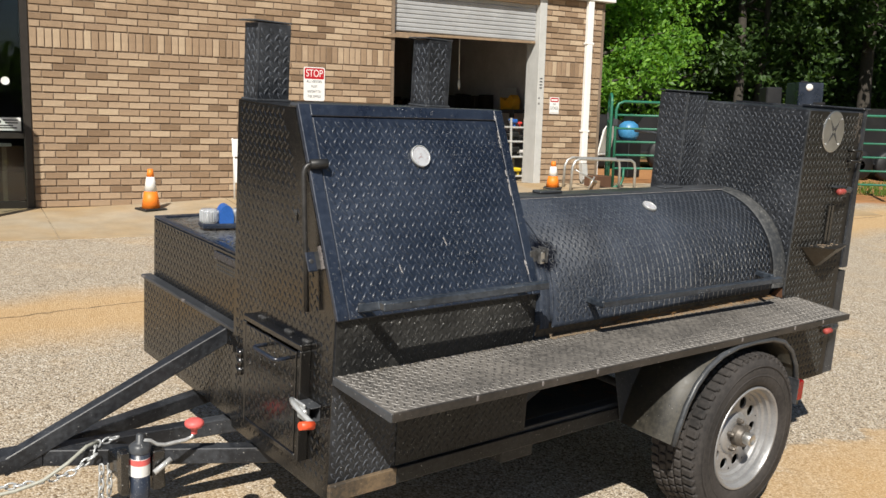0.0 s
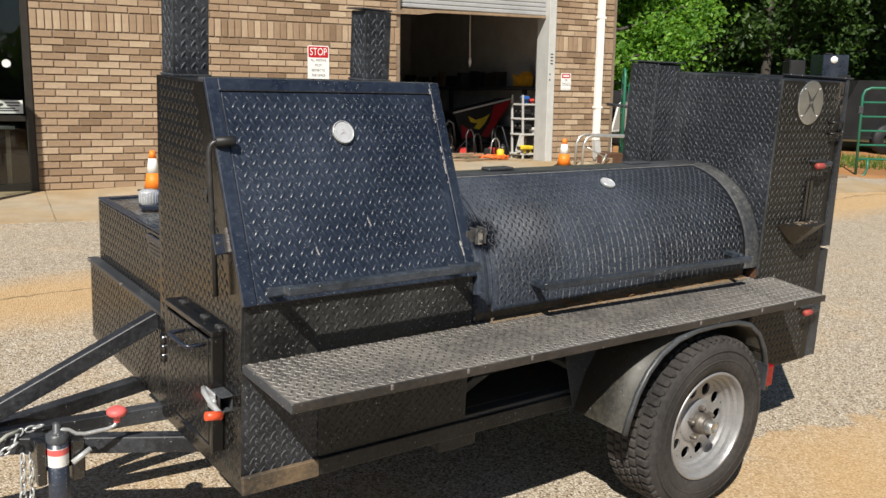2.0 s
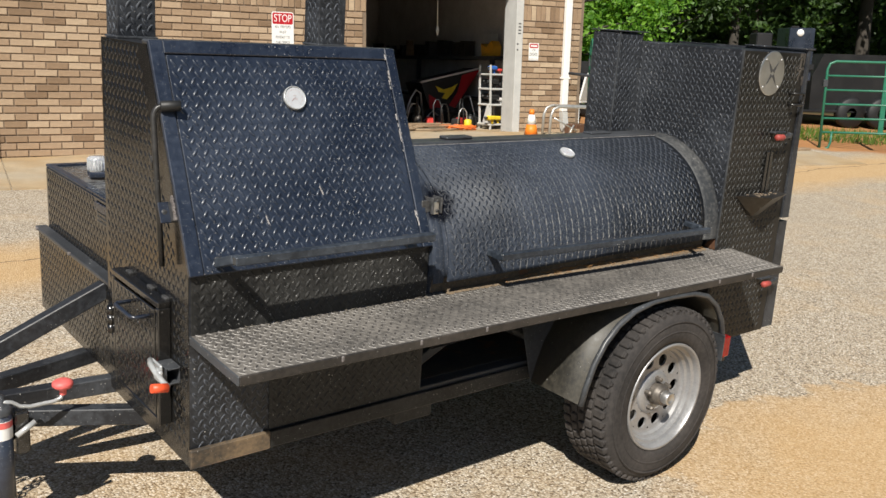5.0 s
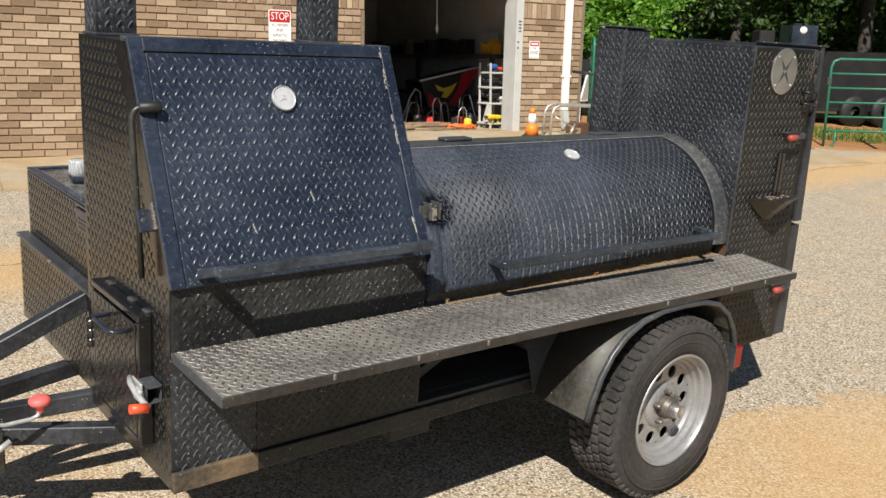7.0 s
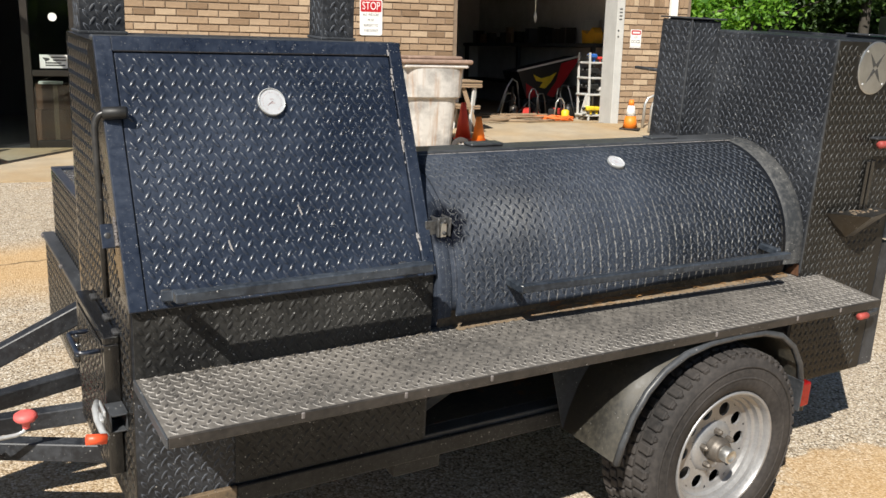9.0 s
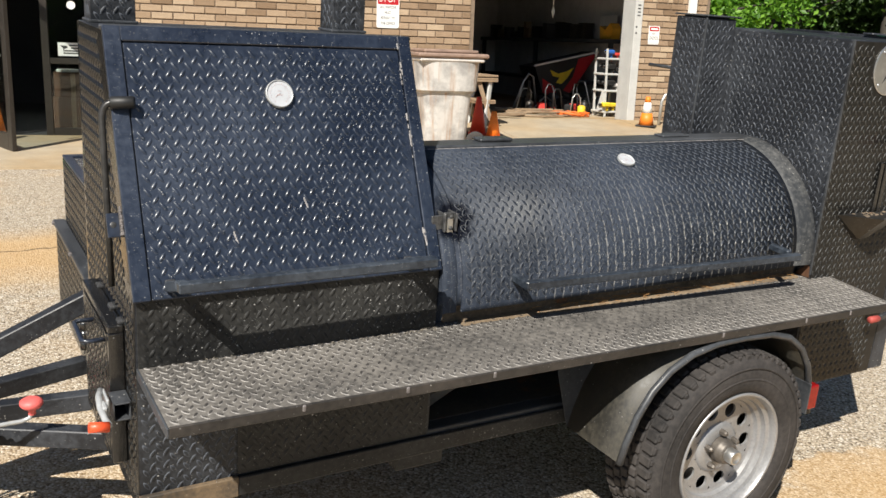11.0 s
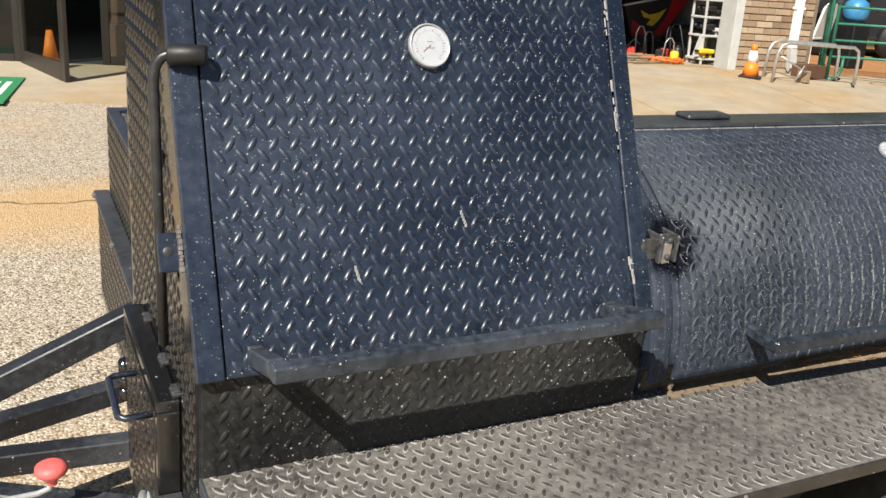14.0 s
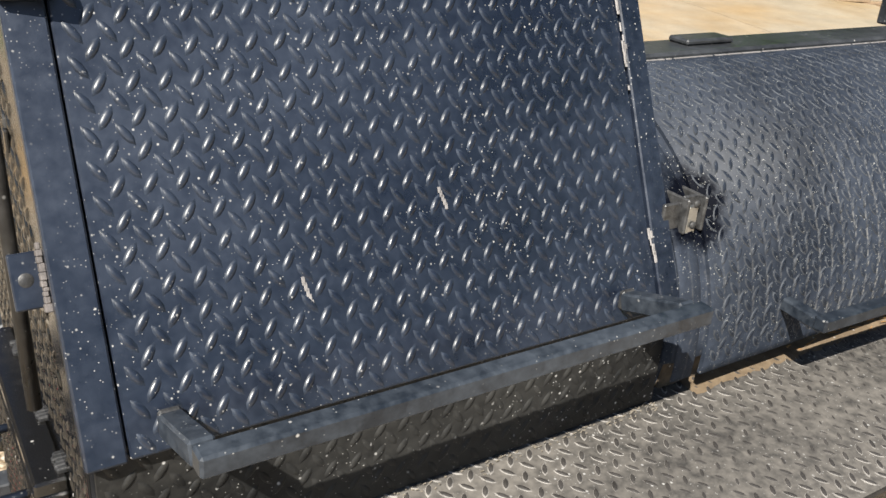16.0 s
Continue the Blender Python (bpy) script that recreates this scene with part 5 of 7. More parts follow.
def tongue():
    zt = 0.358
    t = 0.056
    apex = (-2.37, 1.145, zt)
    for p in ((-1.45, 0.657, zt), (-1.45, 1.067, zt - 0.002), (-1.45, 1.456, zt)):
        part("tongue_tube", Form().beam(p, apex if p[1] != 1.067 else (-2.29, 1.13, zt - 0.002), 0.050, t), "black", T, "square steel tongue tube")
    part("upper_brace", Form().beam((-1.69, 1.064, 0.727), (-2.46, 1.125, zt - 0.012), 0.05, 0.056), "black", T, "sloping square brace")
    part("coupler", Form().beam((-2.33, 1.14, zt), (-2.80, 1.15, zt), 0.09, 0.062, 0.01), "black", T)
    # jack
    jx, jy = -2.113, 0.838
    j = new("tongue_jack")
    j.parent = T
    tagged(j, "black tongue jack with crank")
    part("outer_tube", Form().tube([(jx, jy, 0.08), (jx, jy, 0.443)], 0.031, 20), "gloss", j)
    part("inner_tube", Form().tube([(jx, jy, 0.0), (jx, jy, 0.09)], 0.023, 16), "zinc", j)
    part("foot", Form().box(jx - 0.06, jx + 0.06, jy - 0.06, jy + 0.06, -0.046, 0.006, 0.01), "zinc", j)
    part("cap", Form().lathe([(0.034, 0.438), (0.034, 0.458), (0.024, 0.466), (0.013, 0.472), (0.012, 0.495), (0.0, 0.498)], Matrix.Translation((jx, jy, 0)), 16), "dull", j)
    part("crank", Form().tube([(jx, jy - 0.005, 0.476), (jx + 0.033, jy, 0.466), (jx + 0.055, jy, 0.448), (jx + 0.083, jy + 0.002, 0.440), (jx + 0.155, jy + 0.005, 0.440), (jx + 0.177, jy + 0.006, 0.447), (jx + 0.183, jy + 0.006, 0.474)], 0.0065, 8), "zinc", j, "bent zinc crank arm")
    part("knob", Form().lathe([(0.010, 0.0), (0.0115, 0.020), (0.026, 0.024), (0.032, 0.032), (0.031, 0.042), (0.020, 0.049), (0.0, 0.050)], Matrix.Translation((jx + 0.183, jy + 0.006, 0.457)), 20), "faded_red", j, "faded red crank knob")
    part("decal", Form().lathe([(0.0316, 0.360), (0.0316, 0.420)], Matrix.Translation((jx, jy, 0)), 24), "white", j, "white printed decal")
    part("decal_band", Form().lathe([(0.0319, 0.398), (0.0319, 0.418)], Matrix.Translation((jx, jy, 0)), 24), "faded_red", j)
    part("mount_plate", Form().box(jx - 0.05, jx + 0.05, jy + 0.032, jy + 0.16, 0.325, 0.392, 0.004).box(jx + 0.036, jx + 0.076, jy - 0.02, jy + 0.032, 0.30, 0.435, 0.004).box(jx - 0.062, jx - 0.036, jy - 0.01, jy + 0.032, 0.30, 0.445, 0.003), "front", j)
    part("pull_pin", Form().tube([(jx + 0.033, jy - 0.036, 0.370), (jx + 0.090, jy - 0.03, 0.402)], 0.009, 10), "zinc", j)
    # safety chains
    rnd = random.Random(5)

    def chain(pts, name):
        pts = [Vector(p) for p in pts]
        f = Form()
        dist = 0.0
        seg = 0
        k = 0
        pos = pts[0].copy()
        step = 0.026
        while seg < len(pts) - 1:
            d = pts[seg + 1] - pos
            if d.length < step:
                pos = pts[seg + 1].copy()
                seg += 1
                continue
            d.normalize()
            side = d.cross(Vector((0.3, 0.2, 1))).normalized()
            if k % 2:
                side = d.cross(side)
            ring = [pos + d * (0.018 * math.cos(t)) + side * (0.0095 * math.sin(t)) for t in [2 * math.pi * i / 10 for i in range(11)]]
            f.tube(ring, 0.0036, 6, False)
            pos = pos + d * step
            k += 1
        part(name, f, "zinc", T, "galvanised safety chain")

    chain([(-2.12, 1.06, 0.398), (-2.18, 1.045, 0.396), (-2.21, 1.00, 0.375), (-2.28, 1.00, 0.335), (-2.37, 1.04, 0.305), (-2.52, 1.07, 0.31)], "safety_chain")
    chain([(-2.185, 0.99, 0.33), (-2.19, 0.985, 0.20), (-2.175, 0.98, 0.08), (-2.15, 0.97, 0.0), (-2.11, 0.93, -0.035)], "safety_chain")
    chain([(-2.16, 0.985, 0.33), (-2.165, 0.98, 0.21), (-2.17, 0.97, 0.09), (-2.165, 0.95, 0.02), (-2.18, 0.93, -0.03)], "safety_chain")
    part("wiring_lead", Form().tube([(-2.17, 1.06, 0.398), (-2.22, 1.03, 0.402), (-2.29, 1.0, 0.37), (-2.36, 1.01, 0.325), (-2.44, 1.03, 0.30), (-2.62, 1.05, 0.29)], 0.006, 8), "cable", T, "pale wiring lead")


M["cable"] = plain("pale_cable_sheath", (0.36, 0.36, 0.31), 0.6, 0, 0.3, 40)
tongue()


def beacon():
    b = thing("beacon_bar", "small beacon bar with clear and blue domes on the lid", "beacon", LEAN @ Matrix.Translation((-1.540, 1.492, 1.0125)) @ rot("Z", -12))
    part("base", Form().box(-0.09, 0.105, -0.045, 0.045, 0.0, 0.022, 0.006), "gloss", b)
    prof = [(0.034, 0.022), (0.036, 0.028), (0.035, 0.066), (0.031, 0.076), (0.0, 0.079)]
    for x in (-0.055, 0.07):
        d = part("clear_dome", Form().lathe(prof, Matrix.Translation((x, 0, 0)), 32), "lens_clear", b, "clear ribbed dome")
        f = Form()
        for k in range(20):
            q = Matrix.Translation((x, 0, 0)) @ rot("Z", 18 * k)
            f.box(0.0345, 0.0375, -0.0014, 0.0014, 0.028, 0.070, 0.0006, q)
        part("dome_rib", f, "dome_grey", d)
        part("reflector", Form().lathe([(0.006, 0.0225), (0.027, 0.030), (0.029, 0.062), (0.0, 0.068)], Matrix.Translation((x, 0, 0)), 20), "bright_foil", b)
    f = Form()
    arc = [(0.028 * math.cos(radians(t)) + 0.008, 0.052 + 0.042 * math.sin(radians(t))) for t in range(0, 181, 15)]
    f.prism([(-0.020, 0.022)] + [(0.036, 0.022)] + arc, lambda p, q, a: (p, a, q), -0.034, 0.034)
    part("blue_dome", f, "blue", b, "blue plastic centre dome")


M["bright_foil"] = plain("bright_reflector", (0.85, 0.86, 0.88), 0.2, 0.6, 0.1, 40)
beacon()


# ---- the brick building: s along the wall, d into it ----
ROOF = 3.34
COURSE, BRICK, SOLDIER0, SOLDIER1 = 0.081, 0.232, 2.205, 2.428


def wall_box(name, s0, s1, d0, d1, z0, z1, material, label, kind="structure", parent=None, category="wall", b=0.004):
    ob = part(name, Form().box(s0, s1, d0, d1, z0, z1, b), material, parent)
    if parent is None:
        ob.matrix_basis = WALL
        tagged(ob, label, category, "", kind)
    return ob


def brick_wall():
    left = wall_box("wall_front", -3.31, 1.15, 0.012, 0.26, -0.3, ROOF, "mortar", "tan brick wall with a soldier course", b=0.002)
    pier = wall_box("wall_pier", 3.572, 4.67, 0.012, 0.26, -0.3, ROOF, "mortar", "tan brick pier beside the garage door", b=0.002)
    stretcher, half, upright = bpy.data.meshes.new("brick"), bpy.data.meshes.new("brick"), bpy.data.meshes.new("brick")
    for me, w, h in ((stretcher, BRICK - 0.013, COURSE - 0.015), (half, BRICK / 2 - 0.013, COURSE - 0.015), (upright, COURSE - 0.013, SOLDIER1 - SOLDIER0 - 0.02)):
        k = Form().box(-w / 2, w / 2, 0.0, 0.03, -h / 2, h / 2, 0.003)
        me.from_pydata(k.v, [], k.f)
        bm = bmesh.new()
        bm.from_mesh(me)
        bmesh.ops.recalc_face_normals(bm, faces=bm.faces)
        bm.to_mesh(me)
        bm.free()
        me.materials.append(M["brick"])
    rnd = random.Random(21)
    count = 0
    for wall, s0, s1 in ((left, -3.31, 1.15), (pier, 3.572, 4.67)):
        rest = Form()
        rows = [(SOLDIER0 - COURSE * (k + 0.5), 0) for k in range(24)] + [((SOLDIER0 + SOLDIER1) / 2, 1)] + [(SOLDIER1 + COURSE * (k + 0.5), 0) for k in range(11)]
        for n, (z, kind) in enumerate(rows):
            pitch = COURSE if kind else BRICK
            s = s0 + (0 if kind else (BRICK / 2 if n % 2 else 0)) + pitch / 2
            cells = [(s0 + BRICK / 4, half)] if (n % 2 and not kind) else []
            while s + pitch / 2 < s1 + 0.004:
                cells.append((s, upright if kind else stretcher))
                s += pitch
            if not kind and s1 - (s - pitch / 2) > BRICK / 2 - 0.02:
                cells.append((s - pitch / 2 + BRICK / 4, half))
            for c, me in cells:
                d = rnd.uniform(-0.0025, 0.0025)
                turn = rnd.uniform(-0.25, 0.25)
                m = Matrix.Translation((c + rnd.uniform(-0.002, 0.002), d, z + rnd.uniform(-0.0015, 0.0015))) @ rot("Y", turn)
                if wall is left and c < -0.9 and z < SOLDIER1 and count < 300:
                    ob = new("brick", me)
                    ob.parent, ob.matrix_local = wall, m
                    count += 1
                else:
                    rest.add([m @ v.co for v in me.vertices], [tuple(p.vertices) for p in me.polygons])
        tagged(part("brick_field", rest, "brick", wall, fix=False), kind="stuff")
    # the rest of the shell
    # added out of sight, dark so the front plate mirrors less brightness
    wall_box("wall_unseen_left", -16.0, -6.3, 0.0, 0.26, -0.3, ROOF, "bronze", "unseen dark bronze wall added beyond the office for reflections")
    wall_box("wall_side", 4.41, 4.67, 0.262, 8.0, -0.3, ROOF, "brick", "side wall of the brick building")
    wall_box("trim", -9.0, 4.78, -0.10, -0.002, ROOF, ROOF + 0.14, "pipe_white", "white painted metal gutter", category="gutter")
    wall_box("roof", -9.0, 4.75, 0.0, 8.2, ROOF + 0.002, ROOF + 0.12, "galv", "low metal roof of the building", category="roof")
    p = thing("downpipe", "white square downpipe with straps on the pier", "downpipe", WALL)
    part("pipe", Form().box(4.293, 4.397, -0.085, -0.004, 0.92, ROOF, 0.012), "pipe_white", p)
    # darker white than the pipe, standing for the shade the shoe lies in
    part("outlet", Form().prism([(-0.085, 0.92), (-0.004, 0.92), (-0.012, 0.68), (-0.06, 0.62), (-0.15, 0.59), (-0.165, 0.65), (-0.10, 0.70)], lambda a, b, c: (c + 0.1 * (0.92 - b), a, b), 4.297, 4.393), "galv", p, "downpipe shoe, greyed for the stand's shade")
    for z in (1.4, 2.7):
        part("strap", Form().box(4.280, 4.410, -0.0875, -0.0015, z, z + 0.03, 0.002), "pipe_white", p)
    wall_box("baseboard", -2.98, -2.36, -0.03, -0.003, 0.36, 0.385, "concrete", "low concrete curb at the wall foot", category="curb")


brick_wall()


def storefront():
    zf = 0.40
    top = 2.95
    wall_box("wall_header", -6.298, -3.312, 0.0, 0.26, top, ROOF, "brick", "brickwork over the office door")
    w = thing("window_1", "bronze framed office sidelight with a white notice", "window", WALL, kind="structure")
    for s0, s1 in ((-3.395, -3.314), (-3.875, -3.80)):
        part("window_frame", Form().box(s0, s1, -0.005, 0.10, zf - 0.02, top, 0.004), "bronze", w)
    part("window_frame", Form().box(-3.80, -3.395, 0.0, 0.10, zf, zf + 0.10, 0.004), "bronze", w)
    part("window_frame", Form().box(-3.80, -3.395, 0.0, 0.10, 1.20, 1.265, 0.004), "bronze", w)
    part("window_frame", Form().box(-4.70, -3.395, 0.0, 0.10, top - 0.08, top, 0.004), "bronze", w)
    for z0, z1 in ((zf + 0.10, 1.20), (1.265, top - 0.08)):
        pane = part("pane", Form().box(-3.80, -3.395, 0.045, 0.051, z0, z1, 0.001), "glass", w)
    w = thing("window_2", "bronze framed office window beside the door", "window", WALL, kind="structure")
    for s0, s1 in ((-6.296, -6.22), (-5.46, -5.40)):
        part("window_frame", Form().box(s0, s1, 0.0, 0.10, zf - 0.02, top, 0.004), "bronze", w)
    for s0, s1 in ((-6.22, -5.46), (-5.40, -4.70)):
        part("window_frame", Form().box(s0, s1, 0.0, 0.10, zf - 0.02, zf + 0.10, 0.004), "bronze", w)
        part("window_frame", Form().box(s0, s1, 0.0, 0.10, top - 0.08, top, 0.004), "bronze", w)
        pane = part("pane", Form().box(s0, s1, 0.045, 0.051, zf + 0.10, top - 0.08, 0.001), "glass", w)
    n = thing("notice", "white window notice with a black pictogram", "notice", WALL)
    part("sheet", Form().box(-3.715, -3.42, 0.036, 0.040, 1.285, 1.43, 0.004), "white", n)
    f = Form().prism([(-3.69, 1.40), (-3.62, 1.395), (-3.615, 1.375), (-3.65, 1.36), (-3.655, 1.345), (-3.665, 1.375)], lambda p, q, a: (p, a, q), 0.0338, 0.0352)
    part("pictogram", f, "ink", n)
    for z, a, b in ((1.395, -3.60, -3.45), (1.365, -3.58, -3.45), (1.335, -3.66, -3.50), (1.31, -3.66, -3.46)):
        part("text_bar", Form().box(a, b, 0.0338, 0.0352, z, z + 0.014, 0.0005), "ink", n)
    part("disc_sticker", Form().lathe([(0.0, 0.0), (0.045, 0.0), (0.045, 0.003)], Matrix.Translation((-3.56, 0.042, 1.83)) @ rot("X", 90), 24, False), "white", n)
    wall_box("door_1_jamb", -4.698, -4.64, 0.0, 0.12, zf, top, "bronze", "bronze door jamb", category="door frame")
    wall_box("door_sill", -4.64, -3.88, -0.02, 0.14, zf - 0.03, zf + 0.012, "concrete", "concrete door sill", category="sill")
    # open door leaf
    a = thing("door_1", "bronze framed glass door standing open", "door", WALL @ Matrix.Translation((-4.62, -0.03, zf - 0.05)) @ rot("Z", -63.5) @ Matrix.Diagonal((1.095, 1, 1, 1)), kind="structure")
    for q in ((0.0, 0.09, 0.03, 2.2), (0.97, 1.06, 0.03, 2.2)):
        part("stile", Form().box(q[0], q[1], -0.022, 0.022, q[2], q[3], 0.004), "bronze", a)
    part("rail", Form().box(0.09, 0.97, -0.022, 0.022, 0.03, 0.20, 0.004), "bronze", a)
    part("rail", Form().box(0.09, 0.97, -0.022, 0.022, 2.08, 2.2, 0.004), "bronze", a)
    g = part("pane", Form().box(0.09, 0.97, -0.003, 0.003, 0.20, 2.08, 0.0005), "thin_glass", a)
    part("door_pull", Form().tube([(0.93, -0.02, 0.95), (0.93, -0.07, 0.97), (0.93, -0.07, 1.2), (0.93, -0.02, 1.22)], 0.012, 10), "alu", a)
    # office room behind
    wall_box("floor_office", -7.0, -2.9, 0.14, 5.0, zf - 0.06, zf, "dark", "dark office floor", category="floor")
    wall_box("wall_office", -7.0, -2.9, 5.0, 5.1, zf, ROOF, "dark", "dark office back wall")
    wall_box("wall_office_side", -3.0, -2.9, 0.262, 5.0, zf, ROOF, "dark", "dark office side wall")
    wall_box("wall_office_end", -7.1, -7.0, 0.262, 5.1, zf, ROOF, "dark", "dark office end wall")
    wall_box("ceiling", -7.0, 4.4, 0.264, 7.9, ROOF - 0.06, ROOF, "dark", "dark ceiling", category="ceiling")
    rnd = random.Random(8)
    for s, d, z, w, dd, h in ((-3.81, 0.25, zf, 0.43, 0.4, 0.42), (-3.79, 0.28, zf + 0.42, 0.40, 0.34, 0.28)):
        bx = thing("cardboard_box", "brown cardboard box stacked behind the glass", "box", WALL @ Matrix.Translation((s, d, z)), "boxes in the office")
        part("carton", Form().box(0, w, 0, dd, 0, h, 0.006), "card", bx)
        part("tape", Form().box(w / 2 - 0.025, w / 2 + 0.025, -0.001, 0.0, 0, h, 0.0002), "wood", bx)
    bx = thing("papers", "loose white papers on the boxes", "papers", WALL @ Matrix.Translation((-3.76, 0.3, zf + 0.70)))
    part("sheet", Form().box(0, 0.25, 0, 0.2, 0, 0.03, 0.004), "white", bx)
    m = thing("door_mat", "green pile door mat with pale lettering", "mat", None)
    p = on_wall(-4.82, -1.55, 0)
    m.matrix_basis = Matrix.Translation((p.x, p.y, lie(p.x, p.y) + 0.014)) @ rot("Z", -10) @ rot("X", 2.4)
    part("mat_top", Form().box(-0.35, 0.35, -0.6, 0.6, 0, 0.012, 0.005), "mat_green", m)
    for k in range(3):
        part("text_bar", Form().box(0.05 + 0.09 * k, 0.10 + 0.09 * k, -0.25, 0.35, 0.0121, 0.0132, 0.0003), "white", m)


storefront()


def garage():
    z0 = 0.60
    wall_box("door_jamb", 3.465, 3.583, -0.02, 0.30, 0.3, ROOF, "galv", "white painted steel door jamb", category="door frame")
    mark = thing("jamb_marking", "small dark stencilled marks on the door jamb", "marking", WALL)
    for z in (2.02, 2.065, 2.11, 2.155):
        part("text_bar", Form().box(3.500, 3.545, -0.0225, -0.0203, z, z + 0.018, 0.001), "ink", mark)
    for z in (1.80, 1.88):
        part("bolt_head", Form().lathe([(0.0, 0.004), (0.012, 0.003), (0.014, 0.0)], Matrix.Translation((3.50, -0.0203, z)) @ rot("X", 90), 10), "ink", mark)
    wall_box("wall_lintel", 1.15, 3.463, 0.0, 0.26, 3.22, ROOF, "brick", "brick lintel over the garage door")
    d = thing("roll_up_door", "white ribbed roll-up door, half raised", "garage door", WALL)
    z = 2.70
    while z < 3.3:
        k = Form().prism([(0.10, z), (0.088, z + 0.012), (0.088, z + 0.046), (0.10, z + 0.058), (0.106, z + 0.058), (0.106, z)], lambda p, q, a: (a, p, q), 1.16, 3.46)
        part("slat", k, "door_slat", d)
        z += 0.0585
    k = Form()
    k.beam((1.16, 0.095, 2.665), (3.46, 0.095, 2.685), 0.045, 0.035)
    part("bottom_bar", k, "wood", d, "tan weathered bottom bar")
    k = Form()
    k.prism([(0.93, 2.600), (1.08, 2.640), (1.22, 2.672), (1.66, 2.645), (1.42, 2.606)], lambda p, q, a: (p, a, q), -0.02, -0.004)
    part("loose_strip", k, "wood", d, "loose weather strip")
    wall_box("door_threshold", 1.155, 3.46, 0.0, 0.262, 0.2, z0, "concrete", "concrete garage threshold", category="threshold")
    wall_box("floor_garage", -2.88, 4.40, 0.264, 7.0, 0.2, z0, "concrete", "stained concrete garage floor", category="floor")
    wall_box("wall_garage_back", -2.9, 4.40, 6.6, 6.75, z0, ROOF, "block", "grey painted garage back wall")
    wall_box("wall_garage_right", 4.30, 4.405, 0.264, 6.6, z0, ROOF, "block", "grey painted garage side wall")
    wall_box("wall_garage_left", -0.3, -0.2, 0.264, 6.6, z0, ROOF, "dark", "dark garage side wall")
    # work bench and shelf along the right
    b = thing("work_bench", "dark cluttered work bench along the side wall", "bench", WALL)
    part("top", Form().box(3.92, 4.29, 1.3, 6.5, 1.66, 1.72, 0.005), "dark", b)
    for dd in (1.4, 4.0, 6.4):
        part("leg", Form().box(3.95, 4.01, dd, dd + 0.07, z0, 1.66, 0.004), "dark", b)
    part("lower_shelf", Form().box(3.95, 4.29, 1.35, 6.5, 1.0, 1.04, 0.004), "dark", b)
    rnd = random.Random(17)
    for k in range(16):
        s, dd = rnd.uniform(3.95, 4.08), 2.4 + 0.24 * k
        h, w = rnd.uniform(0.08, 0.26), rnd.uniform(0.10, 0.2)
        mat = rnd.choice(("dark", "dark", "bronze", "dark", "bronze", "grip", "wood"))
        o = thing("tool_case", "small tool case on the work bench", "case", WALL @ Matrix.Translation((s, dd, 1.72)), "clutter on the bench")
        part("case_body", Form().box(0, w, 0, w * 0.9, 0, h, 0.008), mat, o)
        part("case_lid", Form().box(-0.003, w + 0.003, -0.003, w * 0.9 + 0.003, h, h + 0.025, 0.006), mat, o)
    o = thing("foam_board", "white board leaning over the bench", "board", WALL @ Matrix.Translation((4.12, 1.62, 1.72)) @ rot("Y", 8))
    part("sheet", Form().box(0.0, 0.02, 0.0, 0.5, 0.0, 0.36, 0.003), "galv", o)
    o = thing("yellow_bag", "crumpled yellow bag on the bench", "bag", WALL @ Matrix.Translation((4.0, 1.48, 1.72)))
    part("bag_body", Form().prism([(0, 0), (0.34, 0), (0.37, 0.20), (0.20, 0.14), (0.05, 0.24), (-0.03, 0.16)], lambda p, q, a: (a, p, q), 0.0, 0.15), "bag_yellow", o)
    # hanging cord with a handle
    o = thing("hanging_cord", "white pull cord hanging from the ceiling", "cord", WALL)
    part("cord", Form().tube([(2.98, 1.5, ROOF - 0.06), (2.99, 1.5, 2.6), (3.0, 1.5, 2.12)], 0.008, 8), "white", o)
    part("pull_handle", Form().tube([(3.0, 1.5, 2.15), (2.985, 1.5, 2.08), (3.0, 1.5, 2.0), (3.015, 1.5, 2.08), (3.0, 1.5, 2.15)], 0.012, 8), "white", o)
    # dark drums and frames at the back left
    for k, (s, dd, r, h) in enumerate(((1.6, 4.2, 0.3, 0.9), (2.4, 4.8, 0.3, 0.9), (0.6, 3.0, 0.3, 0.9))):
        o = thing("steel_drum", "dark steel drum in the garage", "drum", WALL @ Matrix.Translation((s, dd, z0)), "drums in the garage")
        part("drum_body", Form().lathe([(0.0, 0), (r, 0), (r, h * 0.33), (r + 0.012, h * 0.345), (r, h * 0.36), (r, h * 0.66), (r + 0.012, h * 0.675), (r, h * 0.69), (r, h), (0.0, h)], None, 28), "dark", o)


garage()


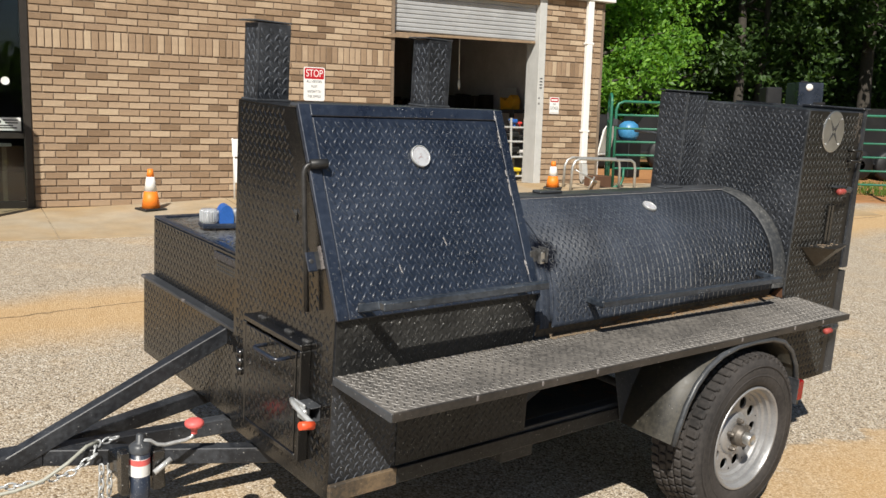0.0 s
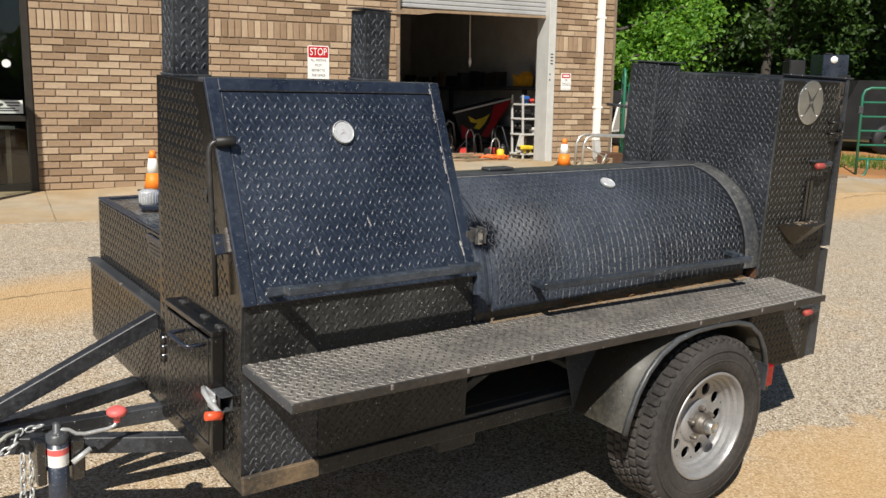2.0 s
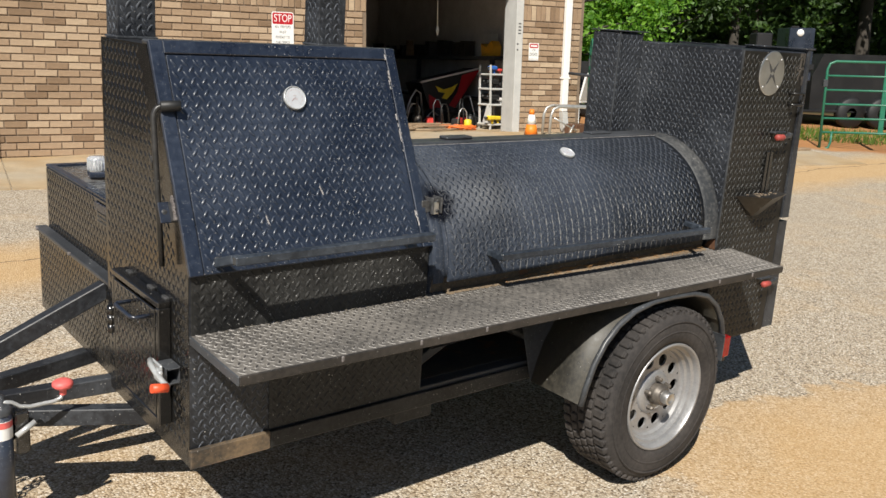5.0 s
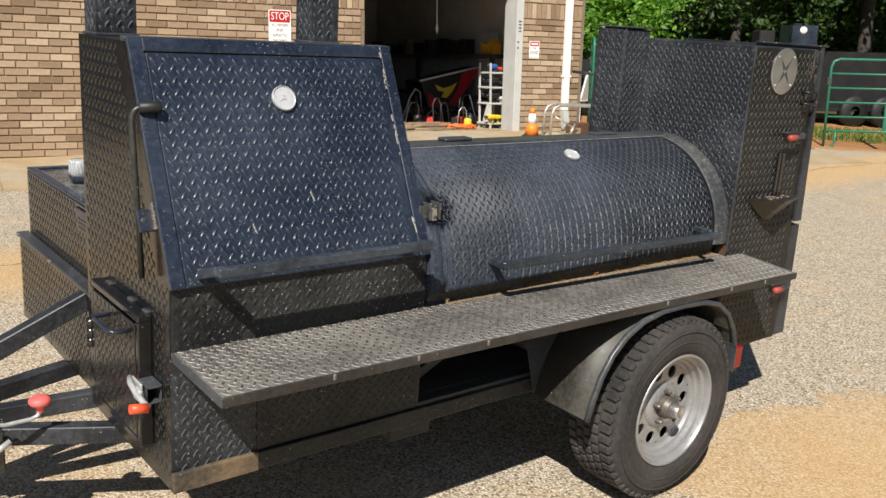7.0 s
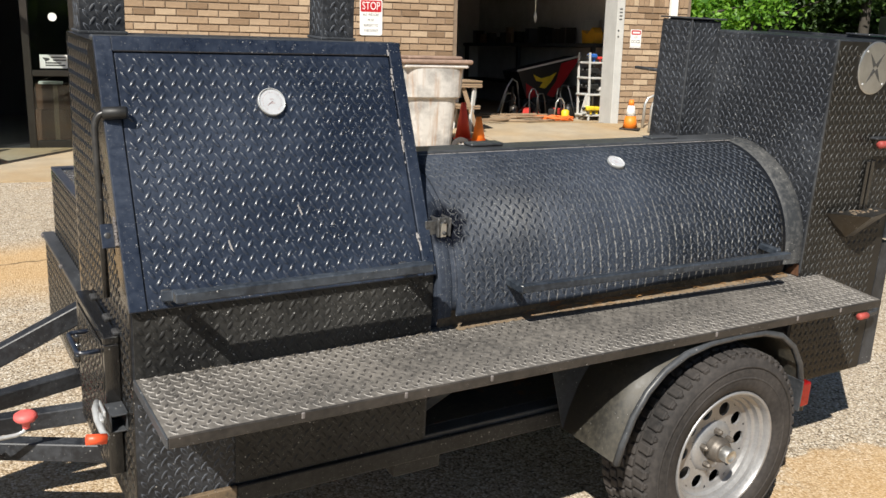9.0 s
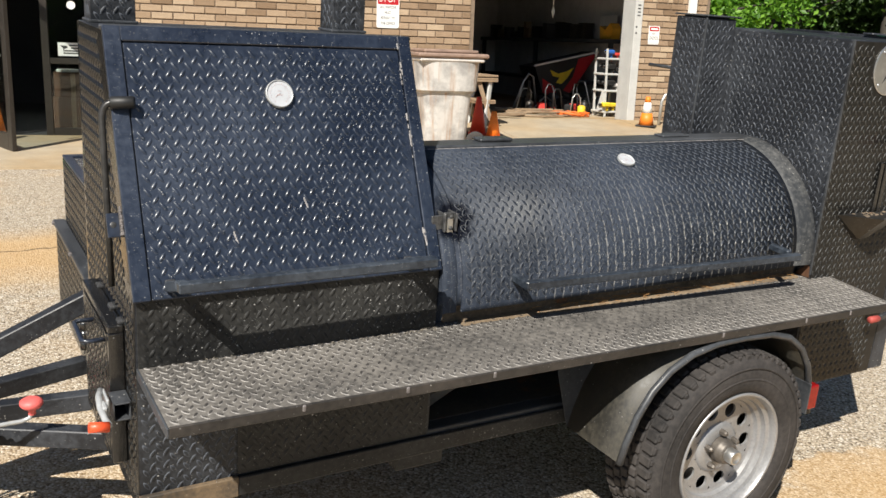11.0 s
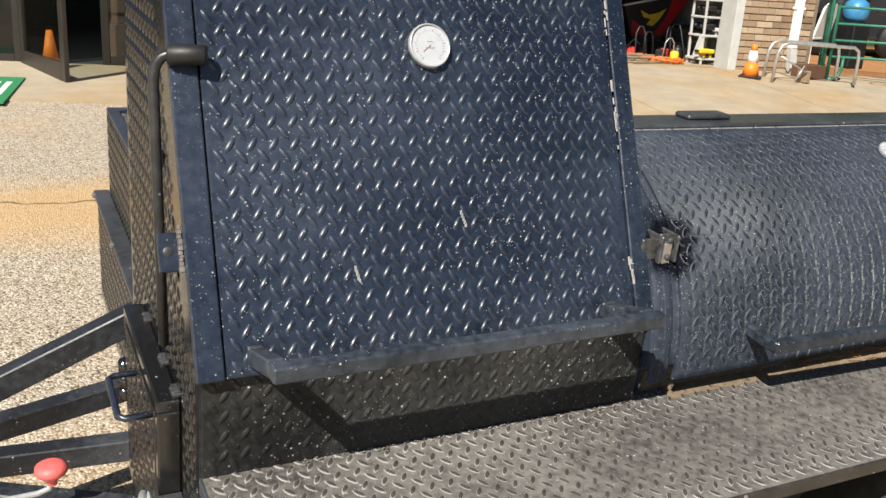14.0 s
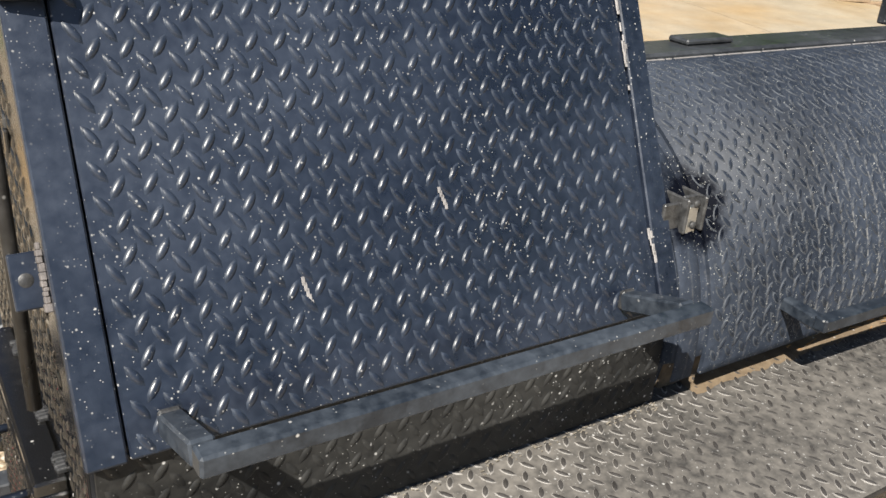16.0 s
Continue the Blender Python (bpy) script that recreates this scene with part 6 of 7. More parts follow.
def garage_clutter():
    z0 = 0.60
    # tilted dump cart with a painted red and black tub
    c = thing("dump_cart", "tilted dump cart with red and black painted tub", "cart", WALL @ Matrix.Translation((3.56, 2.2, z0)))
    tub = [(-0.46, 0.66), (0.62, 0.90), (0.66, 0.92), (0.18, 0.24), (-0.02, 0.18), (-0.30, 0.24)]
    part("tub", Form().prism(tub, lambda p, q, a: (p, a, q), 0.0, 0.6), "cart_black", c)
    part("red_flash", Form().prism([(0.30, 0.80), (0.645, 0.90), (0.18, 0.26), (0.06, 0.30), (0.22, 0.52)], lambda p, q, a: (p, a, q), -0.004, -0.001), "sign_red", c, "red painted flash")
    part("red_flash", Form().prism([(-0.30, 0.25), (-0.05, 0.19), (-0.10, 0.36), (-0.32, 0.48)], lambda p, q, a: (p, a, q), -0.004, -0.001), "sign_red", c, "red painted flash")
    part("yellow_patch", Form().prism([(-0.20, 0.62), (-0.05, 0.56), (0.10, 0.60), (0.22, 0.66), (0.12, 0.50), (0.02, 0.40), (-0.08, 0.42), (-0.02, 0.50), (-0.14, 0.52)], lambda p, q, a: (p, a, q), -0.006, -0.0045), "yellow", c, "yellow painted patch")
    part("rim", Form().beam((-0.48, 0.0, 0.675), (0.66, 0.0, 0.925), 0.03, 0.03), "block", c)
    for s in (-0.2, 0.3):
        part("wheel", Form().lathe([(0.0, -0.04), (0.10, -0.04), (0.13, -0.02), (0.13, 0.02), (0.10, 0.04), (0.0, 0.04)], Matrix.Translation((s, 0.1, 0.13)) @ rot("X", 90), 24), "rubber", c)
    part("frame_tube", Form().tube([(-0.85, -0.1, 0.02), (-0.7, -0.1, 0.42), (-0.6, -0.08, 0.55), (-0.5, -0.05, 0.5), (-0.42, 0.0, 0.1)], 0.016, 8), "alu", c)
    part("frame_tube", Form().tube([(-0.6, -0.3, 0.02), (-0.35, -0.2, 0.22), (-0.1, -0.25, 0.02)], 0.014, 8), "alu", c)
    # white plastic shelf with tools, by the jamb
    w = thing("plastic_shelf", "white plastic shelf rack loaded with tools", "shelf rack", WALL @ Matrix.Translation((3.58, 0.78, z0)))
    for x in (-0.02, 0.235):
        part("post", Form().beam((x + 0.03, 0.02, 0.0), (x, 0.02, 0.98), 0.032, 0.026, 0.003), "galv", w)
        part("post", Form().beam((x + 0.03, 0.34, 0.0), (x, 0.34, 0.98), 0.032, 0.026, 0.003), "galv", w)
    for z in (0.06, 0.36, 0.60, 0.82):
        part("tray", Form().box(-0.03, 0.26, 0.0, 0.36, z, z + 0.03, 0.006), "galv", w)
    part("side_panel", Form().prism([(-0.12, 0.12), (-0.01, 0.10), (-0.01, 0.40), (-0.05, 0.38)], lambda p, q, a: (p, a, q), 0.02, 0.04), "galv", w)
    for s, d, z, a, mat, nm in ((0.00, 0.03, 0.85, 0.12, "blue", "blue"), (0.13, 0.04, 0.85, 0.08, "red", "red"), (0.02, 0.03, 0.63, 0.14, "grip", "black"), (0.02, 0.02, 0.39, 0.15, "grip", "black"), (-0.06, -0.06, 0.09, 0.13, "yellow", "yellow"), (0.08, 0.0, 0.09, 0.12, "yellow", "yellow"), (0.15, 0.04, 0.39, 0.10, "block", "grey"), (0.16, 0.03, 0.63, 0.09, "grip", "black"), (0.05, 0.2, 0.39, 0.16, "dark", "dark"), (0.05, 0.2, 0.63, 0.14, "dark", "dark")):
        o = thing("power_tool", nm + " power tool on the white shelf", "power tool", WALL @ Matrix.Translation((3.58 + s, 0.78 + d, z0 + z)), "tools on the shelf")
        part("tool_body", Form().box(0, a, 0, a, a * 0.45, a * 0.95, a * 0.12).box(a * 0.55, a * 0.85, a * 0.3, a * 0.7, 0.0, a * 0.5, a * 0.08), mat, o)
        part("chuck", Form().tube([(0.0, a / 2, a * 0.7), (-a * 0.35, a / 2, a * 0.7)], a * 0.14, 10), "grip", o)
    rnd = random.Random(31)
    # cords on the floor
    for k in range(5):
        pts = []
        cx, cd = 3.25 + rnd.uniform(-0.2, 0.2), 1.0 + rnd.uniform(-0.2, 0.3)
        for j in range(26):
            t = j * 0.62
            r = rnd.uniform(0.10, 0.24)
            pts.append((cx + r * math.cos(t), cd + r * 0.9 * math.sin(t), z0 + 0.012 + rnd.uniform(0, 0.05)))
        thing("extension_cord", "tangled orange extension cord on the floor", "cord", WALL, "cords on the floor", form=Form().tube(pts, 0.009, 6), material="orange_cord")
    for k in range(14):
        s, d = rnd.uniform(1.9, 3.0), rnd.uniform(0.5, 1.9)
        a = rnd.uniform(-40, 40)
        o = thing("scrap_board", "thin scrap board on the garage floor", "board", WALL @ Matrix.Translation((s, d, z0 + 0.002 + 0.004 * k)) @ rot("Z", a), "scrap on the floor", form=Form().box(-0.3, 0.3, -0.03, 0.03, 0, 0.018, 0.003), material="wood")
    for s, d, mat, h in ((3.45, 1.25, "yellow", 0.14), (3.2, 1.75, "dark", 0.16), (2.75, 1.6, "bronze", 0.18), (3.55, 1.35, "grip", 0.2)):
        o = thing("canister", "small canister on the garage floor", "canister", WALL @ Matrix.Translation((s, d, z0)), "canisters")
        part("can_body", Form().lathe([(0.0, 0), (0.055, 0), (0.06, 0.01), (0.06, h * 0.8), (0.03, h * 0.95), (0.0, h * 0.95)], None, 18), mat, o)
        part("can_cap", Form().lathe([(0.025, h * 0.93), (0.025, h), (0.0, h)], None, 12), "grip", o)
    for k in range(10):
        s, d = rnd.uniform(2.7, 3.9), rnd.uniform(1.7, 3.0)
        o = thing("engine_part", "dark greasy machine part in a heap", "machine part", WALL @ Matrix.Translation((s, d, z0)) @ rot("Z", rnd.uniform(0, 180)), "heap of parts")
        a = rnd.uniform(0.06, 0.15)
        part("casting", Form().box(-a, a, -a * 0.7, a * 0.7, 0, a * 1.6, 0.02), rnd.choice(("dark", "grip", "bronze", "block")), o)
        part("flange", Form().lathe([(0.0, a * 1.6), (a * 0.5, a * 1.6), (a * 0.5, a * 2.0), (0.0, a * 2.0)], None, 14), rnd.choice(("steel", "dark")), o)


def tubular_stands():
    """Bent chair and machine frames heaped under the cart."""
    rnd = random.Random(53)
    for k in range(9):
        s, d = 2.55 + 0.16 * k + rnd.uniform(-0.06, 0.06), rnd.uniform(1.2, 1.75)
        h, w = rnd.uniform(0.22, 0.5), rnd.uniform(0.12, 0.24)
        lean = rnd.uniform(-0.08, 0.08)
        f = Form().tube([(0, 0, 0), (lean, 0, h * 0.8), (lean + 0.04, 0, h), (lean + w - 0.04, 0.03, h), (lean + w, 0.03, h * 0.8), (w + 0.05, 0.05, 0)], 0.010, 8)
        thing("tubular_stand", "bent steel tube stand on the garage floor", "stand", WALL @ Matrix.Translation((s, d, 0.60)) @ rot("Z", rnd.uniform(-60, 60)), "stands in the garage", form=f, material=("alu", "grip", "dull", "grip")[k % 4])
    for k in range(8):
        s, d, a = 3.0 + 0.1 * k, rnd.uniform(1.3, 1.9), rnd.uniform(0.035, 0.075)
        o = thing("engine_part", "greasy red or dark machine part in a heap", "machine part", WALL @ Matrix.Translation((s, d, 0.60)) @ rot("Z", rnd.uniform(0, 180)), "heap of parts")
        part("casting", Form().box(-a, a, -a, a, 0, a * rnd.uniform(1.4, 3.2), a * 0.3), ("red", "dark", "sign_red", "grip")[k % 4], o)
        part("flange", Form().lathe([(0.0, 0.0), (a * 1.3, 0.0), (a * 1.3, a * 0.5), (0.0, a * 0.5)], Matrix.Translation((a * 0.8, 0, a * 0.2)), 14), ("dark", "alu")[k % 2], o)


tubular_stands()
M["cart_black"] = plain("cart_black_paint", (0.02, 0.02, 0.02), 0.4, 0, 0.3)
garage_clutter()


def signs():
    m = WALL @ Matrix.Translation((0.01, -0.004, 1.94)) @ rot("X", 90)
    s = thing("stop_sign", "white and red visitor stop notice on the wall", "sign", m)

    def rounded(w, h, r, z0, z1):
        pts = []
        for cx, cy, a in ((w / 2 - r, h / 2 - r, 0), (-w / 2 + r, h / 2 - r, 90), (-w / 2 + r, -h / 2 + r, 180), (w / 2 - r, -h / 2 + r, 270)):
            pts += [(cx + r * math.cos(radians(a + t)), cy + r * math.sin(radians(a + t))) for t in (0, 22.5, 45, 67.5, 90)]
        return Form().prism(pts, lambda p, q, a: (p, q, a), z0, z1)

    part("plate", rounded(0.285, 0.425, 0.025, 0.0, 0.003), "white", s)
    part("red_field", rounded(0.262, 0.138, 0.016, 0.003, 0.0036), "sign_red", s).location = (0, 0.132, 0)
    words("lettering", "STOP", 0.112, "white", s, Matrix.Translation((0, 0.132, 0.0042)) @ Matrix.Diagonal((0.85, 1.15, 1, 1)))
    for k, t in enumerate(("ALL VISITORS", "MUST", "REPORT TO", "THE OFFICE")):
        words("lettering", t, 0.044, "ink", s, Matrix.Translation((0, 0.030 - 0.063 * k, 0.0036)) @ Matrix.Diagonal((0.78, 1.0, 1, 1)))
    m = WALL @ Matrix.Translation((3.79, -0.004, 1.78)) @ rot("X", 90)
    s = thing("dog_sign", "small white and red dog warning sign", "sign", m)
    part("plate", rounded(0.17, 0.245, 0.008, 0.0, 0.003), "white", s)
    part("red_field", rounded(0.15, 0.062, 0.02, 0.003, 0.0036), "sign_red", s).location = (0, 0.082, 0)
    part("text_bar", Form().box(-0.055, 0.055, 0.07, 0.094, 0.0036, 0.0042, 0.0002), "white", s)
    words("lettering", "OF", 0.042, "ink", s, Matrix.Translation((0, 0.018, 0.0036)))
    words("lettering", "DOGS", 0.058, "ink", s, Matrix.Translation((0, -0.04, 0.0036)) @ Matrix.Diagonal((0.85, 1.1, 1, 1)))
    part("text_bar", Form().box(-0.08, 0.08, -0.118, -0.095, 0.003, 0.0036, 0.0002), "block", s)


signs()


def cone(at, h, r, band, body="cone", label="orange traffic cone with white band on a black base"):
    x, y = at
    c = thing("traffic_cone", label, "traffic cone", Matrix.Translation((x, y, lie(x, y) + (0.012 if (WALL.inverted() @ Vector((x, y, 0))).y > -1.93 else 0))) @ rot("Z", random.Random(int(x * 100)).uniform(0, 90)), "traffic cones")
    part("base", Form().box(-r * 1.3, r * 1.3, -r * 1.3, r * 1.3, 0, h * 0.05, 0.008), "grip" if band else body, c)
    prof = lambda t: r * (1 - t) + 0.028 * t  # noqa: E731

    def shell(t0, t1, e, mat, nm):
        part(nm, Form().lathe([(prof(t0) + e, h * (0.05 + 0.95 * t0)), (prof(t1) + e, h * (0.05 + 0.95 * t1))], None, 28, True, True), mat, c)

    if band:
        shell(0, 0.43, 0, body, "cone_body")
        shell(0.43, 0.80, 0.001, "cone_white", "white_band")
        shell(0.80, 1.0, 0, body, "cone_tip")
    else:
        shell(0, 1.0, 0, body, "cone_body")


def w2(s, d):
    p = on_wall(s, d, 0)
    return p.x, p.y


cone(w2(-2.13, -0.45), 0.47, 0.105, True)
cone(w2(3.47, -0.5), 0.39, 0.10, True)
cone(w2(0.97, -1.18), 0.31, 0.085, False, "cone", "small plain orange cone")
cone(w2(0.88, -0.92), 0.44, 0.095, False, "cone_red", "tall faded red cone")
cone(w2(-4.32, -0.36), 0.37, 0.09, False, "cone", "plain orange cone behind the open glass door")


def stained_plastic():
    """White plastic with brown runs and grey smears."""
    m, nodes, links, b = shader("stained_white_plastic", 0.45)
    src = coords(nodes)
    run = noise_node(nodes, links, 1.0, 3, 0.6, src, (16, 16, 1.2))
    smear = noise_node(nodes, links, 3.5, 5, 0.65, src)
    col = mix(nodes, links, ramp(nodes, links, smear, [(0.42, grey(0)), (0.62, grey(0.9))]), (0.56, 0.54, 0.51), (0.27, 0.26, 0.25))
    col = mix(nodes, links, ramp(nodes, links, run, [(0.52, grey(0)), (0.72, grey(0.75))]), col, (0.36, 0.22, 0.13))
    links.new(col, b.inputs["Base Color"])
    bump(nodes, links, b, smear, 0.2, 0.01)
    return m


M["bin_white"] = stained_plastic()


def yard_things():
    # wheeled bin
    x, y = w2(0.19, -1.55)
    b = thing("wheeled_bin", "chalky white wheeled bin with stained brown lid", "bin", Matrix.Translation((x, y, lie(x, y))) @ rot("Z", -12))
    f = Form()
    n = 32
    loops = [(0.235, 0.20, 0.02), (0.240, 0.21, 0.03), (0.275, 0.255, 0.60), (0.285, 0.265, 0.625), (0.325, 0.295, 0.645), (0.345, 0.31, 0.95)]
    vs, fs = [], []
    for rx, ry, z in loops:
        for k in range(n):
            c, s = math.cos(2 * math.pi * k / n), math.sin(2 * math.pi * k / n)
            vs.append((rx * math.copysign(abs(c) ** 0.45, c), ry * math.copysign(abs(s) ** 0.45, s), z))
    for i in range(len(loops) - 1):
        fs += [(i * n + k, i * n + (k + 1) % n, (i + 1) * n + (k + 1) % n, (i + 1) * n + k) for k in range(n)]
    fs += [tuple(range(n)), tuple(range((len(loops) - 1) * n, len(loops) * n))]
    f.add(vs, fs)
    part("bin_body", f, "bin_white", b)
    part("rim", Form().box(-0.355, 0.355, -0.32, 0.32, 0.945, 0.985, 0.014), "bin", b)
    f = Form()
    f.box(-0.38, 0.40, -0.34, 0.34, 0.986, 1.035, 0.022).box(-0.30, 0.30, -0.27, 0.27, 1.033, 1.07, 0.022)
    part("lid", f, "bin_lid", b, "stained brown lid")
    for yy in (-0.27, 0.27):
        w = part("wheel", Form().lathe([(0.06, -0.025), (0.10, -0.025), (0.11, -0.012), (0.11, 0.012), (0.10, 0.025), (0.06, 0.025)], Matrix.Translation((0.30, yy, 0.11)) @ rot("X", 90), 28), "rubber", b)
        for k in range(6):
            part("spoke", Form().box(0, 0.07, -0.012, 0.012, -0.012, 0.012, 0.003, Matrix.Translation((0.30, yy, 0.11)) @ rot("X", 90) @ rot("Z", 60 * k)), "bin", w)
    # folding trestle with boards
    x, y = w2(1.06, -0.45)
    t = thing("trestle", "folded wooden trestle with stacked planks", "trestle", Matrix.Translation((x, y, lie(x, y) + 0.012)) @ rot("Z", -10))
    for z in (0.56, 0.585, 0.62):
        part("plank", Form().box(-0.14, 0.13, -0.3, 0.3, z, z + 0.022, 0.003), "wood", t)
    for z in (0.30, 0.325):
        part("plank", Form().box(-0.13, 0.12, -0.28, 0.28, z, z + 0.02, 0.003), "wood", t)
    for a in (-1, 1):
        part("leg", Form().beam((-0.10, 0.25 * a, 0.56), (0.10, 0.28 * a, 0.0), 0.03, 0.05), "wood", t)
        part("leg", Form().beam((0.05, 0.25 * a, 0.56), (-0.02, 0.28 * a, 0.0), 0.03, 0.05), "galv", t)
    # tube frame by the pier
    x, y = w2(4.02, -0.62)
    g = lie(x, y) + 0.012
    t = thing("tubular_stand", "bent aluminium tube frame beside the pier", "stand", Matrix.Translation((x, y, g)) @ rot("Z", -14))
    for yy in (-0.16, 0.22):
        part("hoop", Form().tube([(-0.36 + yy * 0.3, yy, 0.0), (-0.34 + yy * 0.3, yy, 0.34), (-0.30 + yy * 0.3, yy, 0.42), (-0.22 + yy * 0.3, yy, 0.455), (0.62, yy, 0.44), (0.68, yy, 0.40), (0.70, yy, 0.3), (0.70, yy, 0.0)], 0.02, 10), "alu", t)
    part("cross_tube", Form().tube([(-0.1, -0.16, 0.452), (-0.1, 0.22, 0.452)], 0.016, 8), "alu", t)
    part("strut", Form().tube([(-0.34, -0.16, 0.30), (0.05, -0.14, 0.12)], 0.012, 8).tube([(-0.1, -0.15, 0.02), (0.0, -0.15, 0.2)], 0.012, 8), "alu", t)
    o = thing("timber_offcut", "pair of wooden offcuts under the tube frame", "timber", Matrix.Translation((x + 0.35, y + 0.1, g)))
    part("block", Form().box(-0.05, 0.30, 0.02, 0.26, 0.0, 0.18, 0.006), "card", o)
    part("block", Form().box(-0.33, -0.26, -0.25, -0.10, 0.0, 0.14, 0.006), "wood", o)
    # folded chair against the wall
    x, y = w2(-1.04, -0.14)
    c = thing("folding_chair", "white folding chair leaning on the wall", "chair", Matrix.Translation((x, y, lie(x, y) + 0.012)) @ rot("Z", -10) @ rot("X", -6))
    for s in (-0.03, 0.33):
        part("leg", Form().tube([(s, 0, 0), (s + 0.01, 0, 0.55), (s, 0.01, 0.75)], 0.012, 8), "white", c)
    part("backrest", Form().box(-0.04, 0.34, -0.012, 0.008, 0.52, 0.74, 0.008), "white", c)
    part("seat", Form().box(-0.02, 0.32, -0.03, -0.012, 0.2, 0.5, 0.008), "white", c)


yard_things()


def gate(p0, p1, za, zb, h, name="tube_gate", brace=()):
    """Tubular farm gate from p0 to p1."""
    a, b = Vector((*p0, za)), Vector((*p1, zb))
    up, u = Vector((0, 0, 1)), (Vector((*p1, 0)) - Vector((*p0, 0))).normalized()
    ln = (Vector((*p1, 0)) - Vector((*p0, 0))).length
    g = thing(name, "green painted tubular steel farm gate", "gate", Matrix.Translation(a) @ Matrix.Rotation(math.atan2(u.y, u.x), 4, "Z"), "gates of the pen")
    r = 0.021
    c = 0.12
    part("gate_frame", Form().tube([(0.0, 0, 0.0), (0.0, 0, h - c), (0.035, 0, h - 0.035), (c, 0, h), (ln - c, 0, h), (ln - 0.035, 0, h - 0.035), (ln, 0, h - c), (ln, 0, 0.0)], r, 10), "green_paint", g)
    n = 5
    for k in range(n):
        z = 0.30 + (h - 0.30) * k / n
        part("bar", Form().tube([(0.0, 0, z), (ln, 0, z)], 0.017, 8), "green_paint", g)
    part("foot_loop", Form().tube([(0.0, 0, 0.02), (0.06, 0, 0.02), (0.14, 0, 0.06), (0.17, 0, 0.15), (0.17, 0, 0.30)], r * 0.9, 8), "green_paint", g)
    for x in brace or (ln / 2,):
        part("upright", Form().box(x - 0.04, x + 0.04, -0.012, 0.012, 0.28, h, 0.004), "green_paint", g)
    part("hinge_clip", Form().box(-0.05, 0.02, -0.03, 0.03, h * 0.72, h * 0.80, 0.005), "dull", g)


def fence_at(f, k):
    """A spot f metres beyond the pen's fence line, k along it."""
    return 7.6 + 0.508 * f + 0.861 * k, 7.3 + 0.861 * f - 0.508 * k


gate(w2(4.74, -0.12), fence_at(-0.35, -0.12), 0.60, 0.59, 1.38)
gate(fence_at(-0.36, -0.05), fence_at(0, 3.2), 0.57, 0.44, 1.30)
gate(fence_at(0, 3.80), fence_at(-0.5, 6.8), 0.37, 0.30, 1.40, brace=(0.93, 2.0))


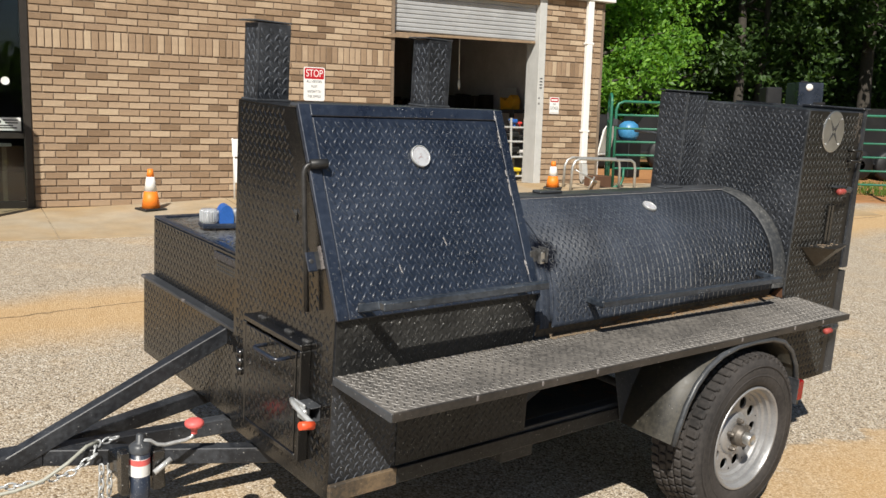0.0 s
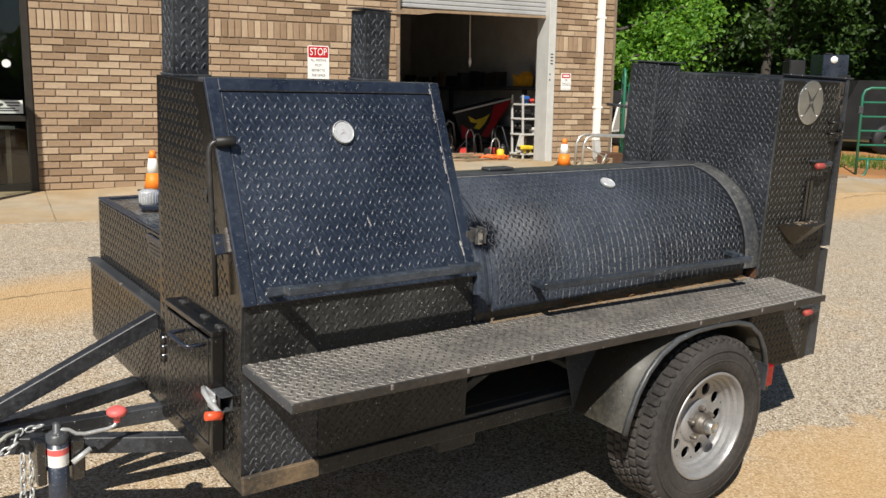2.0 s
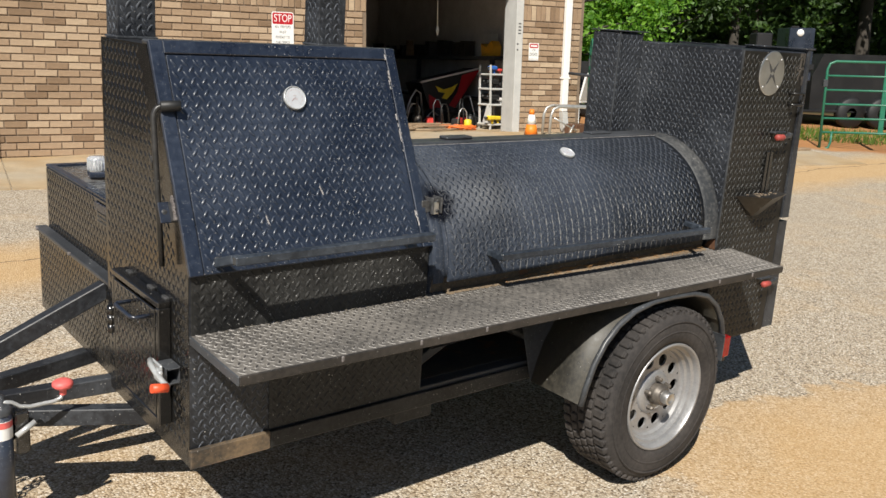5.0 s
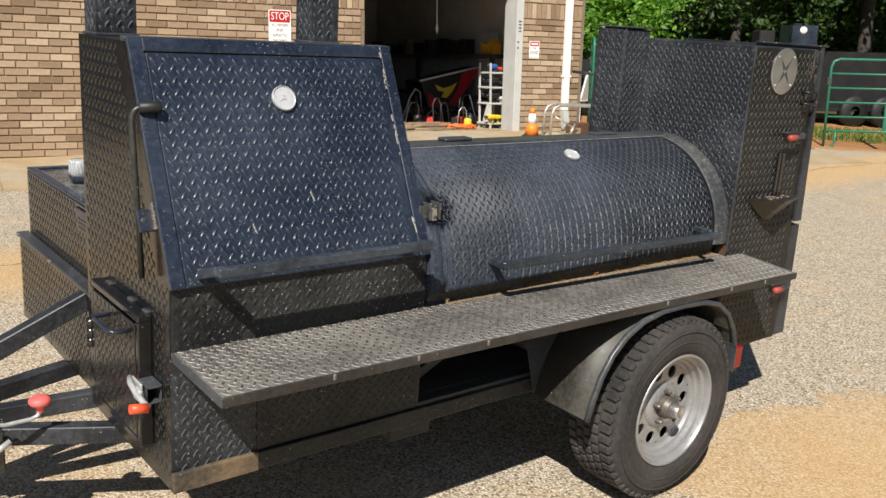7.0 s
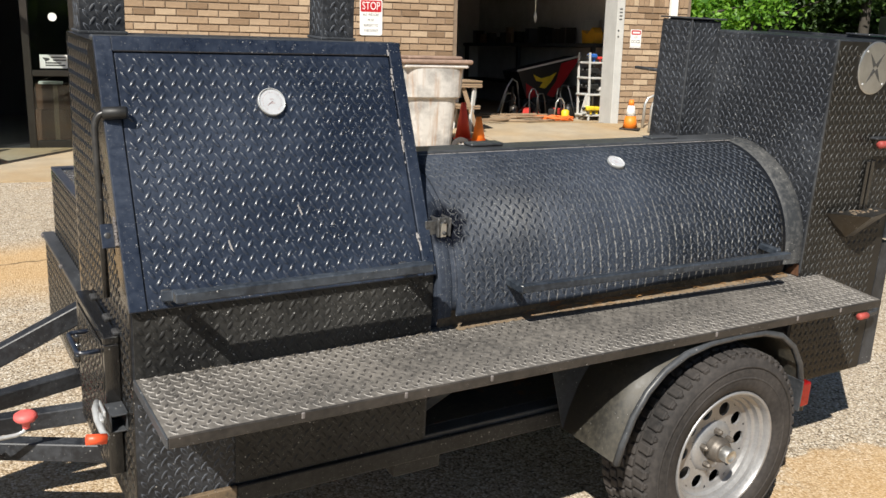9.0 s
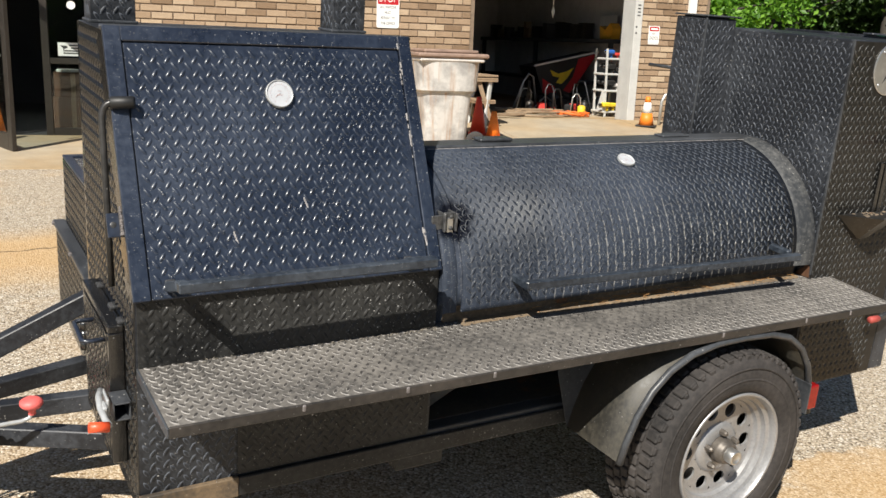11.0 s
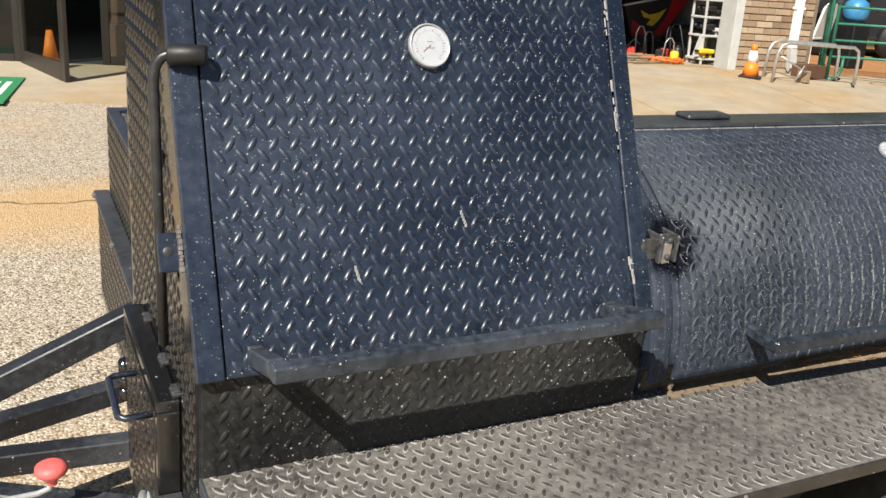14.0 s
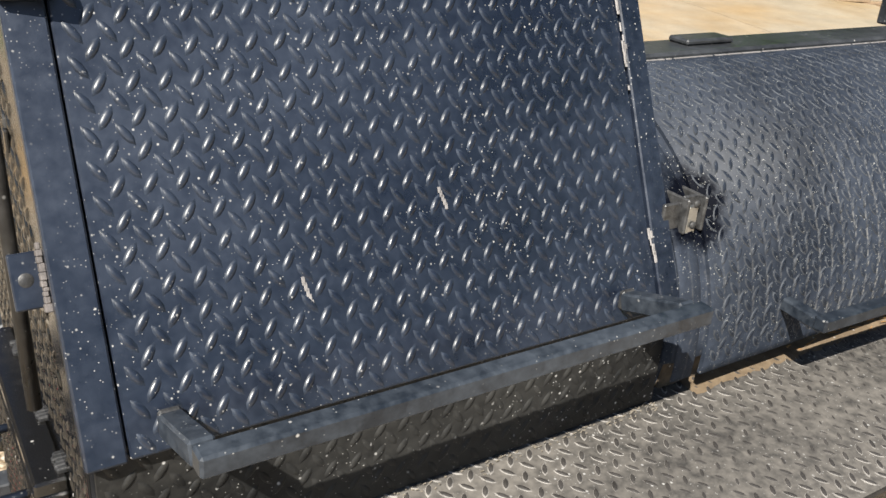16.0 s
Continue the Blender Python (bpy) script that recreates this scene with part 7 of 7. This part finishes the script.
def pen_things():
    x, y = fence_at(1.2, 0.72)
    b = thing("blue_drum", "light blue plastic drum in the pen", "drum", Matrix.Translation((x, y, lie(x, y))))
    part("stand", Form().box(-0.16, 0.16, -0.16, 0.16, 0.0, 0.62, 0.01), "far_black", b)
    part("drum_body", Form().lathe([(0.0, 0.62), (0.12, 0.62), (0.17, 0.68), (0.18, 0.78), (0.15, 0.88), (0.08, 0.93), (0.0, 0.94)], None, 24), "sky_blue", b)
    x, y = fence_at(0.5, -0.15)
    c = thing("garden_chair", "white plastic garden chair behind the gate", "chair", Matrix.Translation((x, y, lie(x, y))) @ rot("Z", 200))
    part("seat", Form().box(-0.25, 0.25, -0.24, 0.24, 0.40, 0.44, 0.01), "white", c)
    part("backrest", Form().prism([(-0.25, 0.44), (0.25, 0.44), (0.22, 0.80), (0.10, 0.88), (-0.10, 0.88), (-0.22, 0.80)], lambda p, q, a: (p, a + (q - 0.44) * 0.2, q), 0.21, 0.24), "white", c)
    for s in (-0.22, 0.22):
        for d in (-0.2, 0.2):
            part("leg", Form().beam((s, d, 0.0), (s * 0.95, d * 0.95, 0.4), 0.04, 0.04), "white", c)
    # second smoker with a round white gauge, and dark trailers behind the gates
    x, y = fence_at(2.5, 4.25)
    z = lie(x, y)
    s = thing("parked_smoker", "dark second smoker parked behind the gate", "smoker", Matrix.Translation((x, y, z)) @ rot("Z", -38))
    part("upper_box", Form().box(0.21, 0.68, 0.0, 0.6, 0.85, 1.80, 0.01), "gloss", s)
    part("lower_box", Form().box(-0.9, 0.62, 0.02, 1.0, 0.42, 0.85, 0.01), "far_black", s)
    part("lid_tab", Form().box(0.24, 0.38, 0.0, 0.05, 1.80, 1.83, 0.005), "far_black", s)
    part("side_box", Form().box(-0.35, -0.05, 0.1, 0.5, 0.86, 1.70, 0.02), "far_black", s)
    part("gauge", Form().lathe([(0.0, 0.02), (0.060, 0.02), (0.065, 0.0)], Matrix.Translation((0.41, 0.0, 1.71)) @ rot("X", 90), 28), "white", s, "white round gauge")
    part("latch", Form().box(0.5, 0.72, -0.03, 0.0, 1.40, 1.44, 0.004).box(0.55, 0.70, -0.05, 0.0, 1.05, 1.15, 0.004), "far_black", s)
    for q in (-0.55, 0.22):
        part("tyre", Form().lathe([(0.10, -0.09), (0.28, -0.09), (0.31, -0.05), (0.31, 0.05), (0.28, 0.09), (0.10, 0.09)], Matrix.Translation((q, 0.0, 0.31)) @ rot("X", 90), 28), "far_black", s)
    for f_, k_, w, d, h, nm in ((4.2, 9.0, 1.2, 1.0, 1.75, "b"), (2.2, 0.2, 1.7, 1.0, 0.95, "c"), (2.6, 2.2, 1.8, 1.0, 1.0, "d"), (3.1, 6.5, 2.3, 1.1, 1.42, "e")):
        x, y = fence_at(f_, k_)
        t = thing("covered_trailer", "dark trailer parked in the shaded pen", "trailer", Matrix.Translation((x, y, lie(x, y))) @ rot("Z", -30), "parked trailers")
        part("trailer_body", Form().prism([(-w / 2, 0.35), (w / 2, 0.35), (w / 2, h * 0.8), (w / 2 - 0.3, h), (-w / 2 + 0.2, h), (-w / 2, h * 0.7)], lambda p, q, a: (p, a, q), 0.0, d), "far_black", t)
        part("trailer_deck", Form().box(-w / 2 - 0.3, w / 2 + 0.2, -0.05, d + 0.05, 0.30, 0.349, 0.01), "far_black", t)
        for q in (-0.3, 0.35):
            part("tyre", Form().lathe([(0.10, -0.09), (0.27, -0.09), (0.30, -0.05), (0.30, 0.05), (0.27, 0.09), (0.10, 0.09)], Matrix.Translation((q, -0.02, 0.30)) @ rot("X", 90), 24), "far_black", t)
    rnd = random.Random(9)
    for k in range(7):
        x, y = fence_at(-0.25 - 0.05 * k, 0.9 + 0.36 * k)
        thing("plank_offcut", "dark plank on the clay by the gate", "plank", Matrix.Translation((x, y, lie(x, y) + 0.002)) @ rot("Z", -30 + rnd.uniform(-30, 30)), "planks by the gate", form=Form().box(-0.35, 0.35, -0.06, 0.06, 0.0, 0.04, 0.006), material="wood")


pen_things()


# ---- trees ----
def leaves(centres, spread, count, size, seed, name, material, parent=None):
    """A crown of many small leaves in clumps, one mesh."""
    rng = np.random.default_rng(seed)
    c = np.asarray(centres)[rng.integers(0, len(centres), count)]
    p = c + rng.normal(0, 1, (count, 3)) * spread
    n = rng.normal(0, 1, (count, 3)) + np.array([-0.3, -0.3, 0.7])
    n /= np.linalg.norm(n, axis=1, keepdims=True)
    a = np.cross(n, rng.normal(0, 1, (count, 3)))
    a /= np.linalg.norm(a, axis=1, keepdims=True)
    b = np.cross(n, a)
    s = size * rng.uniform(0.6, 1.4, (count, 1))
    v = np.stack([p - a * s, p - b * s * 0.55 + n * s * 0.15, p + a * s, p + b * s * 0.55 + n * s * 0.15], 1).reshape(-1, 3)
    me = bpy.data.meshes.new(name)
    me.from_pydata(v.tolist(), [], [(4 * i, 4 * i + 1, 4 * i + 2, 4 * i + 3) for i in range(count)])
    me.materials.append(M[material])
    ob = new(name, me)
    ob.parent = parent
    return ob


def tree(x, y, h, r, trunk_r, seed, count, size, first=0.25, material="leaf", label="tall broad-leaved tree with sunlit crown"):
    rnd = random.Random(seed)
    g = float(lie(x, y))
    t = thing("tree", label, "tree", Matrix.Translation((x, y, g)), "trees at the wood's edge")
    f = Form()
    lean = (rnd.uniform(-0.4, 0.4), rnd.uniform(-0.4, 0.4))
    pts = [(lean[0] * k / 8 + rnd.uniform(-0.05, 0.05), lean[1] * k / 8 + rnd.uniform(-0.05, 0.05), h * 0.9 * k / 8 - 0.1) for k in range(9)]
    f.tube(pts, trunk_r, 12, True, [trunk_r * (1.25 if k == 0 else 1.0 - 0.09 * k) for k in range(9)])
    tips = []
    for k in range(16):
        z = h * (first + (0.95 - first) * k / 16)
        a = rnd.uniform(0, 2 * math.pi)
        ln = r * rnd.uniform(0.55, 1.0) * (1 - 0.5 * abs(z / h - 0.55))
        q = [(lean[0] * z / h, lean[1] * z / h, z)]
        for j in range(1, 5):
            q.append((q[0][0] + math.cos(a) * ln * j / 4 + rnd.uniform(-0.1, 0.1), q[0][1] + math.sin(a) * ln * j / 4 + rnd.uniform(-0.1, 0.1), z + ln * (0.30 * j / 4) + rnd.uniform(-0.1, 0.1)))
        f.tube(q, 0.05, 6, True, [trunk_r * 0.35, trunk_r * 0.28, trunk_r * 0.2, trunk_r * 0.13, trunk_r * 0.07])
        for j in (2, 3, 4):
            for _ in range(3):
                tips.append([q[j][i] + rnd.gauss(0, 0.35) for i in range(3)])
    part("trunk", f, "bark", t, "grey bark trunk with limbs")
    leaves(tips, np.array([0.28, 0.28, 0.20]), count, size, seed, "crown", material, t)


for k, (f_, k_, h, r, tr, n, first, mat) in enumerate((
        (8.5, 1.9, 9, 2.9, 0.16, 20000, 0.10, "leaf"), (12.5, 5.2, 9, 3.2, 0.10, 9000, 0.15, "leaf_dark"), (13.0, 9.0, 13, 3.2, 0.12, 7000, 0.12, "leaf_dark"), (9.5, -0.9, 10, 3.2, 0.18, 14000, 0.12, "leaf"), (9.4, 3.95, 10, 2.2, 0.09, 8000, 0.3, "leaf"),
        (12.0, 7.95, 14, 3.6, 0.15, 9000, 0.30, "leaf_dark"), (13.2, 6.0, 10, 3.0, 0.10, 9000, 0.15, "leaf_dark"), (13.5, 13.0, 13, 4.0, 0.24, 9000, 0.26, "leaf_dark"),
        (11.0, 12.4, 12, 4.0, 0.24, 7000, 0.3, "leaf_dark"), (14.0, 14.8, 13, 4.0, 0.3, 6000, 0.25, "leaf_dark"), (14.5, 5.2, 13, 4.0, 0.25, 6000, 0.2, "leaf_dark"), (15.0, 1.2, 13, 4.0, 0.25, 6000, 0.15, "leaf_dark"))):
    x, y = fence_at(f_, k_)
    tree(x, y, h, r, tr, 40 + k, n, 0.070 if mat == "leaf" else 0.10, first, mat, "broad-leaved tree with bright sunlit crown" if mat == "leaf" else "tall tree in shade-dark leaf colour with bare lower trunk")

rng = np.random.default_rng(77)
spots = []
for k in range(420):
    f_, k_ = rng.uniform(14.5, 19.5), rng.uniform(-8, 26)
    x, y = fence_at(f_, k_)
    spots.append((x, y, float(lie(x, y)) + rng.uniform(0.4, 12.5)))
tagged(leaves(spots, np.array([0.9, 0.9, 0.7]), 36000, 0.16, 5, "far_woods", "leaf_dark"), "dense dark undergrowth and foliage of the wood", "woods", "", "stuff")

# unseen trees added across the yard, to darken what the paint mirrors
spots = []
for k in range(520):
    a, d = radians(rng.uniform(-25, 95)), rng.uniform(24, 29)
    h = 3.4 + 8.6 * float(smooth(29, 42, math.degrees(a)))
    spots.append((-1.5 + d * math.sin(a), -d * math.cos(a), rng.uniform(0.0, h)))
tagged(leaves(spots, np.array([0.8, 0.8, 0.6]), 26000, 0.30, 6, "far_woods", "leaf_dark"), "unseen row of dark trees added to darken reflections", "woods", "", "stuff")


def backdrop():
    # upright sheet behind the trees, its shade given by its colour
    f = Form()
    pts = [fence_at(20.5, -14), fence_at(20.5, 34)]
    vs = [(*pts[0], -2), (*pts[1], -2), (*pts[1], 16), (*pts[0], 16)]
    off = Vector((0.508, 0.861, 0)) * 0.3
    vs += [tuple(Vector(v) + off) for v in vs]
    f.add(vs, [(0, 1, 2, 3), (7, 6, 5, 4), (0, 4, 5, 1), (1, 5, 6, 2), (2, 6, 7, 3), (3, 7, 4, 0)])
    thing("backdrop", "dark sheet coloured as the wood's deep shade", "woods", kind="structure", form=f, material="woods")


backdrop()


def grass():
    rng = np.random.default_rng(12)
    n = 9000
    f_ = np.concatenate([rng.uniform(0.7, 2.3, n // 2), rng.uniform(6.0, 13.0, n - n // 2)])
    k_ = rng.uniform(2.0, 11, n)
    x, y = 7.6 + 0.508 * f_ + 0.861 * k_, 7.3 + 0.861 * f_ - 0.508 * k_
    z = lie(x, y)
    a, h = rng.uniform(0, np.pi, n), rng.uniform(0.05, 0.14, n)
    dx, dy = np.cos(a) * 0.012, np.sin(a) * 0.012
    lx, ly = rng.normal(0, 0.03, n), rng.normal(0, 0.03, n)
    v = np.stack([np.stack([x - dx, y - dy, z - 0.01], 1), np.stack([x + dx, y + dy, z - 0.01], 1), np.stack([x + lx, y + ly, z + h], 1)], 1).reshape(-1, 3)
    me = bpy.data.meshes.new("grass")
    me.from_pydata(v.tolist(), [], [(3 * i, 3 * i + 1, 3 * i + 2) for i in range(n)])
    me.materials.append(M["grass"])
    tagged(new("grass", me), "strip of short green grass beyond the gate", "grass", "", "stuff")


grass()
